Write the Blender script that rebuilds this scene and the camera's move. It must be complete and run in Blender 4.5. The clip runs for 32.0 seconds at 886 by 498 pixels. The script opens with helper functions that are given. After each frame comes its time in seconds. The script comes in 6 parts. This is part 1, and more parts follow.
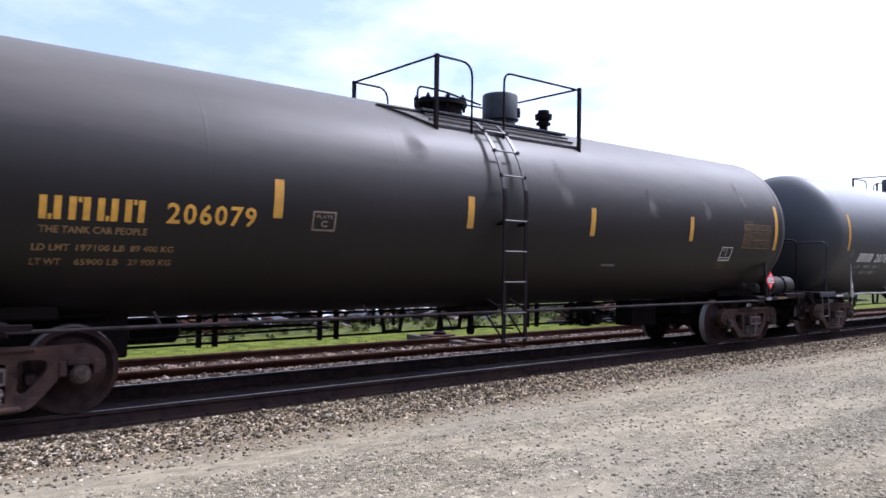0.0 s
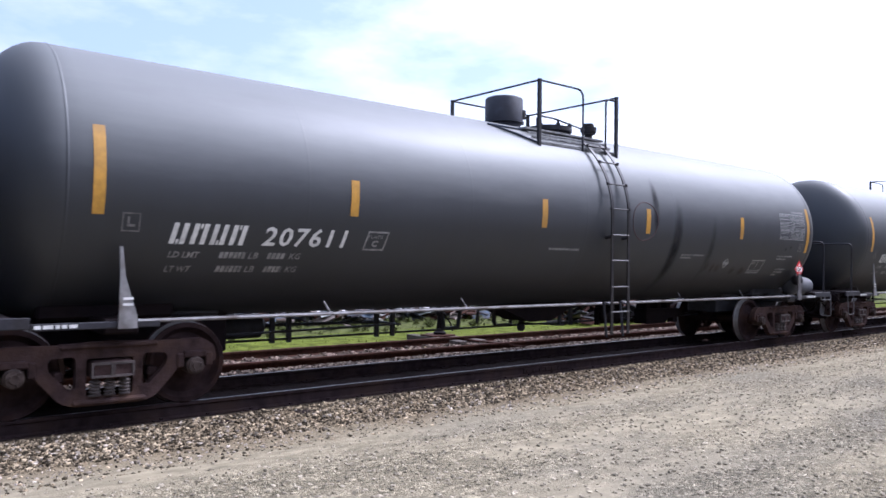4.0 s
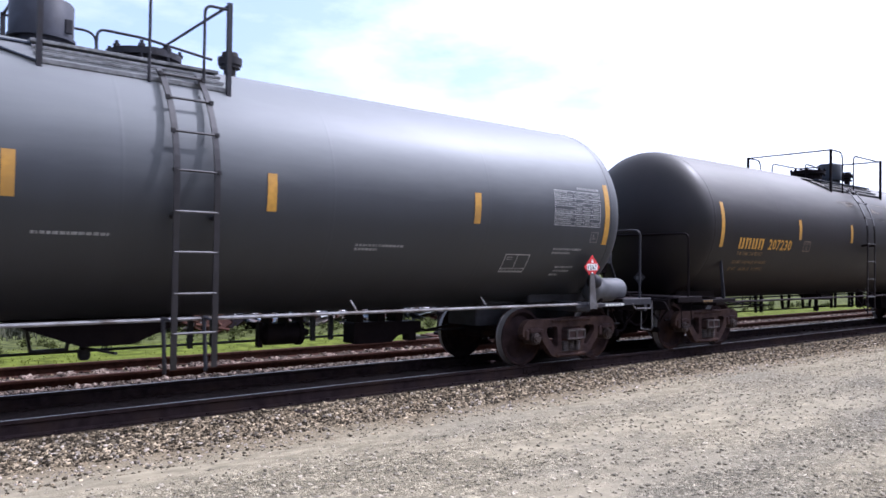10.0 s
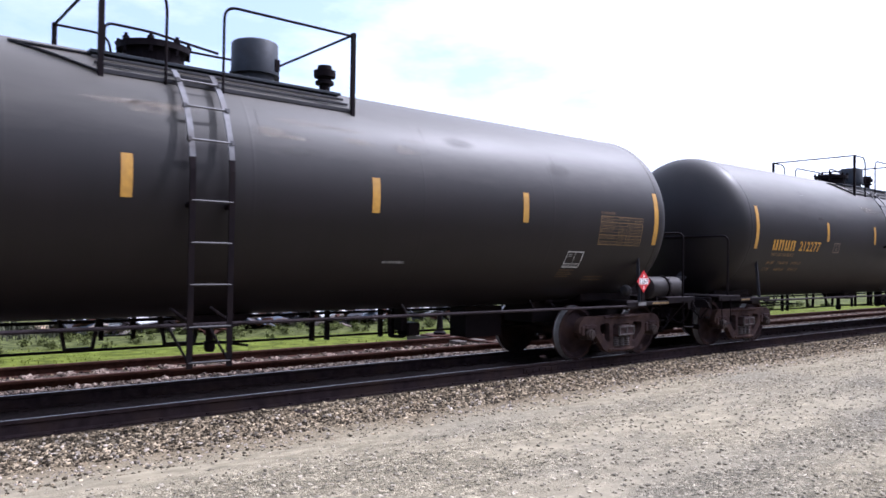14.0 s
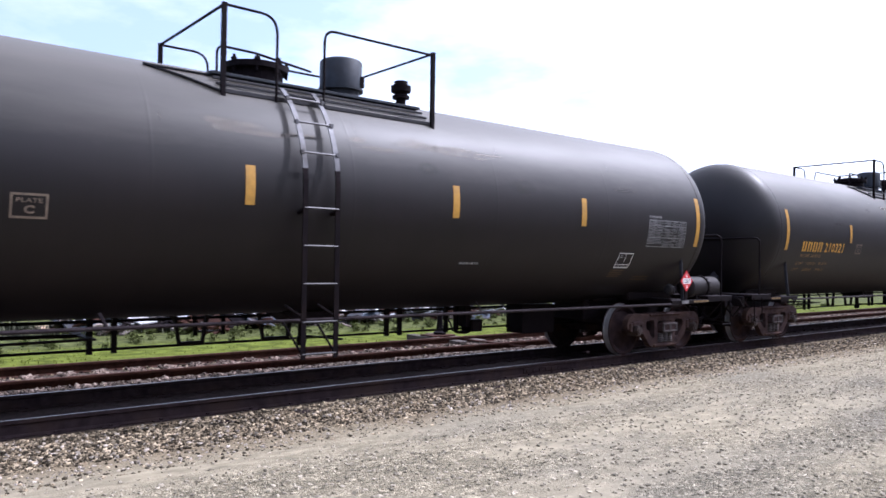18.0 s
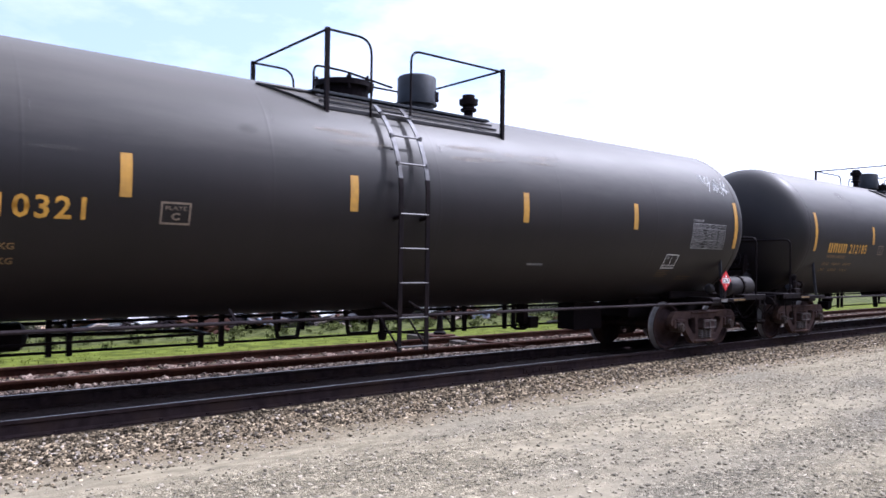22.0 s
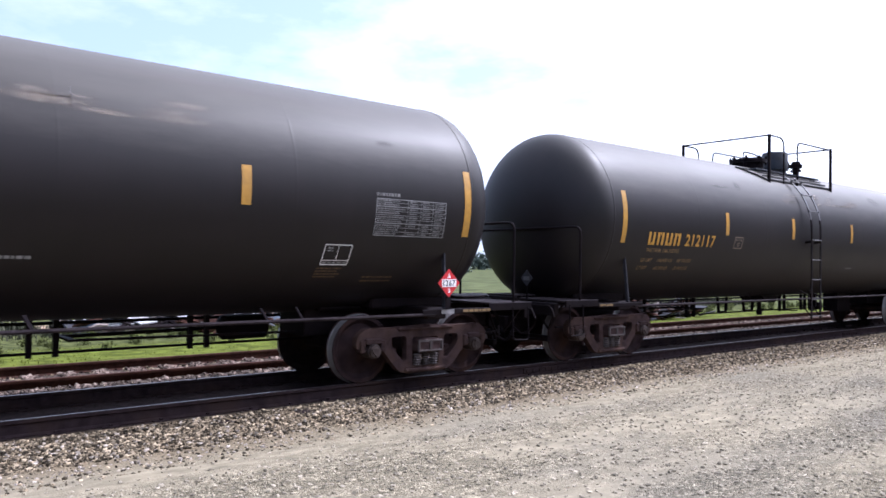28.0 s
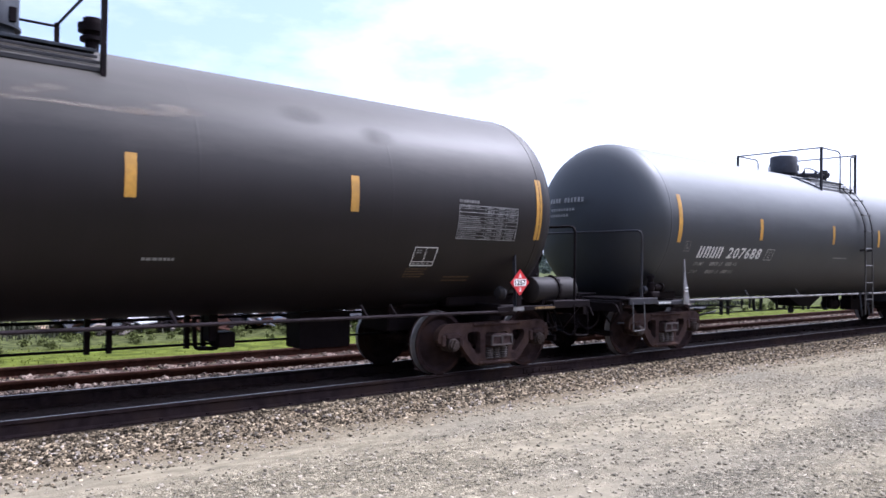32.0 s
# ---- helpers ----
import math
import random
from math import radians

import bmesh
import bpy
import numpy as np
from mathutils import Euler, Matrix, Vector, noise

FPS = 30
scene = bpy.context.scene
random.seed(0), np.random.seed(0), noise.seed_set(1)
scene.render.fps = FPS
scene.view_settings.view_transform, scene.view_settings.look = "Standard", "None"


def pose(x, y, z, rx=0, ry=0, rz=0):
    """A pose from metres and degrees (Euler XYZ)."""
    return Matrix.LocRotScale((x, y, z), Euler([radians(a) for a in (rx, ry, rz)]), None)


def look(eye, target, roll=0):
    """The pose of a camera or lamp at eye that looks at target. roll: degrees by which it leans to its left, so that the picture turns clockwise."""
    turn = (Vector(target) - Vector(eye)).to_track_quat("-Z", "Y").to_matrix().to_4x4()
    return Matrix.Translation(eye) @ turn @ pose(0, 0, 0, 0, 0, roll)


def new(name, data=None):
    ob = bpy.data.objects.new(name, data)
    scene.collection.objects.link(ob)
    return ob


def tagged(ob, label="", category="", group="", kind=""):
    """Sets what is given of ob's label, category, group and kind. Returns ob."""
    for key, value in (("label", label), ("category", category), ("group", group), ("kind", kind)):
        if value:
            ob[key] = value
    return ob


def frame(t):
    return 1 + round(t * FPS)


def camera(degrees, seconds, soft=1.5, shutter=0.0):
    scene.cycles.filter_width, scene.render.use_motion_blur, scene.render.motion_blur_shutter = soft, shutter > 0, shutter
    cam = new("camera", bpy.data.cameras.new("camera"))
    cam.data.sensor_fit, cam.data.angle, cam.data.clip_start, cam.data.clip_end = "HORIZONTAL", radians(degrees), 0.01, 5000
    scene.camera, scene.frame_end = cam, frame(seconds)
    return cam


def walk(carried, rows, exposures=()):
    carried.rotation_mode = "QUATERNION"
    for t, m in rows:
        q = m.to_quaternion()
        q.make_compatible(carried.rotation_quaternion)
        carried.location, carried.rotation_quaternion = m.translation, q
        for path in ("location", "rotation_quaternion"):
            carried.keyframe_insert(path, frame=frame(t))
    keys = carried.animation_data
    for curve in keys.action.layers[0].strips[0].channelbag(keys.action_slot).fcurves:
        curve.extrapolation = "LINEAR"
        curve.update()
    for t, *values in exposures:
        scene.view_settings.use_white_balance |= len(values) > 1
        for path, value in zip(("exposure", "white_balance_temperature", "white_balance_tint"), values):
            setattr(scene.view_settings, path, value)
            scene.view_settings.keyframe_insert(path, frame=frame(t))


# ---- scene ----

# World: the track runs along x, z = 0 is the top of the rails, the camera stands south of it (negative y).
EYE = (0.0, -9.258, 1.642)
YAW, PITCH, ROLL = radians(39.285), radians(1.025), 0.812
cam = camera(61.56, 32.0, soft=1.6, shutter=0.12)
AIM = (EYE[0] + 10 * math.sin(YAW) * math.cos(PITCH), EYE[1] + 10 * math.cos(YAW) * math.cos(PITCH), EYE[2] + 10 * math.sin(PITCH))
walk(cam, [(0.0, look(EYE, AIM, ROLL)), (32.0, look(EYE, AIM, ROLL))], exposures=[(0.0, -0.16, 5430, 23), (8.0, -0.14, 5430, 23), (12.0, -0.02, 5430, 23), (32.0, 0.02, 5430, 23)])

# ------------------------------------------------------------------ light
SUN = Vector((0.607, -0.18, 0.775)).normalized()
CLOUD_AWAY, CLOUD_SIDE, CLOUD_SUN = (5.5, 6.2, 7.1, 1), (22.0, 22.6, 22.6, 1), (48.0, 47.0, 46.0, 1)
SKY_HAZE, SKY_VEIL = 3.5, (7.3, 8.7, 10.1, 1)
LOW_AWAY, LOW_SUN = (3.0, 3.8, 5.2, 1), (18.5, 19.2, 19.2, 1)


def make_world():
    world = bpy.data.worlds.new("sky")
    scene.world = world
    world.use_nodes = True
    nt = world.node_tree
    nt.nodes.clear()
    out = nt.nodes.new("ShaderNodeOutputWorld")
    bg = nt.nodes.new("ShaderNodeBackground")
    sky = nt.nodes.new("ShaderNodeTexSky")
    sky.sky_type = "NISHITA"
    sky.sun_disc = False
    sky.sun_elevation = math.asin(SUN.z)
    sky.sun_rotation = math.atan2(SUN.x, SUN.y)
    sky.air_density, sky.dust_density, sky.ozone_density = 1.0, 4.0, 1.0
    co = nt.nodes.new("ShaderNodeTexCoord")
    mp = nt.nodes.new("ShaderNodeMapping")
    mp.inputs["Scale"].default_value = (1.0, 1.0, 2.6)
    mp.inputs["Location"].default_value = (0.35, 0.1, 0.2)
    no = nt.nodes.new("ShaderNodeTexNoise")
    no.inputs["Scale"].default_value, no.inputs["Detail"].default_value, no.inputs["Roughness"].default_value = 2.1, 7.0, 0.55
    rp = nt.nodes.new("ShaderNodeValToRGB")
    rp.color_ramp.elements[0].position, rp.color_ramp.elements[1].position = 0.51, 0.68
    mix = nt.nodes.new("ShaderNodeMix")
    mix.data_type = "RGBA"
    lk = nt.links.new
    lk(co.outputs["Generated"], mp.inputs["Vector"])
    lk(mp.outputs["Vector"], no.inputs["Vector"])
    lk(rp.outputs["Color"], mix.inputs["Factor"])
    # thin cloud scatters sunlight forwards: dazzling round the sun, dull away from it
    toward = nt.nodes.new("ShaderNodeVectorMath")
    toward.operation = "DOT_PRODUCT"
    toward.inputs[1].default_value = SUN
    lk(co.outputs["Generated"], toward.inputs[0])
    near = nt.nodes.new("ShaderNodeMapRange")
    near.inputs["From Min"].default_value, near.inputs["From Max"].default_value = -0.35, 1.0
    lk(toward.outputs["Value"], near.inputs["Value"])
    # the cloud thickens towards the sun
    cover = nt.nodes.new("ShaderNodeMath")
    cover.operation, cover.inputs[1].default_value = "MULTIPLY_ADD", 0.26
    lk(near.outputs["Result"], cover.inputs[0])
    lk(no.outputs["Fac"], cover.inputs[2])
    lk(cover.outputs[0], rp.inputs["Fac"])
    glow = nt.nodes.new("ShaderNodeMath")
    glow.operation, glow.inputs[1].default_value = "POWER", 6.5
    lk(near.outputs["Result"], glow.inputs[0])
    cloud = nt.nodes.new("ShaderNodeMix")
    cloud.data_type = "RGBA"
    side = nt.nodes.new("ShaderNodeMix")
    side.data_type = "RGBA"
    side.inputs["A"].default_value = CLOUD_AWAY
    side.inputs["B"].default_value = CLOUD_SIDE
    lk(near.outputs["Result"], side.inputs["Factor"])
    lk(side.outputs["Result"], cloud.inputs["A"])
    cloud.inputs["B"].default_value = CLOUD_SUN
    lk(glow.outputs[0], cloud.inputs["Factor"])
    lk(cloud.outputs["Result"], mix.inputs["B"])
    haze = nt.nodes.new("ShaderNodeVectorMath")
    haze.operation = "SCALE"
    haze.inputs["Scale"].default_value = SKY_HAZE
    lk(sky.outputs["Color"], haze.inputs[0])
    veil = nt.nodes.new("ShaderNodeMix")
    veil.data_type = "RGBA"
    veil.inputs["Factor"].default_value = 0.5
    veil.inputs["B"].default_value = SKY_VEIL
    lk(haze.outputs["Vector"], veil.inputs["A"])
    lk(veil.outputs["Result"], mix.inputs["A"])
    # pale haze low over the horizon
    up = nt.nodes.new("ShaderNodeSeparateXYZ")
    lk(co.outputs["Generated"], up.inputs[0])
    low = nt.nodes.new("ShaderNodeMapRange")
    low.interpolation_type = "SMOOTHSTEP"
    low.inputs["From Min"].default_value, low.inputs["From Max"].default_value = 0.24, 0.03
    lk(up.outputs["Z"], low.inputs["Value"])
    hz = nt.nodes.new("ShaderNodeMix")
    hz.data_type = "RGBA"
    pale = nt.nodes.new("ShaderNodeMix")
    pale.data_type = "RGBA"
    pale.inputs["A"].default_value = LOW_AWAY
    pale.inputs["B"].default_value = LOW_SUN
    lk(near.outputs["Result"], pale.inputs["Factor"])
    lk(pale.outputs["Result"], hz.inputs["B"])
    lk(low.outputs["Result"], hz.inputs["Factor"])
    lk(mix.outputs["Result"], hz.inputs["A"])
    lk(hz.outputs["Result"], bg.inputs["Color"])
    bg.inputs["Strength"].default_value = 0.10
    lk(bg.outputs["Background"], out.inputs["Surface"])


make_world()
sun_data = bpy.data.lights.new("sun", "SUN")
sun_data.energy, sun_data.angle, sun_data.color = 4.9, radians(0.55), (1.0, 0.955, 0.885)
sun = new("sun", sun_data)
sun.matrix_world = look(SUN * 60, (0, 0, 0))

# ------------------------------------------------------------------ materials


def material(name, base, rough=0.6, metal=0.0, vary=0.25, scale=6.0, second=None, patch=1.2, bump=0.0, bump_scale=60.0,
             coat=0.0, island=0.0, stretch=(1, 1, 1), rough_vary=0.1, spec=0.5, streak=0.0, skew=1.0, gloss=(1, 1, 1), coat_rough=0.2, bump_far=0.02):
    """A painted, rusty, wooden or stony surface: base colour, grain, larger patches towards a second colour, relief."""
    m = bpy.data.materials.new(name)
    m.use_nodes = True
    nt = m.node_tree
    b = nt.nodes["Principled BSDF"]
    lk = nt.links.new
    b.inputs["Metallic"].default_value = metal
    b.inputs["Specular IOR Level"].default_value = spec
    b.inputs["Coat Weight"].default_value = coat
    b.inputs["Coat Roughness"].default_value = coat_rough
    b.inputs["Specular Tint"].default_value = (*gloss, 1)
    co = nt.nodes.new("ShaderNodeTexCoord")
    mp = nt.nodes.new("ShaderNodeMapping")
    mp.inputs["Scale"].default_value = stretch
    lk(co.outputs["Object"], mp.inputs["Vector"])
    fine = nt.nodes.new("ShaderNodeTexNoise")
    fine.inputs["Scale"].default_value, fine.inputs["Detail"].default_value = scale, 6.0
    big = nt.nodes.new("ShaderNodeTexNoise")
    big.inputs["Scale"].default_value, big.inputs["Detail"].default_value = patch, 3.0
    lk(mp.outputs["Vector"], fine.inputs["Vector"])
    lk(mp.outputs["Vector"], big.inputs["Vector"])
    ramp = nt.nodes.new("ShaderNodeValToRGB")
    ramp.color_ramp.elements[0].position, ramp.color_ramp.elements[1].position = 0.3, 0.7
    lo, hi = [max(0.0, c * (1 - vary)) for c in base], [min(1.0, c * (1 + vary)) for c in base]
    ramp.color_ramp.elements[0].color, ramp.color_ramp.elements[1].color = (*lo, 1), (*hi, 1)
    lk(fine.outputs["Fac"], ramp.inputs["Fac"])
    col = ramp.outputs["Color"]
    if second:
        r2 = nt.nodes.new("ShaderNodeValToRGB")
        r2.color_ramp.elements[0].position, r2.color_ramp.elements[1].position = 0.48, 0.68
        lk(big.outputs["Fac"], r2.inputs["Fac"])
        mx = nt.nodes.new("ShaderNodeMix")
        mx.data_type = "RGBA"
        lk(r2.outputs["Color"], mx.inputs["Factor"])
        lk(col, mx.inputs["A"])
        mx.inputs["B"].default_value = (*second, 1)
        col = mx.outputs["Result"]
    if island:
        geo = nt.nodes.new("ShaderNodeNewGeometry")
        info = nt.nodes.new("ShaderNodeObjectInfo")
        add = nt.nodes.new("ShaderNodeMath")
        add.operation = "ADD"
        lk(geo.outputs["Random Per Island"], add.inputs[0])
        lk(info.outputs["Random"], add.inputs[1])
        fr = nt.nodes.new("ShaderNodeMath")
        fr.operation = "FRACT"
        lk(add.outputs[0], fr.inputs[0])
        pw = nt.nodes.new("ShaderNodeMath")
        pw.operation, pw.inputs[1].default_value = "POWER", skew
        lk(fr.outputs[0], pw.inputs[0])
        rng = nt.nodes.new("ShaderNodeMapRange")
        rng.inputs["To Min"].default_value, rng.inputs["To Max"].default_value = 1 - island, 1 + island * skew
        lk(pw.outputs[0], rng.inputs["Value"])
        hsv = nt.nodes.new("ShaderNodeHueSaturation")
        lk(rng.outputs["Result"], hsv.inputs["Value"])
        lk(col, hsv.inputs["Color"])
        col = hsv.outputs["Color"]
    if streak:
        sm = nt.nodes.new("ShaderNodeMapping")
        sm.inputs["Scale"].default_value = (5.0, 0.35, 0.35)
        lk(co.outputs["Object"], sm.inputs["Vector"])
        sn = nt.nodes.new("ShaderNodeTexNoise")
        sn.inputs["Scale"].default_value, sn.inputs["Detail"].default_value = 1.0, 8.0
        lk(sm.outputs["Vector"], sn.inputs["Vector"])
        sr = nt.nodes.new("ShaderNodeMapRange")
        sr.inputs["From Min"].default_value, sr.inputs["From Max"].default_value = 0.35, 0.7
        sr.inputs["To Min"].default_value, sr.inputs["To Max"].default_value = 1 - streak * 0.6, 1 + streak
        lk(sn.outputs["Fac"], sr.inputs["Value"])
        sh = nt.nodes.new("ShaderNodeHueSaturation")
        lk(sr.outputs["Result"], sh.inputs["Value"])
        lk(col, sh.inputs["Color"])
        col = sh.outputs["Color"]
    lk(col, b.inputs["Base Color"])
    rr = nt.nodes.new("ShaderNodeMapRange")
    rr.inputs["To Min"].default_value, rr.inputs["To Max"].default_value = max(0.02, rough - rough_vary), min(1.0, rough + rough_vary)
    lk(big.outputs["Fac"], rr.inputs["Value"])
    lk(rr.outputs["Result"], b.inputs["Roughness"])
    if bump:
        bn = nt.nodes.new("ShaderNodeTexNoise")
        bn.inputs["Scale"].default_value, bn.inputs["Detail"].default_value = bump_scale, 4.0
        lk(mp.outputs["Vector"], bn.inputs["Vector"])
        bp = nt.nodes.new("ShaderNodeBump")
        bp.inputs["Strength"].default_value, bp.inputs["Distance"].default_value = bump, bump_far
        lk(bn.outputs["Fac"], bp.inputs["Height"])
        lk(bp.outputs["Normal"], b.inputs["Normal"])
        lk(bp.outputs["Normal"], b.inputs["Coat Normal"])
    return m


def ground_material():
    """Grey dirt road, ballast fines by the tracks, grass behind them, blended across y."""
    m = material("ground_soil", (0.238, 0.206, 0.142), 0.95, vary=0.28, scale=9, second=(0.190, 0.170, 0.128), patch=0.45, spec=0.03, bump=0.0, stretch=(0.45, 1, 1))
    nt = m.node_tree
    lk = nt.links.new
    b = nt.nodes["Principled BSDF"]
    soil = b.inputs["Base Color"].links[0].from_socket
    geo = nt.nodes.new("ShaderNodeNewGeometry")
    # where the gravel lies: patches drawn out along the road, thin on the worn strip beside the ballast
    gm = nt.nodes.new("ShaderNodeMapping")
    gm.inputs["Scale"].default_value = (0.28, 1.1, 1.0)
    lk(geo.outputs["Position"], gm.inputs["Vector"])
    gn = nt.nodes.new("ShaderNodeTexNoise")
    gn.inputs["Scale"].default_value, gn.inputs["Detail"].default_value = 1.1, 5.0
    lk(gm.outputs["Vector"], gn.inputs["Vector"])
    gr = nt.nodes.new("ShaderNodeMapRange")
    gr.inputs["From Min"].default_value, gr.inputs["From Max"].default_value = 0.34, 0.60
    lk(gn.outputs["Fac"], gr.inputs["Value"])
    gy = nt.nodes.new("ShaderNodeSeparateXYZ")
    lk(geo.outputs["Position"], gy.inputs[0])
    strip = nt.nodes.new("ShaderNodeMapRange")
    strip.inputs["From Min"].default_value, strip.inputs["From Max"].default_value = -2.5, -3.5
    strip.inputs["To Min"].default_value, strip.inputs["To Max"].default_value = 0.35, 1.0
    lk(gy.outputs["Y"], strip.inputs["Value"])
    mask = nt.nodes.new("ShaderNodeMath")
    mask.operation = "MULTIPLY"
    lk(gr.outputs["Result"], mask.inputs[0])
    lk(strip.outputs["Result"], mask.inputs[1])
    heights = []
    for size, low, high in ((27.0, 0.60, 1.75), (62.0, 0.60, 1.65)):
        vo = nt.nodes.new("ShaderNodeTexVoronoi")
        vo.inputs["Scale"].default_value = size
        lk(geo.outputs["Position"], vo.inputs["Vector"])
        cut = nt.nodes.new("ShaderNodeSeparateColor")
        lk(vo.outputs["Color"], cut.inputs[0])
        val = nt.nodes.new("ShaderNodeValToRGB")
        el = val.color_ramp.elements
        el[0].position, el[0].color = 0.0, (low / 2, low / 2, low / 2, 1)
        el[1].position, el[1].color = 1.0, (high / 2, high / 2, high / 2, 1)
        for at, v in ((0.22, 0.86), (0.75, 1.08)):
            e = el.new(at)
            e.color = (v / 2, v / 2, v / 2, 1)
        lk(cut.outputs[0], val.inputs["Fac"])
        dbl = nt.nodes.new("ShaderNodeMath")
        dbl.operation, dbl.inputs[1].default_value = "MULTIPLY", 2.0
        lk(val.outputs["Color"], dbl.inputs[0])
        sp = nt.nodes.new("ShaderNodeHueSaturation")
        lk(dbl.outputs[0], sp.inputs["Value"])
        lk(mask.outputs[0], sp.inputs["Fac"])
        lk(soil, sp.inputs["Color"])
        soil = sp.outputs["Color"]
        heights.append(vo.outputs["Distance"])
    hs = nt.nodes.new("ShaderNodeMath")
    hs.operation = "ADD"
    lk(heights[0], hs.inputs[0])
    lk(heights[1], hs.inputs[1])
    hm = nt.nodes.new("ShaderNodeMath")
    hm.operation = "MULTIPLY"
    lk(hs.outputs[0], hm.inputs[0])
    lk(mask.outputs[0], hm.inputs[1])
    gb = nt.nodes.new("ShaderNodeBump")
    gb.invert = True
    gb.inputs["Strength"].default_value, gb.inputs["Distance"].default_value = 1.0, 0.025
    lk(hm.outputs[0], gb.inputs["Height"])
    lk(gb.outputs["Normal"], b.inputs["Normal"])
    sep = nt.nodes.new("ShaderNodeSeparateXYZ")
    lk(geo.outputs["Position"], sep.inputs[0])
    wob = nt.nodes.new("ShaderNodeTexNoise")
    wob.inputs["Scale"].default_value, wob.inputs["Detail"].default_value = 0.7, 5
    lk(geo.outputs["Position"], wob.inputs["Vector"])
    shift = nt.nodes.new("ShaderNodeMath")
    shift.operation, shift.inputs[1].default_value = "MULTIPLY_ADD", 0.9
    lk(wob.outputs["Fac"], shift.inputs[0])
    lk(sep.outputs["Y"], shift.inputs[2])

    def zone(start, stop, colour, vary, scale, under, sharp=False):
        n = nt.nodes.new("ShaderNodeTexNoise")
        n.inputs["Scale"].default_value, n.inputs["Detail"].default_value = scale, 6
        lk(geo.outputs["Position"], n.inputs["Vector"])
        r = nt.nodes.new("ShaderNodeValToRGB")
        r.color_ramp.elements[0].position, r.color_ramp.elements[1].position = 0.35, 0.65
        r.color_ramp.elements[0].color = (*[c * (1 - vary) for c in colour], 1)
        r.color_ramp.elements[1].color = (*[min(1, c * (1 + vary)) for c in colour], 1)
        lk(n.outputs["Fac"], r.inputs["Fac"])
        mr = nt.nodes.new("ShaderNodeMapRange")
        mr.inputs["From Min"].default_value, mr.inputs["From Max"].default_value = start, stop
        lk(sep.outputs["Y"] if sharp else shift.outputs[0], mr.inputs["Value"])
        mx = nt.nodes.new("ShaderNodeMix")
        mx.data_type = "RGBA"
        lk(mr.outputs["Result"], mx.inputs["Factor"])
        lk(under, mx.inputs["A"])
        lk(r.outputs["Color"], mx.inputs["B"])
        return mx.outputs["Result"]

    c = zone(-2.0, -1.3, (0.150, 0.114, 0.072), 0.5, 40, soil)
    # near-black strip across the main track bed, sharp at both edges
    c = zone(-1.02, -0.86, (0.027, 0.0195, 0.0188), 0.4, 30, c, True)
    c = zone(0.84, 1.0, (0.075, 0.058, 0.048), 0.5, 30, c, True)
    c = zone(5.0, 5.6, (0.084, 0.101, 0.016), 0.45, 3, c)
    c = zone(9.0, 10.0, (0.066, 0.074, 0.026), 0.5, 4, c)
    c = zone(22.0, 36.0, (0.075, 0.085, 0.036), 0.4, 0.4, c)
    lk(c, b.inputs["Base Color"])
    return m


BLACK_TANK = material("black_tank_paint", (0.0052, 0.0031, 0.0044), 0.54, vary=0.25, scale=3, second=(0.0086, 0.0056, 0.0066), patch=0.7, stretch=(0.5, 1, 1), rough_vary=0.08, spec=0.30, streak=0.16, bump=0.16, bump_scale=1.4, bump_far=0.03, coat=0.05, coat_rough=0.36, gloss=(0.97, 0.98, 0.94))
GREY_TANK = material("grey_tank_paint", (0.0085, 0.0092, 0.0140), 0.58, vary=0.14, scale=3, second=(0.0115, 0.0124, 0.0180), patch=0.7, stretch=(0.6, 1, 1), rough_vary=0.07, spec=0.75, streak=0.12, bump=0.05, bump_scale=1.6, coat=0.03, coat_rough=0.35, gloss=(0.93, 0.98, 1.0))
# magenta gloss on the dark steels paints the purple lens veil into their reflections
BLACK_IRON = material("black_iron", (0.0054, 0.0040, 0.0046), 0.65, vary=0.3, scale=14, second=(0.0095, 0.0066, 0.0062), patch=2.5, spec=0.07, gloss=(1.0, 0.85, 1.0))
GREY_IRON = material("grey_iron", (0.026, 0.026, 0.032), 0.6, vary=0.25, scale=14, second=(0.020, 0.017, 0.017), patch=2.5, spec=0.2)
GREY_TOP = material("blue_grey_fitting_paint", (0.062, 0.074, 0.105), 0.55, vary=0.2, scale=9, second=(0.042, 0.046, 0.062), patch=2.5, spec=0.35)
HOUSING_GREY = material("dark_blue_grey_housing_paint", (0.030, 0.032, 0.044), 0.55, vary=0.2, scale=9, second=(0.022, 0.023, 0.030), patch=2.5, spec=0.3)
GRATING = material("worn_galvanised_grating", (0.17, 0.172, 0.176), 0.6, vary=0.35, scale=18, second=(0.09, 0.09, 0.092), patch=3, spec=0.3)
BLACK_TOP = material("faded_black_fitting_paint", (0.018, 0.022, 0.030), 0.55, vary=0.25, scale=9, second=(0.013, 0.013, 0.016), patch=2.5, spec=0.25)
DECK = material("worn_deck_steel", (0.023, 0.0185, 0.0190), 0.7, vary=0.3, scale=18, second=(0.011, 0.009, 0.009), patch=3, bump=0.3, spec=0.10, gloss=(1.0, 0.80, 1.0))
RESERVOIR = material("dull_black_reservoir_paint", (0.020, 0.0165, 0.0165), 0.6, vary=0.2, scale=5, second=(0.029, 0.023, 0.021), patch=1.8, spec=0.2)
BARE = material("worn_bare_steel", (0.20, 0.195, 0.20), 0.5, metal=0.3, vary=0.3, scale=10, second=(0.09, 0.075, 0.068), patch=3)
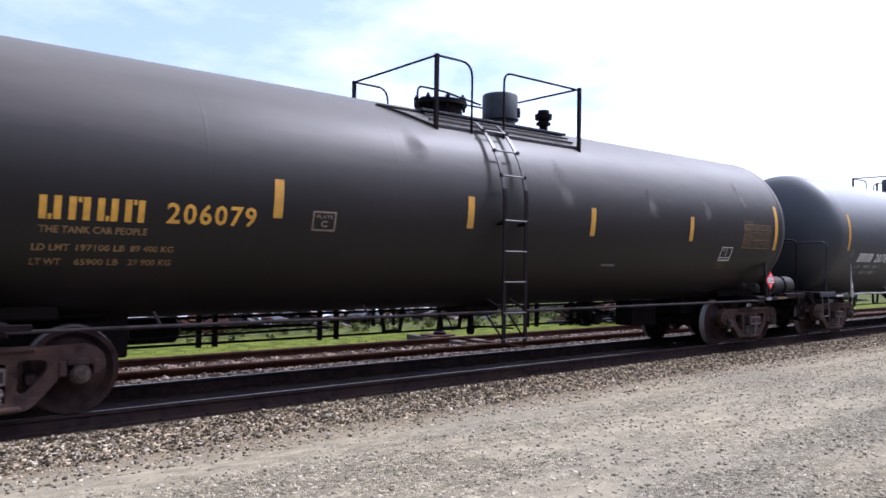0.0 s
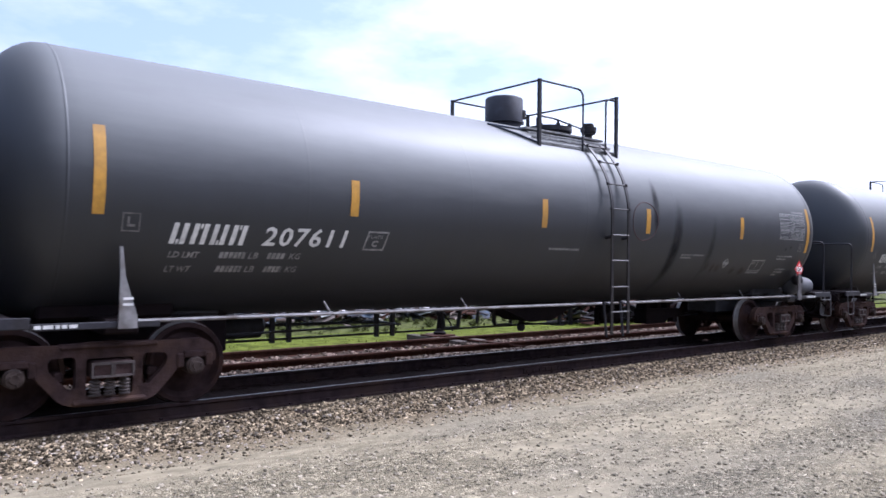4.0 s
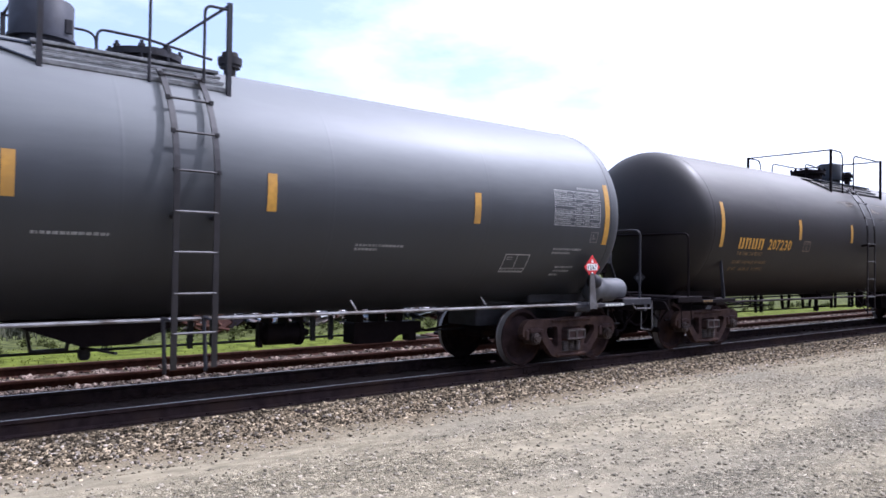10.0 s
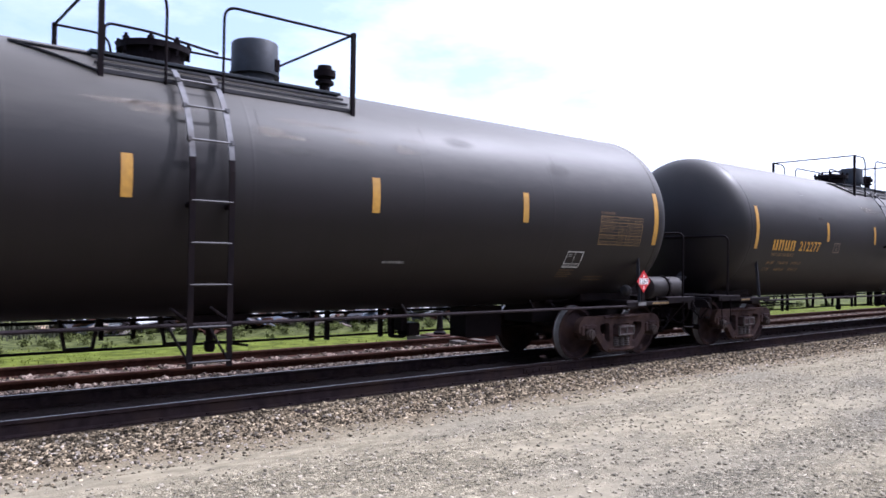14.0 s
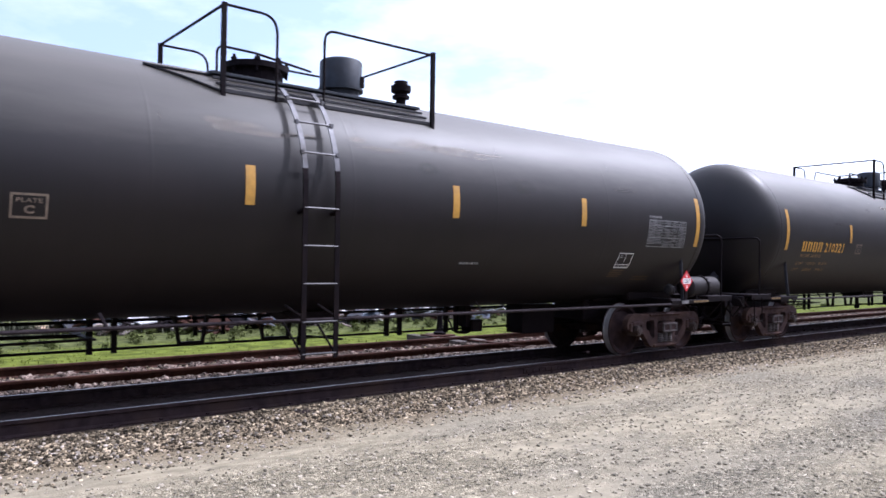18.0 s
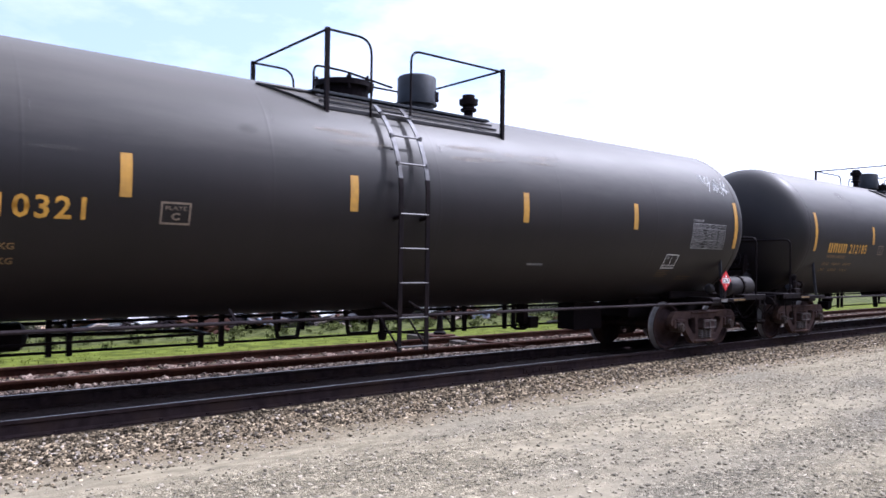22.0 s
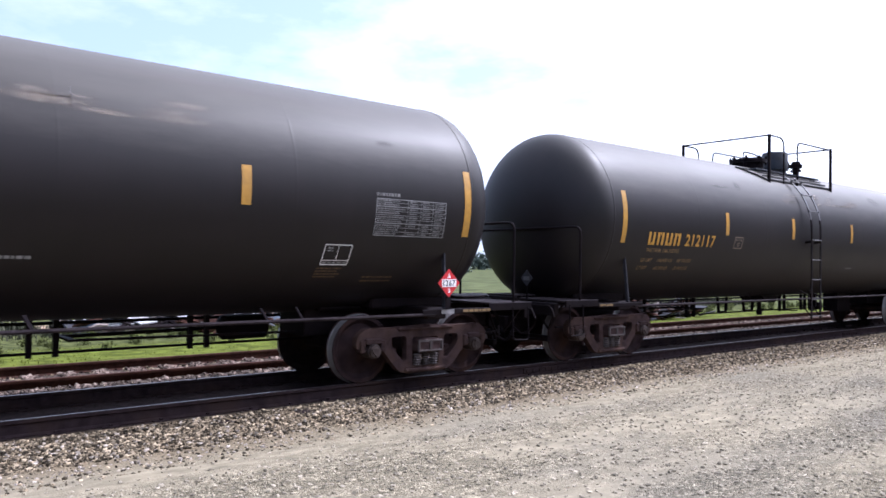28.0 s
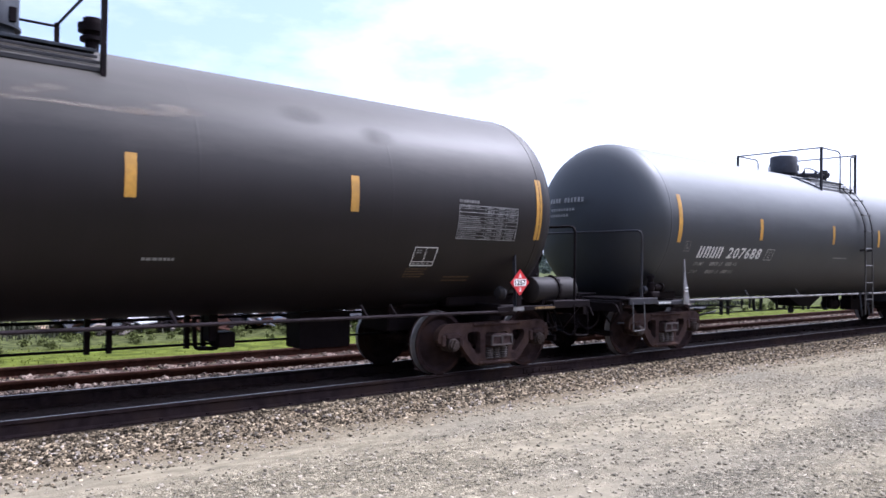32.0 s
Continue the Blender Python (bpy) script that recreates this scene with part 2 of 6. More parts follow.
LADDER = material("worn_ladder_steel", (0.019, 0.017, 0.019), 0.42, metal=0.18, vary=0.3, scale=9, second=(0.013, 0.011, 0.011), patch=2.0, spec=0.4)
WORN = material("dull_worn_steel", (0.095, 0.092, 0.098), 0.55, metal=0.1, vary=0.3, scale=10, second=(0.055, 0.048, 0.046), patch=3)
TRUCK = material("dusty_cast_steel", (0.0375, 0.0245, 0.0235), 0.85, vary=0.4, scale=9, second=(0.062, 0.0385, 0.0300), patch=3.0, spec=0.07, bump=0.35, bump_scale=40, gloss=(1.0, 0.8, 1.0))
WHEEL = material("oily_wheel_steel", (0.0230, 0.0150, 0.0150), 0.8, vary=0.35, scale=8, second=(0.036, 0.0205, 0.0160), patch=2.5, spec=0.06, bump=0.2, bump_scale=30, gloss=(1.0, 0.8, 1.0))
TREAD = material("polished_tread", (0.21, 0.20, 0.20), 0.45, metal=0.6, vary=0.2, scale=8)
CAP = material("bearing_cap_steel", (0.050, 0.037, 0.033), 0.6, metal=0.1, vary=0.4, scale=20, second=(0.024, 0.0165, 0.0145), patch=6, spec=0.15)
LIGHT_CAST = material("scraped_cast_steel", (0.078, 0.066, 0.064), 0.65, vary=0.4, scale=20, second=(0.024, 0.018, 0.017), patch=6, spec=0.2)
YELLOW = material("yellow_reflective_tape", (0.41, 0.215, 0.026), 0.5, vary=0.16, scale=16, second=(0.31, 0.165, 0.028), patch=3)
AMBER = material("amber_stencil_paint", (0.47, 0.245, 0.026), 0.6, vary=0.2, scale=14)
PLATE_AMBER = material("pale_amber_stencil", (0.155, 0.118, 0.085), 0.7, vary=0.35, scale=14)
DULL_AMBER = material("dull_amber_stencil", (0.17, 0.105, 0.040), 0.7, vary=0.35, scale=14)
WHITE = material("white_stencil_paint", (0.56, 0.56, 0.55), 0.6, vary=0.2, scale=14)
MID_WHITE = material("thin_white_stencil", (0.34, 0.34, 0.34), 0.7, vary=0.35, scale=14)
FAINT_AMBER = material("faint_amber_stencil", (0.070, 0.041, 0.018), 0.75, vary=0.4, scale=14)
FAINT_WHITE = material("faint_white_stencil", (0.13, 0.125, 0.125), 0.75, vary=0.4, scale=14)
DULL_WHITE = material("dull_white_stencil", (0.21, 0.21, 0.21), 0.7, vary=0.4, scale=14)
PLACARD_RED = material("placard_red", (0.50, 0.020, 0.024), 0.45, vary=0.08, scale=12)
PLACARD_WHITE = material("placard_white", (0.80, 0.80, 0.80), 0.45, vary=0.05, scale=12)
INK = material("black_ink", (0.02, 0.02, 0.022), 0.6)
RUST_RAIL = material("rusty_rail", (0.050, 0.0225, 0.0165), 0.9, vary=0.35, scale=12, second=(0.068, 0.032, 0.022), patch=2.5, bump=0.3, spec=0.10)
DARK_RAIL = material("dark_brown_rail", (0.026, 0.0182, 0.0190), 0.9, vary=0.3, scale=10, second=(0.036, 0.024, 0.021), patch=1.5, bump=0.2, spec=0.03, gloss=(1.0, 0.85, 0.95))
RAIL_TOP = material("polished_rail_top", (0.40, 0.37, 0.35), 0.42, metal=1.0, vary=0.2, scale=8, stretch=(0.2, 4, 1))
TIE = material("weathered_tie_wood", (0.065, 0.048, 0.038), 0.9, vary=0.4, scale=5, second=(0.10, 0.082, 0.068), patch=1.5, bump=0.6, bump_scale=14, stretch=(6, 0.8, 6), island=0.3)
DARK_TIE = material("near_black_tie_wood", (0.026, 0.0185, 0.0178), 0.95, vary=0.4, scale=5, second=(0.034, 0.025, 0.023), patch=1.5, bump=0.6, bump_scale=14, stretch=(6, 0.8, 6), spec=0.02)
STONE_PALE = material("pale_crushed_stone", (0.36, 0.315, 0.265), 0.9, vary=0.25, scale=20, island=0.6, spec=0.15)
STONE_MID = material("brown_grey_crushed_stone", (0.165, 0.125, 0.100), 0.9, vary=0.25, scale=20, island=0.75, skew=1.8, spec=0.12)
STONE_DARK = material("grey_ballast_stone", (0.172, 0.138, 0.092), 0.9, vary=0.3, scale=20, island=0.82, skew=2.8, spec=0.10)
PEBBLE = material("road_pebble", (0.290, 0.252, 0.186), 0.9, vary=0.2, scale=25, island=0.42, skew=1.3, spec=0.15)
GROUND = ground_material()
# lighter and greyer than the leaf itself: distance haze is in the colour
LEAF = material("tree_leaf", (0.095, 0.115, 0.066), 0.75, vary=0.35, scale=3, island=0.5, spec=0.2)
PALE_LEAF = material("dry_pale_leaf", (0.17, 0.18, 0.15), 0.8, vary=0.3, scale=3, island=0.4, spec=0.1)
GRASS = material("grass_blade", (0.110, 0.128, 0.022), 0.85, vary=0.3, scale=2, island=0.35, spec=0.08)
TALL_GRASS = material("tall_grass_stalk", (0.092, 0.104, 0.034), 0.85, vary=0.3, scale=2, island=0.6, spec=0.08)
WEED = material("weed_stalk", (0.060, 0.062, 0.038), 0.8, vary=0.3, scale=2, island=0.5, spec=0.2)
BARK = material("tree_bark", (0.10, 0.08, 0.065), 0.95, vary=0.35, scale=8, bump=0.6, bump_scale=20)
# paled towards blue-green, with aerial haze mixed into the colour
FAR_WOOD = material("far_woodland", (0.080, 0.100, 0.084), 0.9, vary=0.4, scale=0.35, second=(0.105, 0.120, 0.102), patch=0.05, island=0.3, spec=0.1)
LUMBER = material("sawn_lumber", (0.42, 0.29, 0.185), 0.85, vary=0.35, scale=4, second=(0.13, 0.065, 0.042), patch=1.5, stretch=(0.3, 3, 3), island=0.75, skew=1.5)
OLD_LUMBER = material("grey_weathered_lumber", (0.140, 0.116, 0.102), 0.9, vary=0.3, scale=4, second=(0.08, 0.055, 0.045), patch=1.5, stretch=(0.3, 3, 3), island=0.7, skew=1.5)
WHITE_SHEET = material("white_plastic_sheet", (0.46, 0.46, 0.47), 0.6, vary=0.2, scale=3, second=(0.25, 0.24, 0.23), patch=2, island=0.45, bump=0.3, bump_scale=4)
BLUE_PAINT = material("blue_skip_paint", (0.045, 0.065, 0.095), 0.7, vary=0.3, scale=4, second=(0.08, 0.05, 0.04), patch=1.5)
ROOF = material("pale_sheet_roof", (0.36, 0.38, 0.41), 0.5, vary=0.1, scale=1)
SHED_WALL = material("grey_shed_wall", (0.36, 0.37, 0.38), 0.7, vary=0.15, scale=1)

# ------------------------------------------------------------------ mesh tools


def bm_new():
    return bmesh.new()


def finish(name, bm, mats, smooth=False):
    me = bpy.data.meshes.new(name)
    bmesh.ops.recalc_face_normals(bm, faces=bm.faces)
    if smooth:
        for f in bm.faces:
            f.smooth = True
    bm.to_mesh(me)
    bm.free()
    for m in (mats if isinstance(mats, (list, tuple)) else [mats]):
        me.materials.append(m)
    if smooth:
        me.set_sharp_from_angle(angle=radians(38))
    return me


def part(name, bm, mat, parent, label="", smooth=False, at=None):
    ob = new(name, finish(name, bm, mat, smooth))
    ob.parent = parent
    if at is not None:
        ob.matrix_basis = at
    if label:
        tagged(ob, label)
    return ob


def box(bm, x0, x1, y0, y1, z0, z1, bevel=0.0, mat=0):
    v = [bm.verts.new((x, y, z)) for x in (x0, x1) for y in (y0, y1) for z in (z0, z1)]
    fs = [bm.faces.new([v[i] for i in q]) for q in ((0, 1, 3, 2), (4, 6, 7, 5), (0, 4, 5, 1), (2, 3, 7, 6), (0, 2, 6, 4), (1, 5, 7, 3))]
    for f in fs:
        f.material_index = mat
    if bevel:
        es = list({e for f in fs for e in f.edges})
        bmesh.ops.bevel(bm, geom=es, offset=bevel, segments=1, affect="EDGES")
    return fs


def round_path(pts, r, n=5):
    """The polyline with its inner corners rounded."""
    pts = [Vector(p) for p in pts]
    out = [pts[0]]
    for a, b, c in zip(pts, pts[1:], pts[2:]):
        d0, d1 = (a - b), (c - b)
        k = min(r, d0.length * 0.45, d1.length * 0.45)
        p0, p1 = b + d0.normalized() * k, b + d1.normalized() * k
        for i in range(n + 1):
            t = i / n
            out.append((1 - t) ** 2 * p0 + 2 * t * (1 - t) * b + t * t * p1)
    out.append(pts[-1])
    return out


def tube(bm, pts, r, seg=8, mat=0, square=None):
    """A rod along a polyline; square=(a, b) makes it a flat bar."""
    pts = [Vector(p) for p in pts]
    rings = []
    ref = None
    for i, p in enumerate(pts):
        d = (pts[min(i + 1, len(pts) - 1)] - pts[max(i - 1, 0)]).normalized()
        if ref is None:
            ref = Vector((0, 0, 1)) if abs(d.z) < 0.9 else Vector((1, 0, 0))
        u = d.cross(ref).normalized()
        w = u.cross(d).normalized()
        ref = w
        if square:
            a, b = square
            off = [u * a + w * b, -u * a + w * b, -u * a - w * b, u * a - w * b]
        else:
            off = [(u * math.cos(k * 2 * math.pi / seg) + w * math.sin(k * 2 * math.pi / seg)) * r for k in range(seg)]
        rings.append([bm.verts.new(p + o) for o in off])
    n = len(rings[0])
    for a, b in zip(rings, rings[1:]):
        for k in range(n):
            bm.faces.new((a[k], a[(k + 1) % n], b[(k + 1) % n], b[k])).material_index = mat
    bm.faces.new(rings[0][::-1]).material_index = mat
    bm.faces.new(rings[-1]).material_index = mat


def lathe(bm, prof, axis="x", seg=32, at=(0, 0, 0), mats=None):
    """Turns (along, radius) pairs round an axis. mats: a material index for each band."""
    at = Vector(at)
    rings = []
    for a, r in prof:
        ring = []
        for k in range(seg if r > 1e-6 else 1):
            t = 2 * math.pi * k / seg
            c, s = r * math.cos(t), r * math.sin(t)
            ring.append(bm.verts.new(at + Vector({"x": (a, c, s), "y": (c, a, s), "z": (c, s, a)}[axis])))
        rings.append(ring)
    for i, (p, q) in enumerate(zip(rings, rings[1:])):
        for k in range(seg):
            j = (k + 1) % seg
            vs = [p[k % len(p)], p[j % len(p)], q[j % len(q)], q[k % len(q)]]
            vs = list(dict.fromkeys(vs))
            if len(vs) > 2:
                f = bm.faces.new(vs)
                f.material_index = mats[i] if mats else 0


def plate(bm, outline, holes, y0, y1, mat=0):
    """A flat plate in the xz plane, with holes, from y0 to y1."""
    flat = bm_new()
    for loop in (outline, *holes):
        vs = [flat.verts.new((x, y0, z)) for x, z in loop]
        for a, b in zip(vs, vs[1:] + vs[:1]):
            flat.edges.new((a, b))
    bmesh.ops.triangle_fill(flat, use_beauty=True, use_dissolve=True, edges=flat.edges[:])
    flat.verts.ensure_lookup_table()
    vmap = {}
    front = [[(v.co.x, v.co.z) for v in f.verts] for f in flat.faces]
    flat.free()

    def vert(x, y, z):
        k = (round(x, 5), round(y, 5), round(z, 5))
        if k not in vmap:
            vmap[k] = bm.verts.new((x, y, z))
        return vmap[k]
    for f in front:
        for y in (y0, y1):
            try:
                bm.faces.new([vert(x, y, z) for x, z in f]).material_index = mat
            except ValueError:
                pass
    for loop in (outline, *holes):
        for (xa, za), (xb, zb) in zip(loop, loop[1:] + loop[:1]):
            try:
                bm.faces.new([vert(xa, y0, za), vert(xb, y0, zb), vert(xb, y1, zb), vert(xa, y1, za)]).material_index = mat
            except ValueError:
                pass


def smooth_loop(pts, r=0.05, n=3):
    """A closed 2D outline with rounded corners."""
    out = []
    m = len(pts)
    for i in range(m):
        a, b, c = (Vector((*pts[(i + k) % m], 0)) for k in (-1, 0, 1))
        d0, d1 = a - b, c - b
        k = min(r, d0.length * 0.45, d1.length * 0.45)
        p0, p1 = b + d0.normalized() * k, b + d1.normalized() * k
        for j in range(n + 1):
            t = j / n
            q = (1 - t) ** 2 * p0 + 2 * t * (1 - t) * b + t * t * p1
            out.append((q.x, q.y))
    return out


# ------------------------------------------------------------------ the setting
RNG = random.Random(7)


def ground_height(x, y):
    """Road, ballast shoulder, the two track beds, and the verge behind."""
    pts = [(-4000, -0.6), (-60, -0.45), (-12, -0.30), (-5, -0.27), (-2.1, -0.255), (-1.4, -0.19), (-0.95, -0.166), (-0.6, -0.178), (0.6, -0.178), (1.0, -0.185),
           (1.7, -0.215), (2.45, -0.238), (2.62, -0.262), (4.06, -0.262), (4.22, -0.22), (4.8, -0.26), (5.6, -0.34), (9, -0.42), (30, -0.5), (70, -0.9), (160, -1.5), (4000, -2.0)]
    for (ya, za), (yb, zb) in zip(pts, pts[1:]):
        if y <= yb:
            z = za + (zb - za) * (y - ya) / (yb - ya)
            break
    if -9 < y < -1.2:
        z += 0.022 * (noise.noise((x * 0.9, y * 1.3, 0)) + 0.5 * noise.noise((x * 3, y * 3, 5)))
    return z


def make_ground():
    ys = [-4000, -1200, -300, -100, -60, -30, -16, -12] + [-9 + 0.12 * i for i in range(69)]
    ys += [-0.6, 0, 0.6, 1.0, 1.7, 2.45, 2.62, 3.3, 4.06, 4.22, 4.7, 5.2, 5.6, 7, 9, 12, 16, 22, 30, 45, 70, 110, 160, 300, 1200, 4000]
    xs = [-4000, -1200, -300, -100, -40, -15, -6] + [-3 + 0.2 * i for i in range(170)] + [33, 38, 46, 60, 80, 110, 160, 300, 1200, 4000]
    ys = sorted(y for y in ys)
    verts = [(x, y, ground_height(x, y)) for y in ys for x in xs]
    w = len(xs)
    faces = [(j * w + i, j * w + i + 1, (j + 1) * w + i + 1, (j + 1) * w + i) for j in range(len(ys) - 1) for i in range(w - 1)]
    me = bpy.data.meshes.new("ground")
    me.from_pydata(verts, [], faces)
    for p in me.polygons:
        p.use_smooth = True
    me.materials.append(GROUND)
    tagged(new("ground", me), "grey gravel road, dark ballast and green grass verge", "ground", kind="structure")


RAIL_SECTION = [(-0.066, -0.172), (0.066, -0.172), (0.066, -0.162), (0.012, -0.145), (0.010, -0.050), (0.036, -0.036), (0.036, -0.006), (0.028, 0.0), (0.013, 0.001), (-0.016, 0.001), (-0.028, 0.0), (-0.036, -0.006), (-0.036, -0.036), (-0.010, -0.050), (-0.012, -0.145), (-0.066, -0.162)]


def rail(parent, pts, web, label):
    """A rail along (x, y, z) points: top in polished or rusty steel."""
    bm = bm_new()
    rings = []
    for x, y, z in pts:
        rings.append([bm.verts.new((x, y + a, z + b)) for a, b in RAIL_SECTION])
    n = len(RAIL_SECTION)
    for a, b in zip(rings, rings[1:]):
        for k in range(n):
            f = bm.faces.new((a[k], a[(k + 1) % n], b[(k + 1) % n], b[k]))
            f.material_index = 1 if k == 8 else 0
    bm.faces.new(rings[0][::-1])
    bm.faces.new(rings[-1])
    return part("rail", bm, web, parent, label)


def make_track(name, centre, top, web, cap, label, rail_label, tie_from, tie_to, wood):
    root = new(name)
    tagged(root, label, "railway track", kind="structure")
    for side in (-1, 1):
        rail(root, [(x, centre + side * 0.7525, top) for x in (-400, -60, 0, 60, 150, 600)], [web, cap], rail_label)
    bm = bm_new()
    box(bm, -0.115, 0.115, -1.28, 1.28, -0.17, 0.0, bevel=0.012)
    me = finish("tie", bm, wood)
    spike = bm_new()
    for side in (-1, 1):
        for o in (-0.085, 0.085):
            box(spike, -0.015, 0.015, side * 0.7525 + o - 0.015, side * 0.7525 + o + 0.015, 0.0, 0.035)
        box(spike, -0.09, 0.09, side * 0.7525 - 0.15, side * 0.7525 + 0.15, -0.002, 0.014)
    sme = finish("tie_plate", spike, DARK_RAIL)
    x = tie_from
    while x < tie_to:
        t = new("tie", me)
        t.parent = root
        t.matrix_basis = pose(x + RNG.uniform(-0.03, 0.03), centre + RNG.uniform(-0.05, 0.05), top - 0.176 + RNG.uniform(-0.012, 0.004), 0, 0, RNG.uniform(-1.2, 1.2))
        p = new("tie_plate", sme)
        p.parent = root
        p.matrix_basis = pose(x, centre, top - 0.176)
        x += 0.533
    return root


def joint_bar(root, x, y):
    bm = bm_new()
    for s in (-1, 1):
        box(bm, x - 0.45, x + 0.45, y + s * 0.022 - 0.010, y + s * 0.022 + 0.010, -0.14, -0.055, bevel=0.004)
        for k in range(6):
            bx = x - 0.375 + 0.15 * k
            lathe(bm, [(y + s * 0.030, 0.0), (y + s * 0.030, 0.026), (y + s * 0.052, 0.026), (y + s * 0.052, 0.0)], "y", 6, at=(bx, 0, -0.098))
    part("joint_bar", bm, DARK_RAIL, root, "bolted steel rail joint bar")


def scatter(name, count, xr, yr, size, mat, label, seed, zoff=0.0, bias=1.0, crib=0.0):
    """Loose stones: each a squashed, jittered lump of twenty faces."""
    g = np.random.default_rng(seed)
    t = (1 + 5 ** 0.5) / 2
    base = np.array([(-1, t, 0), (1, t, 0), (-1, -t, 0), (1, -t, 0), (0, -1, t), (0, 1, t), (0, -1, -t), (0, 1, -t), (t, 0, -1), (t, 0, 1), (-t, 0, -1), (-t, 0, 1)]) / 1.9
    tri = np.array([(0, 11, 5), (0, 5, 1), (0, 1, 7), (0, 7, 10), (0, 10, 11), (1, 5, 9), (5, 11, 4), (11, 10, 2), (10, 7, 6), (7, 1, 8),
                    (3, 9, 4), (3, 4, 2), (3, 2, 6), (3, 6, 8), (3, 8, 9), (4, 9, 5), (2, 4, 11), (6, 2, 10), (8, 6, 7), (9, 8, 1)])
    x = xr[0] + (xr[1] - xr[0]) * g.random(count) ** bias
    if crib:
        # only between the ties
        k = np.floor(x / crib)
        x = (k + 0.27 + 0.46 * g.random(count)) * crib
    y = yr[0] + (yr[1] - yr[0]) * g.random(count)
    r = size[0] + (size[1] - size[0]) * g.random(count) ** 2.2
    sc = r[:, None] * g.uniform(0.5, 1.45, (count, 3)) * np.array([1, 1, 0.7])
    v = base[None] * g.uniform(0.60, 1.35, (count, 12, 1)) * sc[:, None, :]
    a = g.random(count) * 2 * np.pi
    c, s = np.cos(a)[:, None], np.sin(a)[:, None]
    v = np.stack([v[..., 0] * c - v[..., 1] * s, v[..., 0] * s + v[..., 1] * c, v[..., 2]], -1)
    z = np.array([ground_height(px, py) for px, py in zip(x, y)]) + r * 0.22 + zoff
    v += np.stack([x, y, z], -1)[:, None, :]
    f = (tri[None] + 12 * np.arange(count)[:, None, None]).reshape(-1, 3)
    me = bpy.data.meshes.new(name)
    me.from_pydata(v.reshape(-1, 3).tolist(), [], f.tolist())
    me.materials.append(mat)
    tagged(new(name, me), label, "stones", kind="stuff")


def blades(name, count, xr, yr, height, mat, label, seed, width=0.012, bias=1.0):
    """Grass or weeds: bent three-sided blades."""
    g = np.random.default_rng(seed)
    x = xr[0] + (xr[1] - xr[0]) * g.random(count) ** bias
    y = yr[0] + (yr[1] - yr[0]) * g.random(count)
    h = g.uniform(height[0], height[1], count) * (0.6 + 0.5 * np.sin(x * 0.9 + 1.7 * np.sin(y * 0.8)) ** 2)
    a = g.random(count) * 2 * np.pi
    lean = g.uniform(0.05, 0.45, count) * h
    dx, dy = np.cos(a), np.sin(a)
    z = np.array([ground_height(px, py) for px, py in zip(x, y)])
    w = width * g.uniform(0.6, 1.6, count)
    p0 = np.stack([x - dy * w, y + dx * w, z - 0.01], -1)
    p1 = np.stack([x + dy * w, y - dx * w, z - 0.01], -1)
    m0 = np.stack([x + dx * lean * 0.35 - dy * w * 0.7, y + dy * lean * 0.35 + dx * w * 0.7, z + h * 0.6], -1)
    m1 = np.stack([x + dx * lean * 0.35 + dy * w * 0.7, y + dy * lean * 0.35 - dx * w * 0.7, z + h * 0.6], -1)
    tp = np.stack([x + dx * lean, y + dy * lean, z + h], -1)
    v = np.stack([p0, p1, m0, m1, tp], 1).reshape(-1, 3)
    k = 5 * np.arange(count)[:, None]
    f = np.concatenate([k + np.array([[0, 1, 3]]), k + np.array([[0, 3, 2]]), k + np.array([[2, 3, 4]])])
    me = bpy.data.meshes.new(name)
    me.from_pydata(v.tolist(), [], f.tolist())
    me.materials.append(mat)
    tagged(new(name, me), label, "grass", kind="stuff")


make_ground()

# ------------------------------------------------------------------ the tank cars
R, ZC = 1.525, 2.460          # tank radius and height of its axis
AXLES, AXLE_Z = 1.778, 0.457
LENGTH = 15.91                # first to last axle
MID = LENGTH / 2
NEAR = -1


def on_tank(x, z, lift=0.0, side=NEAR):
    """A point of the tank's flank at height z."""
    a = math.asin(max(-1, min(1, (z - ZC) / R)))
    return Vector((x + 0.02, side * (R + lift) * math.cos(a), ZC + (R + lift) * math.sin(a)))


def patch(bm, x0, x1, z0, z1, lift=0.004, slant=0.0, n=None, side=NEAR, mat=0):
    """A thin painted or taped rectangle that follows the tank."""
    n = n or max(1, int(abs(z1 - z0) / 0.06))
    cols = []
    for i in range(n + 1):
        z = z0 + (z1 - z0) * i / n
        dx = slant * (z - z0)
        cols.append([bm.verts.new(on_tank(x + dx, z, lift, side)) for x in (x0, x1)])
    for a, b in zip(cols, cols[1:]):
        f = bm.faces.new((a[0], a[1], b[1], b[0]))
        f.material_index = mat


def frame_patch(bm, x0, x1, z0, z1, w, slant=0.0, lift=0.004):
    patch(bm, x0, x1, z0, z0 + w, lift, slant)
    patch(bm, x0 + slant * (z1 - w - z0), x1 + slant * (z1 - w - z0), z1 - w, z1, lift, slant)
    for xa in (x0, x1 - w):
        patch(bm, xa + slant * w, xa + w + slant * w, z0 + w, z1 - w, lift, slant)


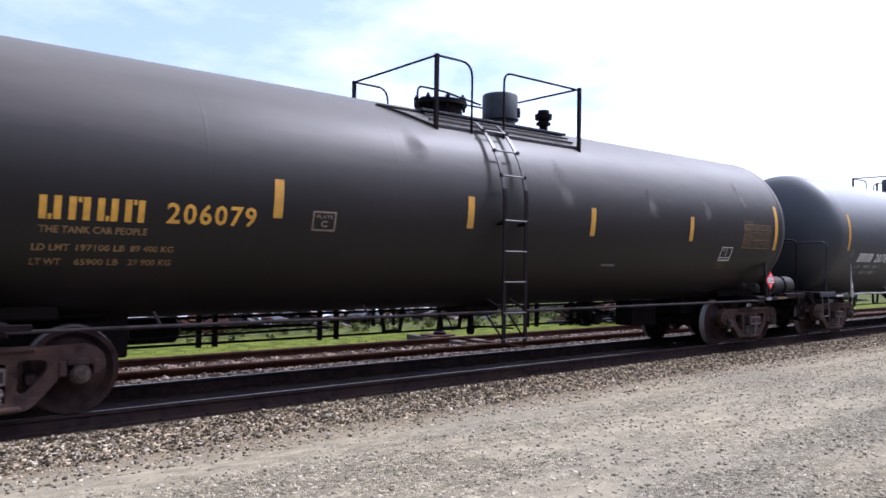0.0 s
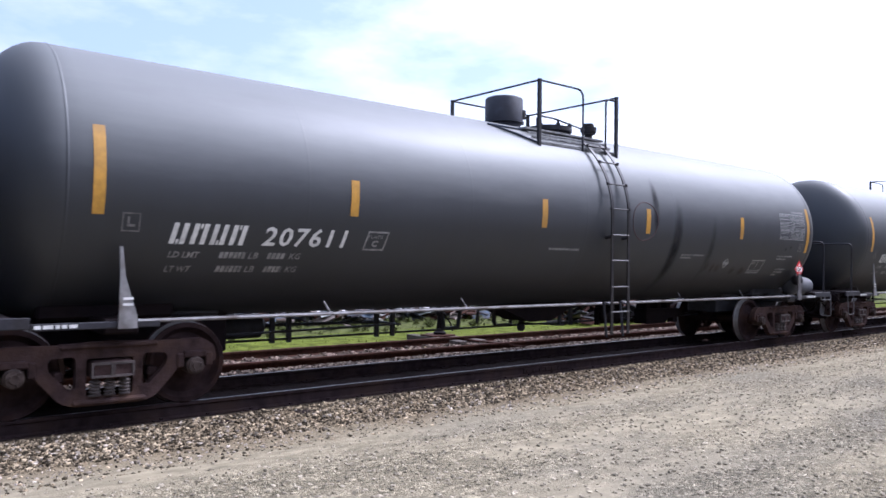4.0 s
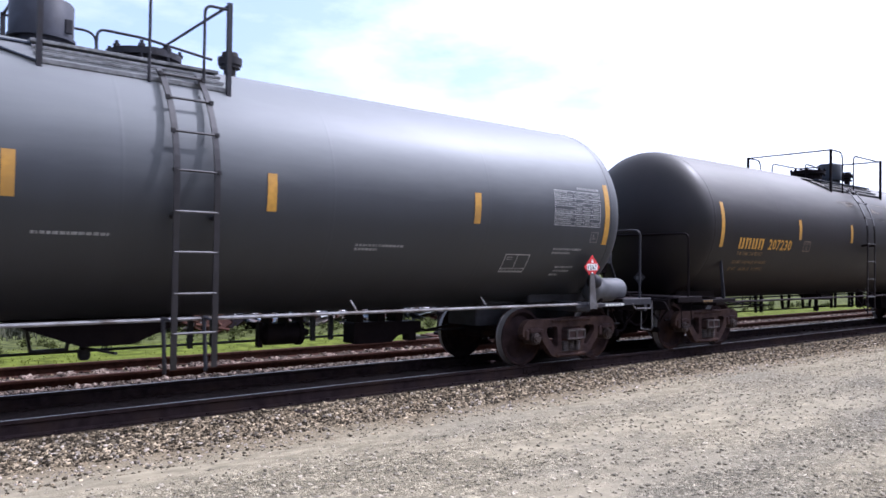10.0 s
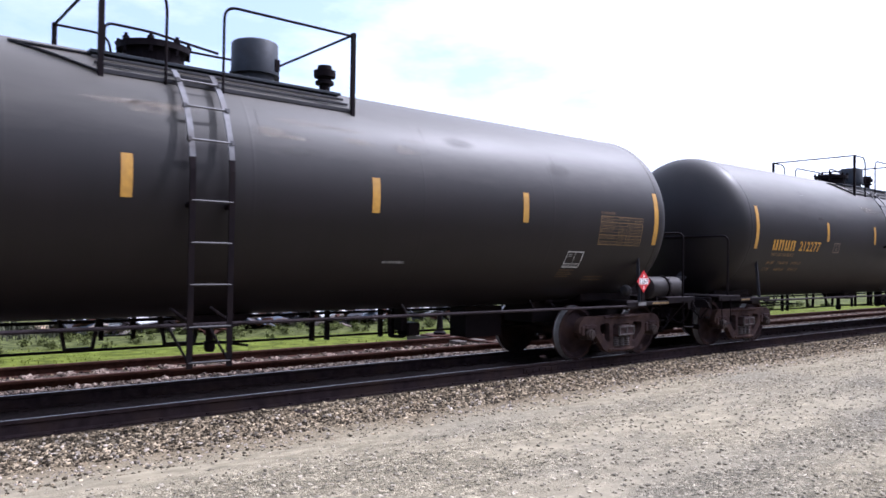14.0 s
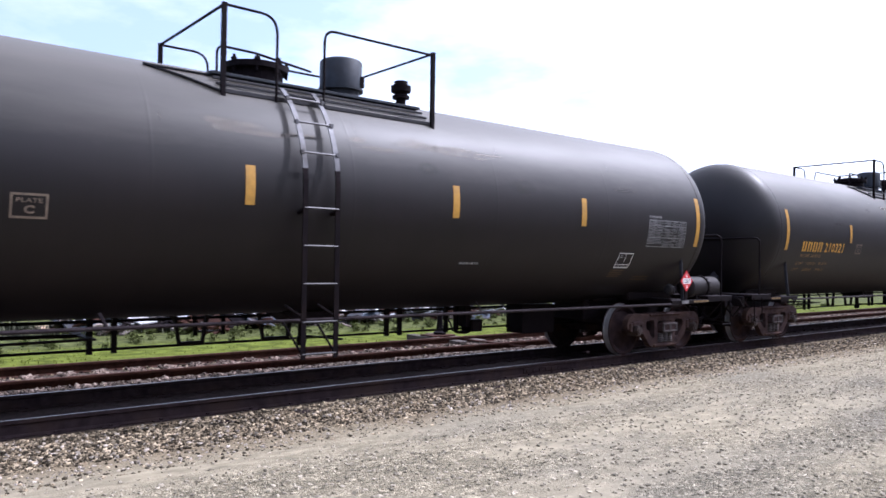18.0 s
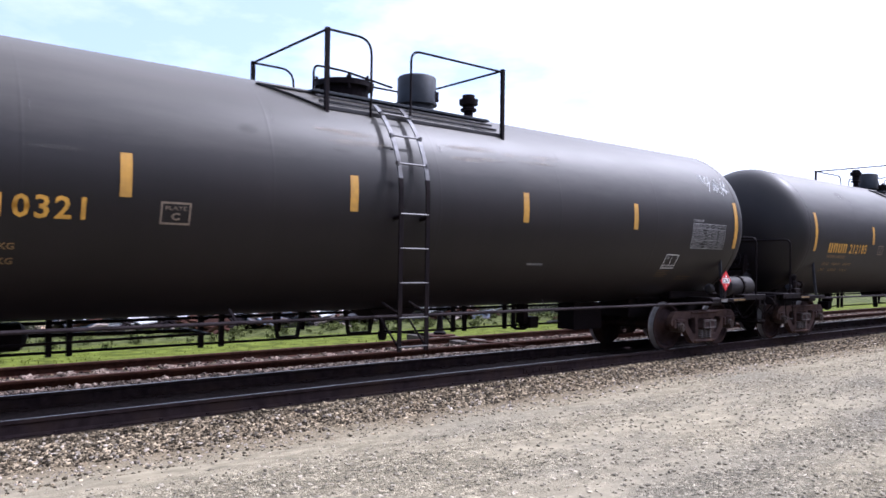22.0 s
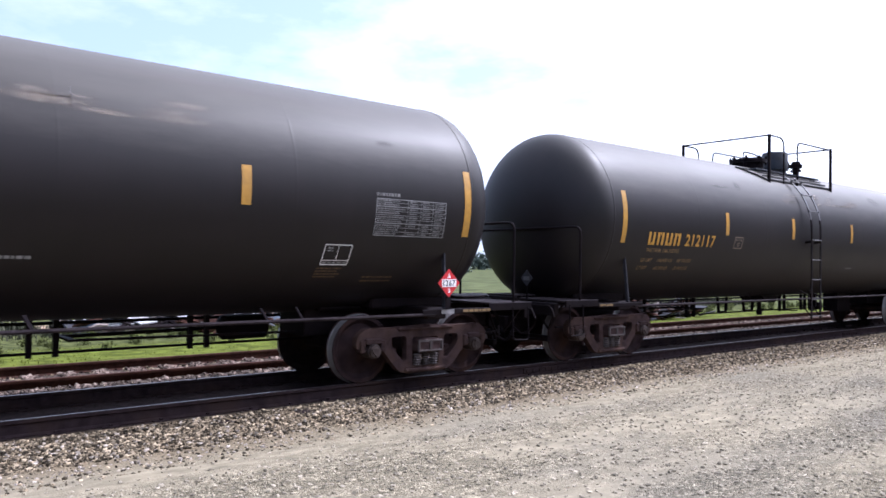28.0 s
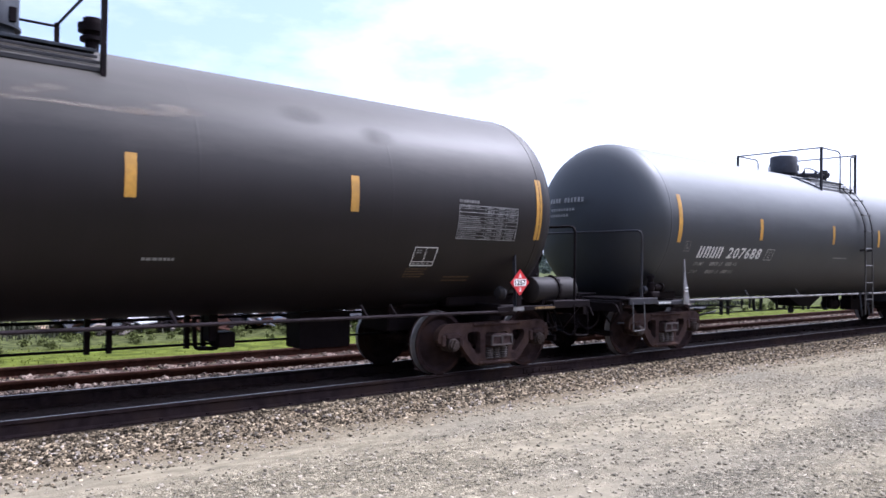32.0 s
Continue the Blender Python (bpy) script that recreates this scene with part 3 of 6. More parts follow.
def lettering(text, x0, x1, z0, z1, lift=0.004, slant=0.0, bold=0.0, spread=1.0):
    """Built-in letters cut into strips and wrapped on the tank, as a bmesh."""
    cu = bpy.data.curves.new("letters", "FONT")
    cu.body = text
    cu.resolution_u = 2
    cu.offset = 0.008 + bold
    cu.space_character = spread
    ob = new("letters", cu)
    me = bpy.data.meshes.new_from_object(ob.evaluated_get(bpy.context.evaluated_depsgraph_get()))
    bpy.data.objects.remove(ob)
    bpy.data.curves.remove(cu)
    bm = bm_new()
    bm.from_mesh(me)
    bpy.data.meshes.remove(me)
    xs, ys = [v.co.x for v in bm.verts], [v.co.y for v in bm.verts]
    ax, bx, ay, by = min(xs), max(xs), min(ys), max(ys)
    if z1 - z0 > 0.12:
        for k in range(1, 4):
            y = ay + (by - ay) * k / 4
            bmesh.ops.bisect_plane(bm, geom=bm.verts[:] + bm.edges[:] + bm.faces[:], plane_co=(0, y, 0), plane_no=(0, 1, 0))
    for v in bm.verts:
        u, w = (v.co.x - ax) / (bx - ax), (v.co.y - ay) / (by - ay)
        v.co = on_tank(x0 + (x1 - x0) * u + slant * w * (z1 - z0), z0 + (z1 - z0) * w, lift)
    return bm


def flat_lettering(text, x0, x1, z0, z1, y):
    cu = bpy.data.curves.new("letters", "FONT")
    cu.body = text
    cu.resolution_u = 2
    cu.offset = 0.028
    cu.space_character = 1.12
    ob = new("letters", cu)
    me = bpy.data.meshes.new_from_object(ob.evaluated_get(bpy.context.evaluated_depsgraph_get()))
    bpy.data.objects.remove(ob)
    bpy.data.curves.remove(cu)
    bm = bm_new()
    bm.from_mesh(me)
    bpy.data.meshes.remove(me)
    xs, ys = [v.co.x for v in bm.verts], [v.co.y for v in bm.verts]
    ax, bx, ay, by = min(xs), max(xs), min(ys), max(ys)
    for v in bm.verts:
        v.co = (x0 + (x1 - x0) * (v.co.x - ax) / (bx - ax), y, z0 + (z1 - z0) * (v.co.y - ay) / (by - ay))
    return bm


def wheelset_mesh():
    """Two wheels on their axle with bearing caps, turning about y."""
    bm = bm_new()
    for s in (-1, 1):
        prof = [(0.795, 0.0), (0.795, 0.12), (0.775, 0.15), (0.735, 0.20), (0.725, 0.34), (0.765, 0.385), (0.795, 0.40), (0.797, 0.449), (0.785, 0.457),
                (0.70, 0.460), (0.685, 0.472), (0.677, 0.486), (0.667, 0.484), (0.657, 0.462), (0.657, 0.39), (0.69, 0.36), (0.70, 0.20), (0.66, 0.14), (0.66, 0.085)]
        mats = [0] * 7 + [0, 1, 1, 0, 0] + [0] * 6
        lathe(bm, [(s * a, r) for a, r in prof], "y", 40, mats=mats)
        lathe(bm, [(s * 0.79, 0.085), (s * 0.90, 0.085), (s * 0.90, 0.10), (s * 1.10, 0.10), (s * 1.105, 0.088), (s * 1.135, 0.085), (s * 1.14, 0.05), (s * 1.15, 0.045), (s * 1.15, 0.0)],
              "y", 20, mats=[0, 2, 2, 2, 2, 2, 2, 2])
        for k in range(3):
            t = 2 * math.pi * k / 3
            lathe(bm, [(s * 1.13, 0.016), (s * 1.158, 0.016), (s * 1.158, 0.0)], "y", 6, at=(0.058 * math.cos(t), 0, 0.058 * math.sin(t)), mats=[2, 2])
    lathe(bm, [(-0.66, 0.085), (0.0, 0.075), (0.66, 0.085)], "y", 16)
    return finish("wheelset", bm, [WHEEL, TREAD, CAP], smooth=True)


def side_frame_mesh():
    """Cast side frame between the axles."""
    A = AXLES
    outline = smooth_loop([(-0.26, 0.50), (-0.235, 0.66), (-0.10, 0.755), (0.45, 0.745), (A / 2, 0.775), (A - 0.45, 0.745), (A + 0.10, 0.755), (A + 0.235, 0.66), (A + 0.26, 0.50),
                           (A + 0.17, 0.47), (A + 0.13, 0.57), (A - 0.14, 0.57), (A - 0.19, 0.42), (A - 0.42, 0.16), (A - 0.55, 0.115), (0.55, 0.115), (0.42, 0.16), (0.19, 0.42), (0.14, 0.57), (-0.13, 0.57), (-0.17, 0.47)], 0.05)
    holes = [smooth_loop([(0.30, 0.62), (0.56, 0.63), (0.56, 0.30), (0.50, 0.29), (0.30, 0.50)], 0.06),
             smooth_loop([(A - 0.30, 0.62), (A - 0.56, 0.63), (A - 0.56, 0.30), (A - 0.50, 0.29), (A - 0.30, 0.50)], 0.06),
             smooth_loop([(0.66, 0.60), (A - 0.66, 0.60), (A - 0.66, 0.21), (0.66, 0.21)], 0.03)]
    bm = bm_new()
    plate(bm, outline, holes, -0.055, 0.055)
    box(bm, 0.40, A - 0.40, -0.085, 0.085, 0.70, 0.755, bevel=0.02)
    box(bm, 0.52, A - 0.52, -0.09, 0.09, 0.125, 0.185, bevel=0.02)
    for x in (0.0, A):
        box(bm, x - 0.13, x + 0.13, -0.10, 0.10, 0.545, 0.62, bevel=0.015)
        box(bm, x - 0.20, x - 0.12, -0.09, 0.09, 0.44, 0.60, bevel=0.015)
        box(bm, x + 0.12, x + 0.20, -0.09, 0.09, 0.44, 0.60, bevel=0.015)
    return finish("side_frame", bm, TRUCK)


def spring_mesh():
    bm = bm_new()
    prof = [(0.0, 0.0)]
    for i in range(5):
        z = 0.006 + i * 0.034
        prof += [(z, 0.052), (z + 0.006, 0.060), (z + 0.016, 0.060), (z + 0.022, 0.052), (z + 0.024, 0.040), (z + 0.032, 0.040)]
    prof.append((0.18, 0.0))
    lathe(bm, prof, "z", 12)
    return finish("spring", bm, LIGHT_CAST, smooth=True)


def bolster_mesh():
    bm = bm_new()
    A = AXLES / 2
    box(bm, A - 0.20, A + 0.20, -1.17, 1.17, 0.40, 0.58, bevel=0.02)
    for s in (-1, 1):
        for x in (A - 0.105, A + 0.105):
            y0, y1 = sorted((s * 1.150, s * 1.185))
            box(bm, x - 0.105, x + 0.105, y0, y1, 0.545, 0.570, mat=1)
            box(bm, x - 0.105, x + 0.105, y0, y1, 0.415, 0.437, mat=1)
            for e in (-0.105, 0.085):
                box(bm, x + e, x + e + 0.02, y0, y1, 0.437, 0.545, mat=1)
    box(bm, A - 0.28, A + 0.28, -0.35, 0.35, 0.55, 0.74, bevel=0.03)
    lathe(bm, [(0.58, 0.0), (0.58, 0.22), (0.80, 0.22), (0.80, 0.0)], "z", 20, at=(A, 0, 0))
    for x in (0.42, AXLES - 0.42):
        box(bm, x - 0.05, x + 0.05, -0.95, 0.95, 0.36, 0.46, bevel=0.015)
    return finish("bolster", bm, [TRUCK, LIGHT_CAST])


def shoe_mesh():
    bm = bm_new()
    rings = []
    for i in range(7):
        t = radians(-25 + 50 * i / 6)
        rings.append([bm.verts.new((r * math.cos(t), y, r * math.sin(t))) for r, y in ((0.468, -0.045), (0.52, -0.045), (0.52, 0.045), (0.468, 0.045))])
    for a, b in zip(rings, rings[1:]):
        for k in range(4):
            bm.faces.new((a[k], a[(k + 1) % 4], b[(k + 1) % 4], b[k]))
    bm.faces.new(rings[0][::-1])
    bm.faces.new(rings[-1])
    return finish("brake_shoe", bm, TRUCK)


WHEELSET, SIDE_FRAME, SPRING, BOLSTER, SHOE = wheelset_mesh(), side_frame_mesh(), spring_mesh(), bolster_mesh(), shoe_mesh()
TURNING = []


def truck(car, x):
    """Bogie with its first axle at x: bolster > side frames, springs, wheelsets, shoes."""
    b = new("truck", BOLSTER)
    b.parent = car
    b.matrix_basis = pose(x, 0, 0)
    tagged(b, "dusty cast steel two-axle truck")
    for s in (-1, 1):
        f = new("side_frame", SIDE_FRAME)
        f.parent = b
        f.matrix_basis = pose(0, s * 1.0, 0)
        for k in (-1, 0, 1):
            sp = new("spring", SPRING)
            sp.parent = b
            sp.matrix_basis = pose(AXLES / 2 + 0.145 * k, s * 1.05, 0.205)
    for ax in (0.0, AXLES):
        w = new("wheelset", WHEELSET)
        w.parent = b
        w.matrix_basis = pose(ax, 0, AXLE_Z)
        TURNING.append((w, ax))
        for s in (-1, 1):
            sh = new("brake_shoe", SHOE)
            sh.parent = b
            sh.matrix_basis = pose(ax, s * 0.74, AXLE_Z - 0.02, 0, 0 if ax == 0 else 180, 0)


def dust_and_lit_crown(mat, colour, low, high, amount):
    """Dust and chalking along the crown, in streaks, also painting the shell's sunlit upper gradient."""
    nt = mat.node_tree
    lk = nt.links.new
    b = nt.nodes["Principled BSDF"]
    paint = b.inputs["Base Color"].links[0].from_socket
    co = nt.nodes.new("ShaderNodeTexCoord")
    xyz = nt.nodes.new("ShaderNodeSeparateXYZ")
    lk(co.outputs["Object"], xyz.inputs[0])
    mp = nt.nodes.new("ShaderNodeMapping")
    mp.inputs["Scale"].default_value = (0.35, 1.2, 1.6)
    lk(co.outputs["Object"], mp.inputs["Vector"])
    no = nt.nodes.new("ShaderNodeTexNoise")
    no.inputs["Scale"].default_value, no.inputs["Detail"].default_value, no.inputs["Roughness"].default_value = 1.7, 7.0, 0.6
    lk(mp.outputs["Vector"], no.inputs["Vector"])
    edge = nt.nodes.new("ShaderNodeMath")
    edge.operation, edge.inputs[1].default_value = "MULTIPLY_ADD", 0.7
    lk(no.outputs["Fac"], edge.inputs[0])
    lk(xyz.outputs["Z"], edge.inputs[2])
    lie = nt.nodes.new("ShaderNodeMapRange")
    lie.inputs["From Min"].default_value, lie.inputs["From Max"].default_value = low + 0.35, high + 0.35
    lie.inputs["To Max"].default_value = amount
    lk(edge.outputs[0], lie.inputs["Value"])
    # left off the round heads, which keeps their shaded dark in the colour
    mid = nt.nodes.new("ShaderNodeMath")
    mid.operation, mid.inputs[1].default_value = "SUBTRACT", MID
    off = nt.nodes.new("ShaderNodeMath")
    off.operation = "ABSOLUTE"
    head_fade = nt.nodes.new("ShaderNodeMapRange")
    head_fade.inputs["From Min"].default_value, head_fade.inputs["From Max"].default_value = MID + 0.15, MID - 0.45
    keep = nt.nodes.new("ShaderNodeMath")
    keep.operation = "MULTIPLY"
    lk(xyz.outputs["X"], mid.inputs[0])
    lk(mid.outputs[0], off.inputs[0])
    lk(off.outputs[0], head_fade.inputs["Value"])
    lk(head_fade.outputs["Result"], keep.inputs[0])
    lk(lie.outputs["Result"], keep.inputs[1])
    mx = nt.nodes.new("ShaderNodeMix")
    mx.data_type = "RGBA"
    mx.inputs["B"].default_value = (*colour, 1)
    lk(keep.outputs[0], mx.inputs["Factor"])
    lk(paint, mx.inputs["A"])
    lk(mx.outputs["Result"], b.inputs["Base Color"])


# upper shells lightened for dust and for the sunlight painted along the crown
dust_and_lit_crown(BLACK_TANK, (0.176, 0.158, 0.130), 2.80, 3.72, 0.37)
dust_and_lit_crown(GREY_TANK, (0.200, 0.204, 0.198), 2.45, 3.60, 0.50)


def tank_mesh(grey, seed):
    """Cylinder with elliptical heads, seams and a slightly uneven shell."""
    bm = bm_new()
    deep = 0.74 if grey else 0.81
    x0 = 0.25
    x1 = LENGTH - (0.25 if grey else 0.42)
    prof = []
    for i in range(15):
        t = math.pi / 2 * i / 14
        prof.append((x0 - deep * math.cos(t), R * math.sin(t)))
    n = 30
    seams = (0.171, 0.337, 0.497, 0.655, 0.820)
    xs = [x0 + (x1 - x0) * i / n for i in range(1, n)]
    for s in seams:
        c = x0 + (x1 - x0) * s
        xs += [c - 0.03, c - 0.012, c, c + 0.012, c + 0.03]
    for x in sorted(xs):
        bead = any(abs(x - (x0 + (x1 - x0) * s)) < 1e-6 for s in seams)
        prof.append((x, R + (0.0012 if bead else 0)))
    for i in range(15):
        t = math.pi / 2 * (1 - i / 14)
        prof.append((x1 + deep * math.cos(t), R * math.sin(t)))
    prof[0] = (prof[0][0], 0.0)
    prof[-1] = (prof[-1][0], 0.0)
    lathe(bm, prof, "x", 96, at=(0, 0, ZC))
    for e_x in (x0 + 0.04, x1 - 0.04):
        lathe(bm, [(e_x - 0.014, R), (e_x - 0.006, R + 0.005), (e_x + 0.006, R + 0.005), (e_x + 0.014, R)], "x", 96, at=(0, 0, ZC))
    return finish("tank", bm, GREY_TANK if grey else BLACK_TANK, smooth=True)


TANKS = {True: tank_mesh(True, 1), False: tank_mesh(False, 2)}


def end_gear(car, lead, grey, iron, deck):
    """Draft sill, coupler, deck, side beams, handrail, steps, at one end. q maps distance from the end axle outwards."""
    def q(x):
        if lead:
            return x
        return LENGTH - x + (0.18 if grey else (0.07 if x < -0.15 else 0.0))
    sg = 1 if lead else -1

    def bx(bm, a, b, *rest, **kw):
        xa, xb = sorted((q(a), q(b)))
        return box(bm, xa, xb, *rest, **kw)
    bm = bm_new()
    bx(bm, -0.86, 2.4, -0.36, 0.36, 0.50 if lead else 0.62, 1.02, bevel=0.02)
    # leading end in near-black iron, its shade put into the colour
    sill_tone = BLACK_IRON if lead else iron
    sill = part("draft_sill", bm, sill_tone, car)
    for name, a, b, y, z0, z1, bevel in (("striker_plate", -0.90, -0.84, 0.42, 0.62, 1.08, 0.01), ("body_bolster", 0.70, 1.05, 1.30, 0.86, 1.02, 0.02), ("saddle", 0.2, 1.6, 0.75, 0.98, 1.16, 0.03),
                                         ("end_beam", -0.88, -0.78, 1.28, 0.82, 1.02, 0.01), ("striker_casting", -0.98, -0.80, 0.28, 0.56, 0.76, 0.02)):
        bm = bm_new()
        bx(bm, a, b, -y, y, z0, z1, bevel=bevel)
        part(name, bm, sill_tone, sill)
    # brake beam hung across the truck, with its truss rod
    bm = bm_new()
    bx(bm, -0.60, -0.52, -0.88, 0.88, 0.36, 0.46, bevel=0.015)
    tube(bm, [(q(-0.56), -0.85, 0.38), (q(-0.74), 0.0, 0.40), (q(-0.56), 0.85, 0.38)], 0.022, 6)
    bx(bm, -0.76, -0.54, -0.05, 0.05, 0.34, 0.56, bevel=0.01)
    part("brake_beam", bm, BLACK_IRON, car)
    # coupler: shank, head with knuckle and guard arm, uncoupling lever
    bm = bm_new()
    bx(bm, -1.10, -0.84, -0.075, 0.075, 0.77, 0.95, bevel=0.02)
    c = part("coupler", bm, TRUCK, car, "rusty cast steel knuckle coupler")
    bm = bm_new()
    bx(bm, -1.20, -1.02, -0.20, 0.14, 0.74, 0.99, bevel=0.04)
    part("knuckle", bm, TRUCK, c)
    bm = bm_new()
    tube(bm, round_path([(q(-0.95), -0.05, 1.02), (q(-0.95), -0.55, 0.98), (q(-0.95), -1.25, 0.98), (q(-0.95), -1.35, 0.80)], 0.08), 0.014, 6)
    part("uncoupling_lever", bm, BLACK_IRON, car)
    bm = bm_new()
    tube(bm, round_path([(q(-0.80), -0.32, 0.78), (q(-0.95), -0.42, 0.55), (q(-1.05), -0.38, 0.34), (q(-1.14), -0.22, 0.42)], 0.15, 8), 0.024, 8)
    part("air_hose", bm, BLACK_IRON, car, "black rubber air hose")
    # deck
    bm = bm_new()
    bx(bm, -0.78, -0.12, -1.40, -0.34, 1.03, 1.065, bevel=0.008)
    bx(bm, -0.78, -0.12, 0.34, 1.40, 1.03, 1.065, bevel=0.008)
    bx(bm, -0.84, -0.34, -0.34, 0.34, 1.085, 1.115, bevel=0.008)
    part("end_platform", bm, deck, car, "worn steel end platform")
    for s in (-1, 1):
        bm = bm_new()
        bx(bm, -0.78, 0.02, s * 1.41 - 0.018, s * 1.41 + 0.018, 0.955, 1.068, bevel=0.008)
        bx(bm, 0.02, 1.22, s * 1.41 - 0.02, s * 1.41 + 0.02, 0.935, 1.005, bevel=0.008)
        part("side_beam", bm, iron, car)
        # handrail post, stirrup step, bolster post
        bm = bm_new()
        if grey and not lead:
            # a rung bar under the deck edge, and a step across the corner
            tube(bm, round_path([(16.33, s * 1.43, 0.98), (16.39, s * 1.44, 0.895), (16.84, s * 1.44, 0.885), (16.88, s * 1.43, 0.98)], 0.04), 0.012, 6)
            part("handhold", bm, WORN, car)
            bm = bm_new()
            tube(bm, round_path([(16.90, s * 1.42, 1.02), (16.90, s * 1.43, 0.50), (16.90, s * 1.20, 0.50), (16.90, s * 1.20, 1.02)], 0.05), 0.014, 6)
        else:
            tube(bm, round_path([(q(-0.70), s * 1.43, 1.0), (q(-0.70), s * 1.45, 0.505), (q(-0.38), s * 1.45, 0.515), (q(-0.38), s * 1.43, 1.0)], 0.05), 0.011, 6)
        part("stirrup_step", bm, WORN if grey else iron, car)
        bm = bm_new()
        if grey and not lead:
            bm.free()
        elif grey:
            w = [(0.80, 1.76), (0.83, 1.76), (0.86, 1.46), (0.985, 1.04), (0.985, 0.93), (0.80, 0.93), (0.81, 1.46)]
            ol = [(q(a), b) for a, b in w]
            plate(bm, ol, [], s * 1.44 - 0.012, s * 1.44 + 0.012)
            part("bolster_post", bm, BARE, car, "tapered light grey steel gusset")
            bm = bm_new()
            for z in (1.16, 1.22):
                bx(bm, 0.84, 0.94, s * 1.455 - 0.002, s * 1.455 + 0.002, z, z + 0.025)
            part("reflector_mark", bm, WHITE, car)
        else:
            tube(bm, [(q(0.80), s * 1.33, 1.80), (q(0.83), s * 1.40, 0.98)], 0.02, 8, square=(0.028, 0.012))
            part("bolster_post", bm, GREY_IRON, car, "worn steel upright bar")
    # the warning line stencilled on the beam
    bm = bm_new()
    a = 0.05 if lead else 0.0
    while a < (0.38 if lead else 0.44):
        w = RNG.uniform(0.03, 0.10)
        bx(bm, a, a + w, -1.4345, -1.4325, 0.955, 0.990)
        a += w + 0.018
    tagged(part("beam_stencil", bm, WHITE if grey else DULL_AMBER, car), kind="stuff")
    if not lead:
        bm = bm_new()
        bx(bm, 0.68, 0.90, -1.436, -1.432, 0.94, 1.0)
        part("reflector_plate", bm, BARE, car, "worn pale reflector plate")
    # hanging gear below the end platform: second hose, braces, rod
    bm = bm_new()
    tube(bm, round_path([(q(-0.62), -0.62, 0.95), (q(-0.70), -0.70, 0.62), (q(-0.90), -0.60, 0.46), (q(-1.02), -0.46, 0.62)], 0.12, 6), 0.02, 6)
    part("brake_hose", bm, BLACK_IRON, car, "black rubber brake hose")
    for y0, y1 in ((-1.30, -0.95), (-0.60, -0.95)):
        bm = bm_new()
        tube(bm, [(q(-0.72), y0, 1.0), (q(-0.66), y1, 0.58)], 0.018, 6, square=(0.022, 0.008))
        part("end_brace", bm, BLACK_IRON, car)
    bm = bm_new()
    tube(bm, [(q(-0.5), -0.95, 0.60), (q(0.3), -0.90, 0.58)], 0.016, 6)
    part("brake_rod", bm, iron, car)
    # placard holder on its stalk at the far side of the trailing end, and a worn placard on the leading deck
    if not grey and not lead:
        bm = bm_new()
        h = 0.20
        ol = [(0.53 - h, 1.335), (0.53, 1.335 - h), (0.53 + h, 1.335), (0.53, 1.335 + h)]
        plate(bm, ol, [], -0.004, 0.004)
        for v in bm.verts:
            v.co = (q(-0.52) + v.co.y, v.co.x, v.co.z)
        holder = part("end_placard", bm, BLACK_IRON, car, "dark diamond placard holder seen edge-on")
        bm = bm_new()
        bx(bm, -0.535, -0.505, 0.51, 0.55, 1.0, 1.16)
        part("stalk", bm, BLACK_IRON, holder)
    if lead and not grey:
        bm = bm_new()
        plate(bm, [(-0.58 - 0.135, 1.40), (-0.58, 1.40 - 0.135), (-0.58 + 0.135, 1.40), (-0.58, 1.40 + 0.135)], [], -0.004, 0.004)
        for v in bm.verts:
            v.co = (-0.802 + v.co.y, v.co.x, v.co.z)
        tag = part("end_placard", bm, GREY_IRON, car, "worn grey diamond placard on a stalk")
        bm = bm_new()
        bx(bm, -0.810, -0.807, -0.65, -0.51, 1.365, 1.43)
        part("number_panel", bm, WORN, tag)
        bm = bm_new()
        bx(bm, -0.797, -0.785, -0.595, -0.565, 1.05, 1.30)
        part("stalk", bm, BLACK_IRON, tag)
    # handrail across the end
    far = -0.72 if lead else -0.24
    post = -0.48 if grey and not lead else -0.42
    bm = bm_new()
    tube(bm, round_path([(q(post), -1.40, 1.03), (q(post), -1.40, 2.25), (q(far), 1.20, 2.22), (q(far), 1.20, 1.05)], 0.12), 0.021, 8)
    part("end_handrail", bm, iron, car, "bent pipe end handrail")


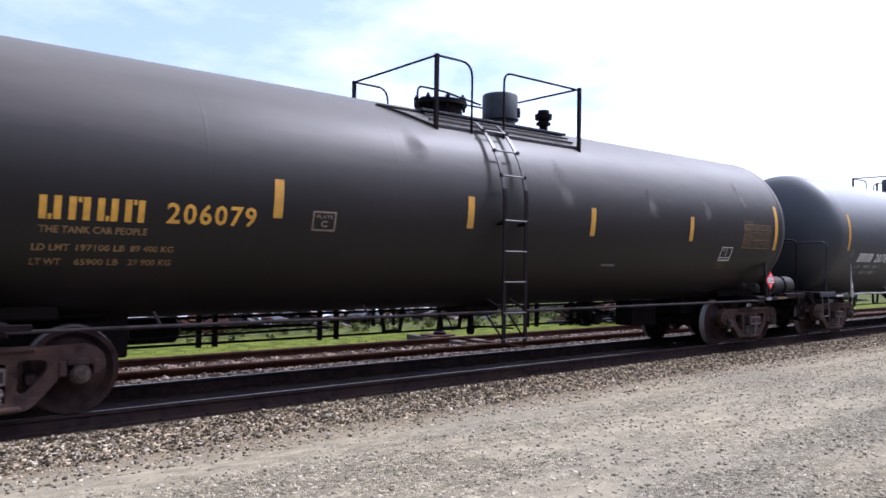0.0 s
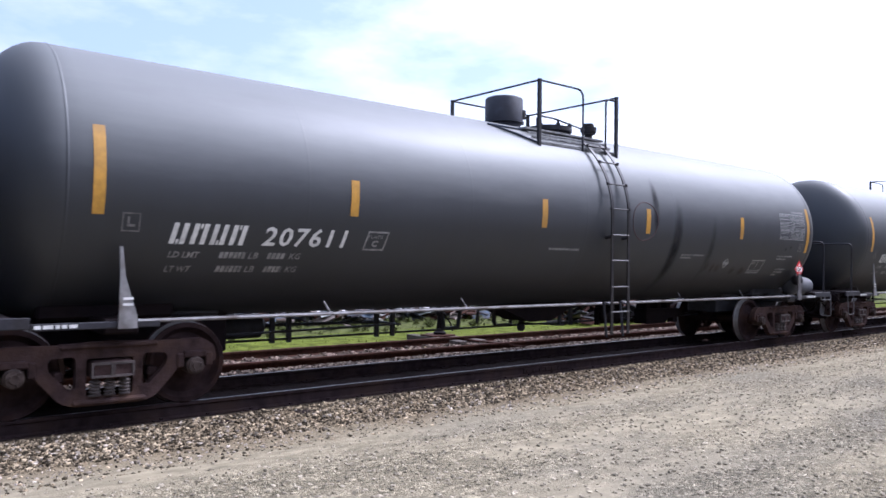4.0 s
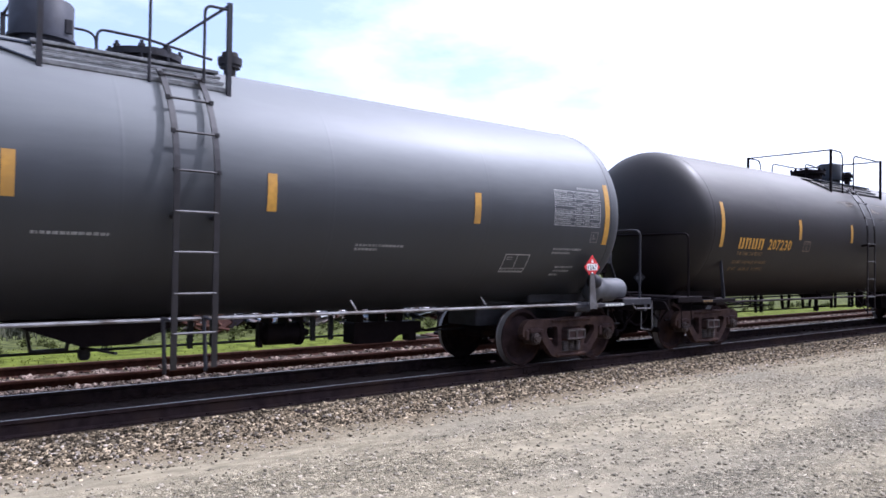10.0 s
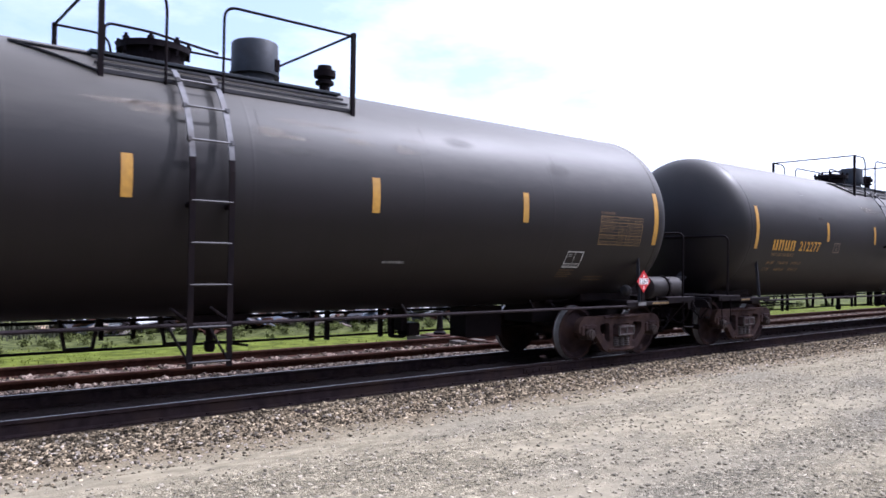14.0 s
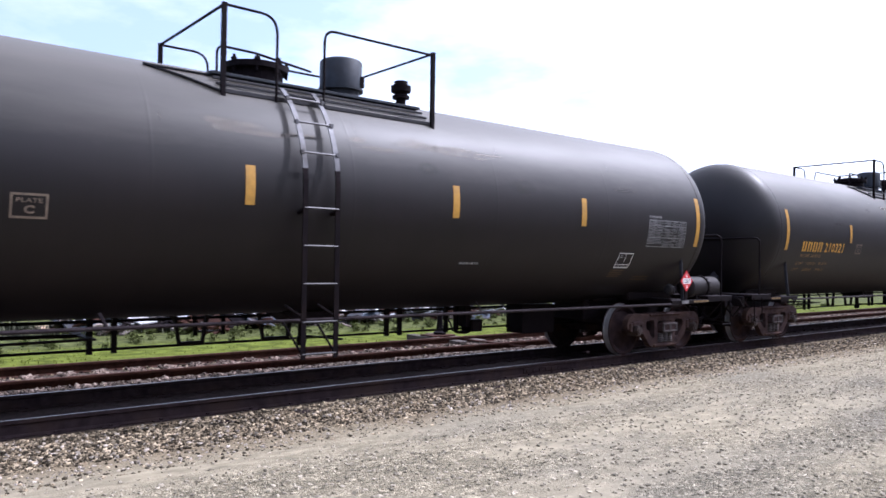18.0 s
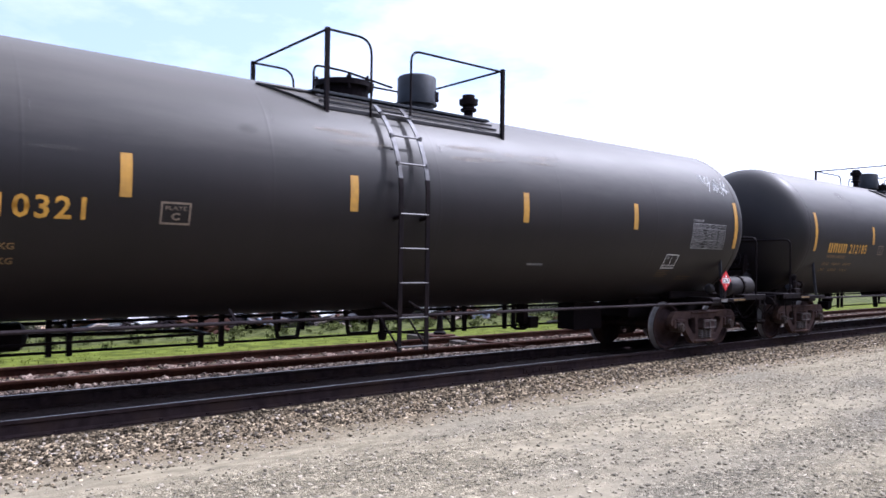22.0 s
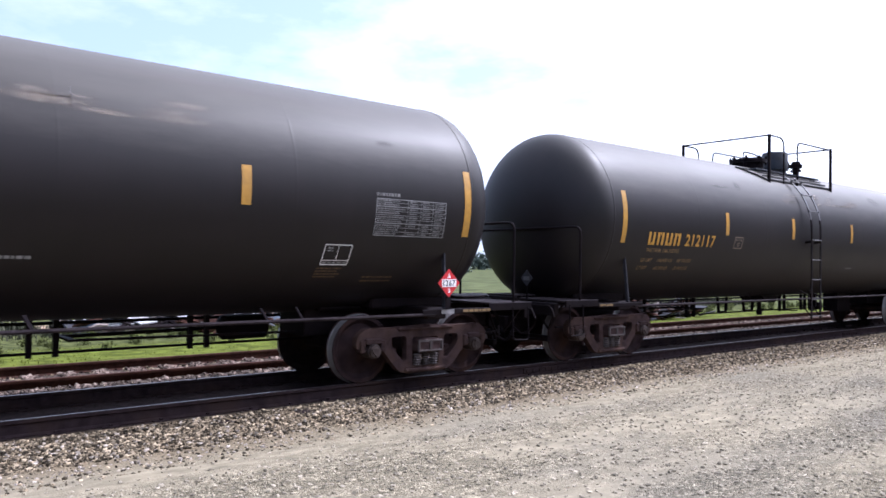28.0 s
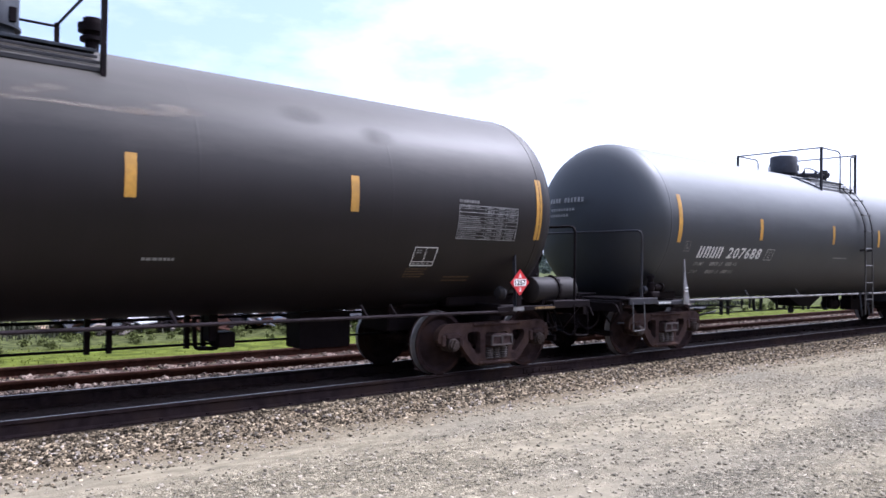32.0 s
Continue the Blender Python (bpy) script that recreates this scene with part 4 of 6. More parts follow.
def brake_gear(car, lead, grey, iron):
    """Hand brake stand with its spoked wheel."""
    def q(x):
        return x if lead else LENGTH - x + (0.20 if grey else 0.07)
    sg = -1 if lead else 1
    bm = bm_new()
    if grey:
        # gear box on a tray, braced down to the deck corner
        box(bm, 16.29, 16.57, -0.80, -0.05, 1.66, 1.845, bevel=0.012)
        st = part("brake_stand", bm, iron, car, "grey steel brake gear box on braced legs")
        bm = bm_new()
        box(bm, 16.33, 16.55, -0.72, -0.10, 1.48, 1.658, bevel=0.02)
        part("tray", bm, BLACK_IRON, st)
        for y in (-0.76, -0.09):
            bm = bm_new()
            tube(bm, [(16.57, y, 1.66), (16.88, y, 1.05)], 0.02, 6, square=(0.024, 0.012))
            part("brace", bm, iron, st)
            bm = bm_new()
            tube(bm, [(16.40, y, 1.50), (16.42, y, 1.06)], 0.02, 6, square=(0.02, 0.010))
            part("leg", bm, BLACK_IRON, st)
        bm = bm_new()
        lathe(bm, [(1.845, 0.07), (1.90, 0.075), (1.95, 0.06), (1.985, 0.05), (1.99, 0.0)], "z", 12, at=(16.49, -0.40, 0))
        part("gear_cap", bm, BLACK_IRON, st, smooth=True)
        bm = bm_new()
        lathe(bm, [(-0.50, 0.0), (-0.50, 0.09), (-0.44, 0.11), (-0.38, 0.09), (-0.38, 0.0)], "y", 16, at=(16.37, 0, 1.36))
        part("chain_sheave", bm, BLACK_IRON, st, smooth=True)
        cx, cy, cz, r, inner = 16.85, -0.20, 1.825, 0.278, 16.57
    else:
        ol = [(q(-0.14), 1.06), (q(-0.27), 1.48), (q(-0.40), 1.82), (q(-0.46), 1.90), (q(-0.60), 1.915), (q(-0.635), 1.55), (q(-0.66), 1.06)]
        plate(bm, ol, [], -0.42, -0.38)
        plate(bm, ol, [], 0.02, 0.06)
        xa, xb = sorted((q(-0.40), q(-0.60)))
        box(bm, xa, xb, -0.377, 0.017, 1.58, 1.86, bevel=0.03)
        xa, xb = sorted((q(-0.30), q(-0.62)))
        box(bm, xa, xb, -0.377, 0.017, 1.10, 1.55, bevel=0.03)
        st = part("brake_stand", bm, iron, car, "dark cast brake housing between side plates")
        bm = bm_new()
        for k in range(5):
            lathe(bm, [(-0.445, 0.0), (-0.445, 0.018), (-0.42, 0.018), (-0.42, 0.0)], "y", 6, at=(q(-0.34 - 0.055 * k), 0, 1.70 - 0.12 * abs(k - 2)))
        tagged(part("housing_bolt", bm, GREY_IRON, st), kind="stuff")
        cx, cy, cz, r, inner = q(-0.73), -0.18, 1.82, 0.225, q(-0.60)
    bm = bm_new()
    lathe(bm, [(cx - 0.016, r - 0.034), (cx - 0.016, r), (cx + 0.016, r), (cx + 0.016, r - 0.034), (cx - 0.016, r - 0.034)], "x", 28, at=(0, cy, cz))
    wheel = part("brake_wheel", bm, iron, car, "spoked hand brake wheel", smooth=True)
    for k in range(5):
        t = 2 * math.pi * k / 5 + 0.3
        bm = bm_new()
        tube(bm, [(cx, cy + 0.07 * math.cos(t), cz + 0.07 * math.sin(t)), (cx, cy + (r - 0.02) * math.cos(t), cz + (r - 0.02) * math.sin(t))], 0.016, 6)
        part("spoke", bm, iron, wheel)
    bm = bm_new()
    lathe(bm, [(cx - 0.03, 0.0), (cx - 0.03, 0.10), (cx + 0.03, 0.10), (cx + 0.03, 0.0)], "x", 14, at=(0, cy, cz))
    part("hub", bm, BLACK_IRON, wheel)
    bm = bm_new()
    xa, xb = sorted((inner, cx))
    lathe(bm, [(xa, 0.0), (xa, 0.10), (xa + 0.08, 0.09), (xa + 0.10, 0.035), (xb, 0.03), (xb, 0.0)] if sg > 0 else [(xa, 0.0), (xa, 0.03), (xb - 0.10, 0.035), (xb - 0.08, 0.09), (xb, 0.10), (xb, 0.0)], "x", 14, at=(0, cy, cz))
    part("wheel_shaft", bm, BLACK_IRON, st)


def placard(car, x, y, z, iron):
    """Red diamond with its four-digit white panel on a holder."""
    bm = bm_new()
    h = 0.193
    ol = [(x - h, z), (x, z - h), (x + h, z), (x, z + h)]
    plate(bm, ol, [], y - 0.002, y + 0.006)
    p = part("placard", bm, PLACARD_RED, car, "red diamond placard with white number panel")
    bm = bm_new()
    box(bm, x - 0.125, x + 0.125, y - 0.0055, y - 0.002, z - 0.052, z + 0.052)
    part("number_panel", bm, PLACARD_WHITE, p)
    part("placard_number", flat_lettering("1267", x - 0.108, x + 0.108, z - 0.043, z + 0.043, y - 0.008), INK, p)
    part("class_number", flat_lettering("3", x - 0.02, x + 0.02, z - 0.135, z - 0.075, y - 0.005), PLACARD_WHITE, p)
    bm = bm_new()
    bmv = [bm.verts.new((x + a, y - 0.005, z + b)) for a, b in ((-0.032, 0.072), (0.032, 0.072), (0.012, 0.10), (0.0, 0.14), (-0.014, 0.10))]
    bm.faces.new(bmv)
    part("flame_mark", bm, PLACARD_WHITE, p)
    bm = bm_new()
    box(bm, x - 0.045, x + 0.045, y + 0.008, y + 0.02, 1.0, z + 0.12, bevel=0.003)
    part("placard_holder", bm, iron, car)


def reservoir(car, grey):
    """Air reservoir lying on the deck at the trailing end."""
    bm = bm_new()
    x0, x1, r, y, z = LENGTH - 0.22, LENGTH + 0.80, 0.205, -1.02, 1.225
    x0, x1 = (15.62, 16.52) if grey else (x0 + 0.04, x1 + 0.02)
    if grey:
        prof = [(x0, 0.0), (x0 + 0.012, 0.10), (x0 + 0.03, 0.165), (x0 + 0.07, 0.195), (x0 + 0.11, r), (x1 - 0.12, r), (x1 - 0.07, 0.195), (x1 - 0.03, 0.165), (x1 - 0.01, 0.10), (x1, 0.0)]
        lathe(bm, prof, "x", 28, at=(0, y, z - 0.02))
        rv = part("air_reservoir", bm, material_pale(), car, "grey painted air reservoir", smooth=True)
        bm = bm_new()
        lathe(bm, [(-0.13, 0.0), (-0.115, 0.06), (-0.07, 0.11), (0, 0.13), (0.07, 0.11), (0.115, 0.06), (0.13, 0.0)], "x", 16, at=(15.46, -1.30, 1.36))
        part("valve_dome", bm, GREY_IRON, car, smooth=True)
        bm = bm_new()
        plate(bm, [(15.15, 0.92), (15.33, 0.92), (15.30, 1.12), (15.25, 1.50), (15.15, 1.50)], [], -1.478, -1.452)
        part("bracket_plate", bm, WORN, car)
    else:
        prof = [(x0, 0.0), (x0 + 0.015, 0.17), (x0 + 0.04, r), (x1 - 0.05, r), (x1 - 0.01, 0.17), (x1, 0.0)]
        lathe(bm, prof, "x", 28, at=(0, y, z))
        rv = part("air_reservoir", bm, RESERVOIR, car, "dark grey steel air reservoir", smooth=True)
        bm = bm_new()
        xm = x0 + 0.52
        lathe(bm, [(xm - 0.02, r), (xm - 0.02, r + 0.022), (xm + 0.02, r + 0.022), (xm + 0.02, r)], "x", 28, at=(0, y, z))
        for k in range(16):
            t = 2 * math.pi * k / 16
            box(bm, xm - 0.04, xm + 0.04, y + 0.225 * math.cos(t) - 0.011, y + 0.225 * math.cos(t) + 0.011, z + 0.225 * math.sin(t) - 0.011, z + 0.225 * math.sin(t) + 0.011)
        part("bolted_flange", bm, BLACK_IRON, rv)
        bm = bm_new()
        lathe(bm, [(-0.09, 0.0), (-0.06, 0.08), (0, 0.11), (0.06, 0.08), (0.09, 0.0)], "x", 14, at=(LENGTH - 0.95, -1.2, 1.19))
        part("valve_dome", bm, GREY_IRON, car, smooth=True)
    for xx in (x0 + 0.2, x1 - 0.25):
        bm = bm_new()
        box(bm, xx - 0.03, xx + 0.03, y - 0.15, y + 0.15, 0.99, z - 0.10)
        part("reservoir_saddle", bm, BLACK_IRON, car)


PALE = []


def material_pale():
    if not PALE:
        PALE.append(material("pale_grey_paint", (0.080, 0.082, 0.092), 0.65, vary=0.18, scale=6, second=(0.055, 0.053, 0.055), patch=2))
    return PALE[0]


def ladder(car, x, grey, iron, side, bare=True):
    """Side ladder: straight below, then following the tank up to the walkway, bare steel and painted sunlit near the
    top.
    """
    # lit upper half and shaded lower half are put into two steel tones
    upper, lower = (WORN if bare and not grey else LADDER), (LADDER if grey else BLACK_IRON)
    w = 0.43
    yl = R + (0.10 if grey else 0.118)
    top_angle = math.acos(0.62)
    for dx in (0.0, w):
        pts = [(x + dx, side * yl, 0.50), (x + dx, side * yl, 1.2), (x + dx, side * yl, 2.28)]
        for i in range(1, 13):
            t = top_angle * i / 12
            rr = yl + 0.002 - 0.03 * i / 12
            pts.append((x + dx, side * rr * math.cos(t), ZC + rr * math.sin(t)))
        bm = bm_new()
        tube(bm, pts[:5], 0.02, square=(0.009, 0.032))
        part("ladder_rail", bm, lower, car)
        bm = bm_new()
        tube(bm, pts[4:], 0.02, square=(0.009, 0.032))
        part("upper_ladder_rail", bm, upper, car)
    levels = [0.87, 1.28, 1.71, 2.13] if grey else [0.56, 0.93, 1.37, 1.81, 2.25]
    for z in levels:
        bm = bm_new()
        tube(bm, [(x - 0.01, side * yl, z), (x + w + 0.01, side * yl, z)], 0.014, 6)
        part("rung", bm, WORN if grey else LADDER, car)
    for t in ((0.06, 0.32, 0.58, 0.82) if grey else (0.27, 0.52, 0.76)):
        rr = yl - 0.004
        bm = bm_new()
        p = (side * rr * math.cos(t), ZC + rr * math.sin(t))
        tube(bm, [(x - 0.02, *p), (x + w + 0.02, *p)], 0.014, 6)
        for e in (x - 0.02, x + w + 0.02):
            box(bm, e - 0.02, e + 0.02, p[0] - 0.022, p[0] + 0.022, p[1] - 0.022, p[1] + 0.022)
        part("rung", bm, upper, car)
    for dx in (0.0, w):
        low = (((0, yl - 0.01, 2.10), (0, R - 0.03, 2.08), 0.03), ((0, yl, 0.98), (-0.08, 1.52, 1.03), 0.017), ((-0.08, 1.52, 1.04), (-0.07, 1.58, 0.46), 0.022))
        for a, b, r in low if grey else (((0, yl - 0.01, 2.22), (0, R - 0.03, 2.20), 0.03), ((0, yl - 0.01, 0.98), (-0.14, 1.45, 1.12), 0.017), ((0, yl - 0.01, 0.55), (-0.15, 1.42, 0.93), 0.014)):
            bm = bm_new()
            tube(bm, [(x + dx + a[0], side * a[1], a[2]), (x + dx + b[0], side * b[1], b[2])], r, 6)
            part("ladder_bracket", bm, iron, car)


def walkway(car, style, iron):
    """Top platform with pipe railing, manway, fittings housing and valve."""
    x0, x1, g0, g1 = {"a": (6.30, 9.36, 6.97, 7.62), "b": (6.33, 9.42, 8.09, 8.68), "g": (7.22, 9.17, 8.28, 8.88)}[style]
    yr, zt = 1.08, 4.57
    for s in (-1, 1):
        za = ZC + math.sqrt(R * R - yr * yr)
        low, bend0, bend1 = (0.06, 0.16, 0.10) if style == "g" else (0.02, 0.22, 0.16)
        for pts, bend in (([(x0, s * yr, zt), (g0, s * yr, zt), (g0, s * yr, za)], bend0), ([(g1, s * yr, za), (g1, s * yr, zt - low), (x1, s * yr, zt - low)], bend1)):
            bm = bm_new()
            tube(bm, round_path(pts, bend), 0.017, 8)
            part("guard_rail", bm, iron, car, "bent pipe guard rail")
        for x in (x0, x1):
            bm = bm_new()
            tube(bm, [(x, s * yr, za - 0.05), (x, s * yr, zt + 0.02)], 0.02, 6, square=(0.026, 0.026))
            part("rail_post", bm, iron, car)
        # walkway boards: edge bars and grating
        bm = bm_new()
        px0 = x0 - 0.03
        for i in range(9):
            xx = px0 + (x1 - px0) * (i + 0.5) / 9
            tube(bm, [(xx, s * 1.06, za + 0.03), (xx, s * 0.70, za + 0.26)], 0.012, 4, square=(0.02, 0.008))
        box(bm, px0, x1, s * 0.56 - 0.24, s * 0.56 + 0.24, za + 0.29, za + 0.325, bevel=0.004)
        ww = part("walkway", bm, GRATING if style == "g" else BLACK_TOP, car, "steel grating walkway on the tank top")
        for y, z, h in ((1.06, za + 0.02, 0.050), (0.95, za + 0.13, 0.032), (0.84, za + 0.215, 0.032)):
            bm = bm_new()
            box(bm, px0, x1, s * y - 0.012, s * y + 0.012, z, z + h, bevel=0.004)
            part("edge_bar", bm, GRATING if style == "g" else LADDER, ww, "worn steel edge bar")
        # toe strip running down from the shell's crown to the walkway's corner
        bm = bm_new()
        toe = [(x0 - 0.78, 0.72), (x0 - 0.40, 0.90), (x0, 1.06)]
        tube(bm, [(x, s * y, ZC + math.sqrt(R * R - y * y) + 0.015) for x, y in toe], 0.012, 6, square=(0.03, 0.008))
        tube(bm, [(x, s * 0.72, ZC + math.sqrt(R * R - 0.72 * 0.72) + 0.015) for x in (x0 - 0.78, x0)], 0.012, 6, square=(0.02, 0.008))
        part("toe_strip", bm, GREY_TOP if style == "g" else LADDER, car)
    for x in (x0, x1):
        bm = bm_new()
        tube(bm, [(x, -yr, zt), (x, yr, zt)], 0.017, 8)
        part("guard_rail", bm, iron, car)
    # manway with its bolted cover
    mx = {"a": 7.14, "b": 8.28, "g": 8.55}[style]
    my, drop, rise = {"a": (-0.13, -0.06, 0.03), "b": (-0.05, -0.06, 0.0), "g": (-0.05, -0.15, 0.01)}[style]
    bm = bm_new()
    lathe(bm, [(3.95, 0.0), (3.95, 0.35), (4.16, 0.35), (4.16, 0.42), (4.235, 0.42), (4.25, 0.34), (4.285, 0.20), (4.29, 0.0)], "z", 28, at=(mx, my, drop))
    mw = part("manway", bm, iron, car, "round manway with bolted cover")
    for k in range(8):
        t = 2 * math.pi * (k + 0.5) / 8
        bm = bm_new()
        cx, cy = mx + 0.395 * math.cos(t), my + 0.395 * math.sin(t)
        lathe(bm, [(4.10, 0.0), (4.10, 0.022), (4.31, 0.022), (4.31, 0.0)], "z", 6, at=(cx, cy, drop))
        lathe(bm, [(4.235, 0.0), (4.235, 0.042), (4.27, 0.042), (4.27, 0.0)], "z", 6, at=(cx, cy, drop))
        part("eye_bolt", bm, iron, mw)
    bm = bm_new()
    tube(bm, round_path([(mx - 0.62, -0.35, 3.9), (mx - 0.62, -0.35, 4.36 + drop), (mx - 0.1, -0.30, 4.37 + drop), (mx + 0.75, -0.25, 4.28 + drop)], 0.10), 0.016, 6)
    part("cover_hinge", bm, iron, mw)
    # fittings housing
    dx = {"a": 8.44, "b": 7.14, "g": 7.43}[style]
    dr = {"a": 0.30, "b": 0.30, "g": 0.325}[style]
    bm = bm_new()
    lathe(bm, [(3.90, dr - 0.04), (4.02, dr - 0.04), (4.02, dr + 0.02), (4.05, dr + 0.02), (4.05, dr), (4.43, dr), (4.45, dr - 0.015), (4.465, dr - 0.05), (4.47, 0.0)], "z", 36, at=(dx, my, rise))
    h = part("fittings_housing", bm, HOUSING_GREY if style == "g" else BLACK_TOP, car, "drum-shaped fittings housing with flat lid", smooth=True)
    bm = bm_new()
    box(bm, dx + dr * 0.55, dx + dr * 0.80, my - dr * 0.86, my - dr * 0.70, 4.10, 4.26, bevel=0.01)
    part("latch", bm, iron, h)
    # safety valve
    vx = {"a": 9.47, "b": 5.88, "g": 9.60}[style]
    vy = {"a": -0.17, "b": -0.25, "g": -0.10}[style]
    bm = bm_new()
    hh = {"a": 0.0, "b": 0.10, "g": -0.06}[style]
    lathe(bm, [(3.88, 0.075), (4.10, 0.075), (4.10, 0.13), (4.14, 0.13), (4.16, 0.095), (4.19 + hh, 0.10), (4.20 + hh, 0.15), (4.29 + hh, 0.155), (4.30 + hh, 0.105), (4.36 + hh, 0.10), (4.37 + hh, 0.0)], "z", 18, at=(vx, vy, 0))
    part("safety_valve", bm, iron, car, "stubby pressure relief valve", smooth=True)


def underbody(car, grey, iron, turned):
    """Running rails, brake rods and hangers, bottom outlet, brake cylinder and rigging below the tank."""
    zr = 1.0 if grey else 0.935
    for s in (-1, 1):
        bm = bm_new()
        tube(bm, [(1.0, s * 1.41, zr), (LENGTH - 1.0, s * 1.41, zr)], 0.021, 8)
        part("running_rail", bm, (BARE if grey else DECK) if s < 0 else iron, car, "long pipe handhold below the tank")
        for x in ((3.25, 5.45, 10.75, 12.95) if grey else (2.4, 5.0, 10.05, 12.45, 12.9)):
            bm = bm_new()
            tube(bm, [(x + 0.03, s * 1.41, zr - 0.02), (x - 0.04, s * 1.33, zr + 0.15)], 0.02, 6, square=(0.026, 0.006))
            part("rail_bracket", bm, BARE if grey else iron, car)
    before = {c.name for c in car.children}
    # brake pipe and rods with paired hangers
    bm = bm_new()
    tube(bm, [(1.9, 0.30, 0.53), (LENGTH - 1.9, 0.30, 0.53)], 0.019, 6)
    part("brake_rod", bm, iron, car)
    bm = bm_new()
    tube(bm, [(1.5, 0.95, 0.82), (LENGTH - 1.5, 0.95, 0.82)], 0.024, 6)
    part("brake_pipe", bm, iron, car)
    for x in ((3.34, 3.60, 5.1, 5.4, 9.3, 9.6, 11.1, 11.4) if grey else (3.48, 3.70, 5.28, 5.56, 9.6, 9.85, 10.8, 11.02)):
        bm = bm_new()
        box(bm, x - 0.03, x + 0.03, 0.27, 0.33, 0.48, 0.95)
        part("rod_hanger", bm, iron, car)
    # bottom outlet with skid and valve
    bm = bm_new()
    ol = smooth_loop([(MID - 0.9, 0.95), (MID - 0.1, 0.64), (MID + 0.45, 0.64), (MID + 1.2, 0.95)] if grey else [(MID - 0.45, 0.95), (MID - 0.20, 0.78), (MID + 0.2, 0.78), (MID + 0.45, 0.95)], 0.05)
    plate(bm, ol, [], -0.30, 0.30)
    part("outlet_skid", bm, BLACK_IRON, car, "steel skid round the bottom outlet")
    bm = bm_new()
    lathe(bm, [(0.46, 0.0), (0.46, 0.05), (0.50, 0.07), (0.58, 0.07), (0.60, 0.05), (0.80, 0.05)], "z", 16, at=(MID, 0, 0))
    tube(bm, [(MID, -0.05, 0.6), (MID + 0.1, -0.9, 0.62)], 0.016, 6)
    part("outlet_valve", bm, iron, car, smooth=True)
    # brake cylinder and levers
    bm = bm_new()
    lathe(bm, [(2.6, 0.0), (2.6, 0.17), (3.2, 0.17), (3.25, 0.12), (3.3, 0.0)], "x", 20, at=(0, 0.45, 0.72))
    part("brake_cylinder", bm, iron, car, smooth=True)
    # trapeze hangers
    for xa, xb in ((6.25, 6.61), (7.39, 7.82)):
        bm = bm_new()
        tube(bm, [(xa - 0.03, 0.1, 0.92), (xa + 0.03, 0.1, 0.58), (xb - 0.03, 0.1, 0.58), (xb + 0.03, 0.1, 0.92)], 0.02, 6, square=(0.03, 0.02))
        part("trapeze_hanger", bm, iron, car)
    if grey:
        bm = bm_new()
        plate(bm, smooth_loop([(11.62, 0.42), (12.30, 0.42), (12.42, 0.52), (12.85, 0.54), (12.85, 0.72), (11.62, 0.74)], 0.04), [], 0.0, 0.30)
        for x in (11.66, 12.05, 12.38):
            box(bm, x, x + 0.13, 0.02, 0.28, 0.73, 0.95)
        part("brake_valve_box", bm, BLACK_IRON, car, "dark steel brake equipment box")
        bm = bm_new()
        lathe(bm, [(10.16, 0.0), (10.18, 0.10), (10.24, 0.15), (10.70, 0.15), (10.72, 0.17), (10.78, 0.17), (10.80, 0.06), (10.90, 0.05), (10.90, 0.0)], "x", 18, at=(0, 0.1, 0.63))
        for x in (10.25, 10.50, 10.72):
            box(bm, x, x + 0.05, -0.02, 0.22, 0.70, 0.95)
        box(bm, 10.14, 10.20, 0.05, 0.15, 0.46, 0.80)
        part("brake_cylinder", bm, BLACK_IRON, car, "dark brake cylinder on brackets", smooth=True)
        bm = bm_new()
        tube(bm, round_path([(12.85, 0.1, 0.62), (13.0, 0.1, 0.56), (13.2, 0.1, 0.58), (13.5, 0.1, 0.62)], 0.06), 0.018, 6)
        box(bm, 12.62, 12.78, 0.02, 0.18, 0.42, 0.56, bevel=0.01)
        part("brake_linkage", bm, BLACK_IRON, car)
    else:
        bm = bm_new()
        plate(bm, smooth_loop([(12.25, 0.41), (13.06, 0.41), (13.06, 0.92), (12.25, 0.92)], 0.04), [], -0.05, 0.35)
        part("brake_valve_box", bm, BLACK_IRON, car, "dark steel brake equipment box")
        bm = bm_new()
        tube(bm, round_path([(10.82, 0.1, 0.90), (10.84, 0.1, 0.50), (11.10, 0.1, 0.48), (11.28, 0.1, 0.58)], 0.05), 0.03, 6)
        box(bm, 11.08, 11.32, -0.05, 0.25, 0.50, 0.70, bevel=0.02)
        box(bm, 10.98, 11.10, 0.0, 0.2, 0.58, 0.94, bevel=0.01)
        part("slack_adjuster", bm, BLACK_IRON, car, "dark brake slack adjuster")
    bm = bm_new()
    tube(bm, [(3.3, 0.45, 0.72), (5.2, 0.40, 0.70)], 0.025, 6)
    tube(bm, [(5.2, 0.75, 0.70), (5.2, -0.15, 0.70)], 0.03, 6, square=(0.04, 0.012))
    tube(bm, [(5.2, -0.1, 0.70), (1.9, -0.1, 0.66)], 0.018, 6)
    part("brake_lever", bm, iron, car)
    if turned:
        for child in [c for c in car.children if c.name not in before]:
            child.matrix_basis = pose(LENGTH, 0, 0) @ Matrix.Diagonal((-1, 1, 1, 1))
    for x in (1.9, LENGTH - 1.9):
        bm = bm_new()
        box(bm, x - 0.35, x + 0.35, -0.5, 0.5, 0.96, 1.12, bevel=0.03)
        part("tank_saddle", bm, iron, car)


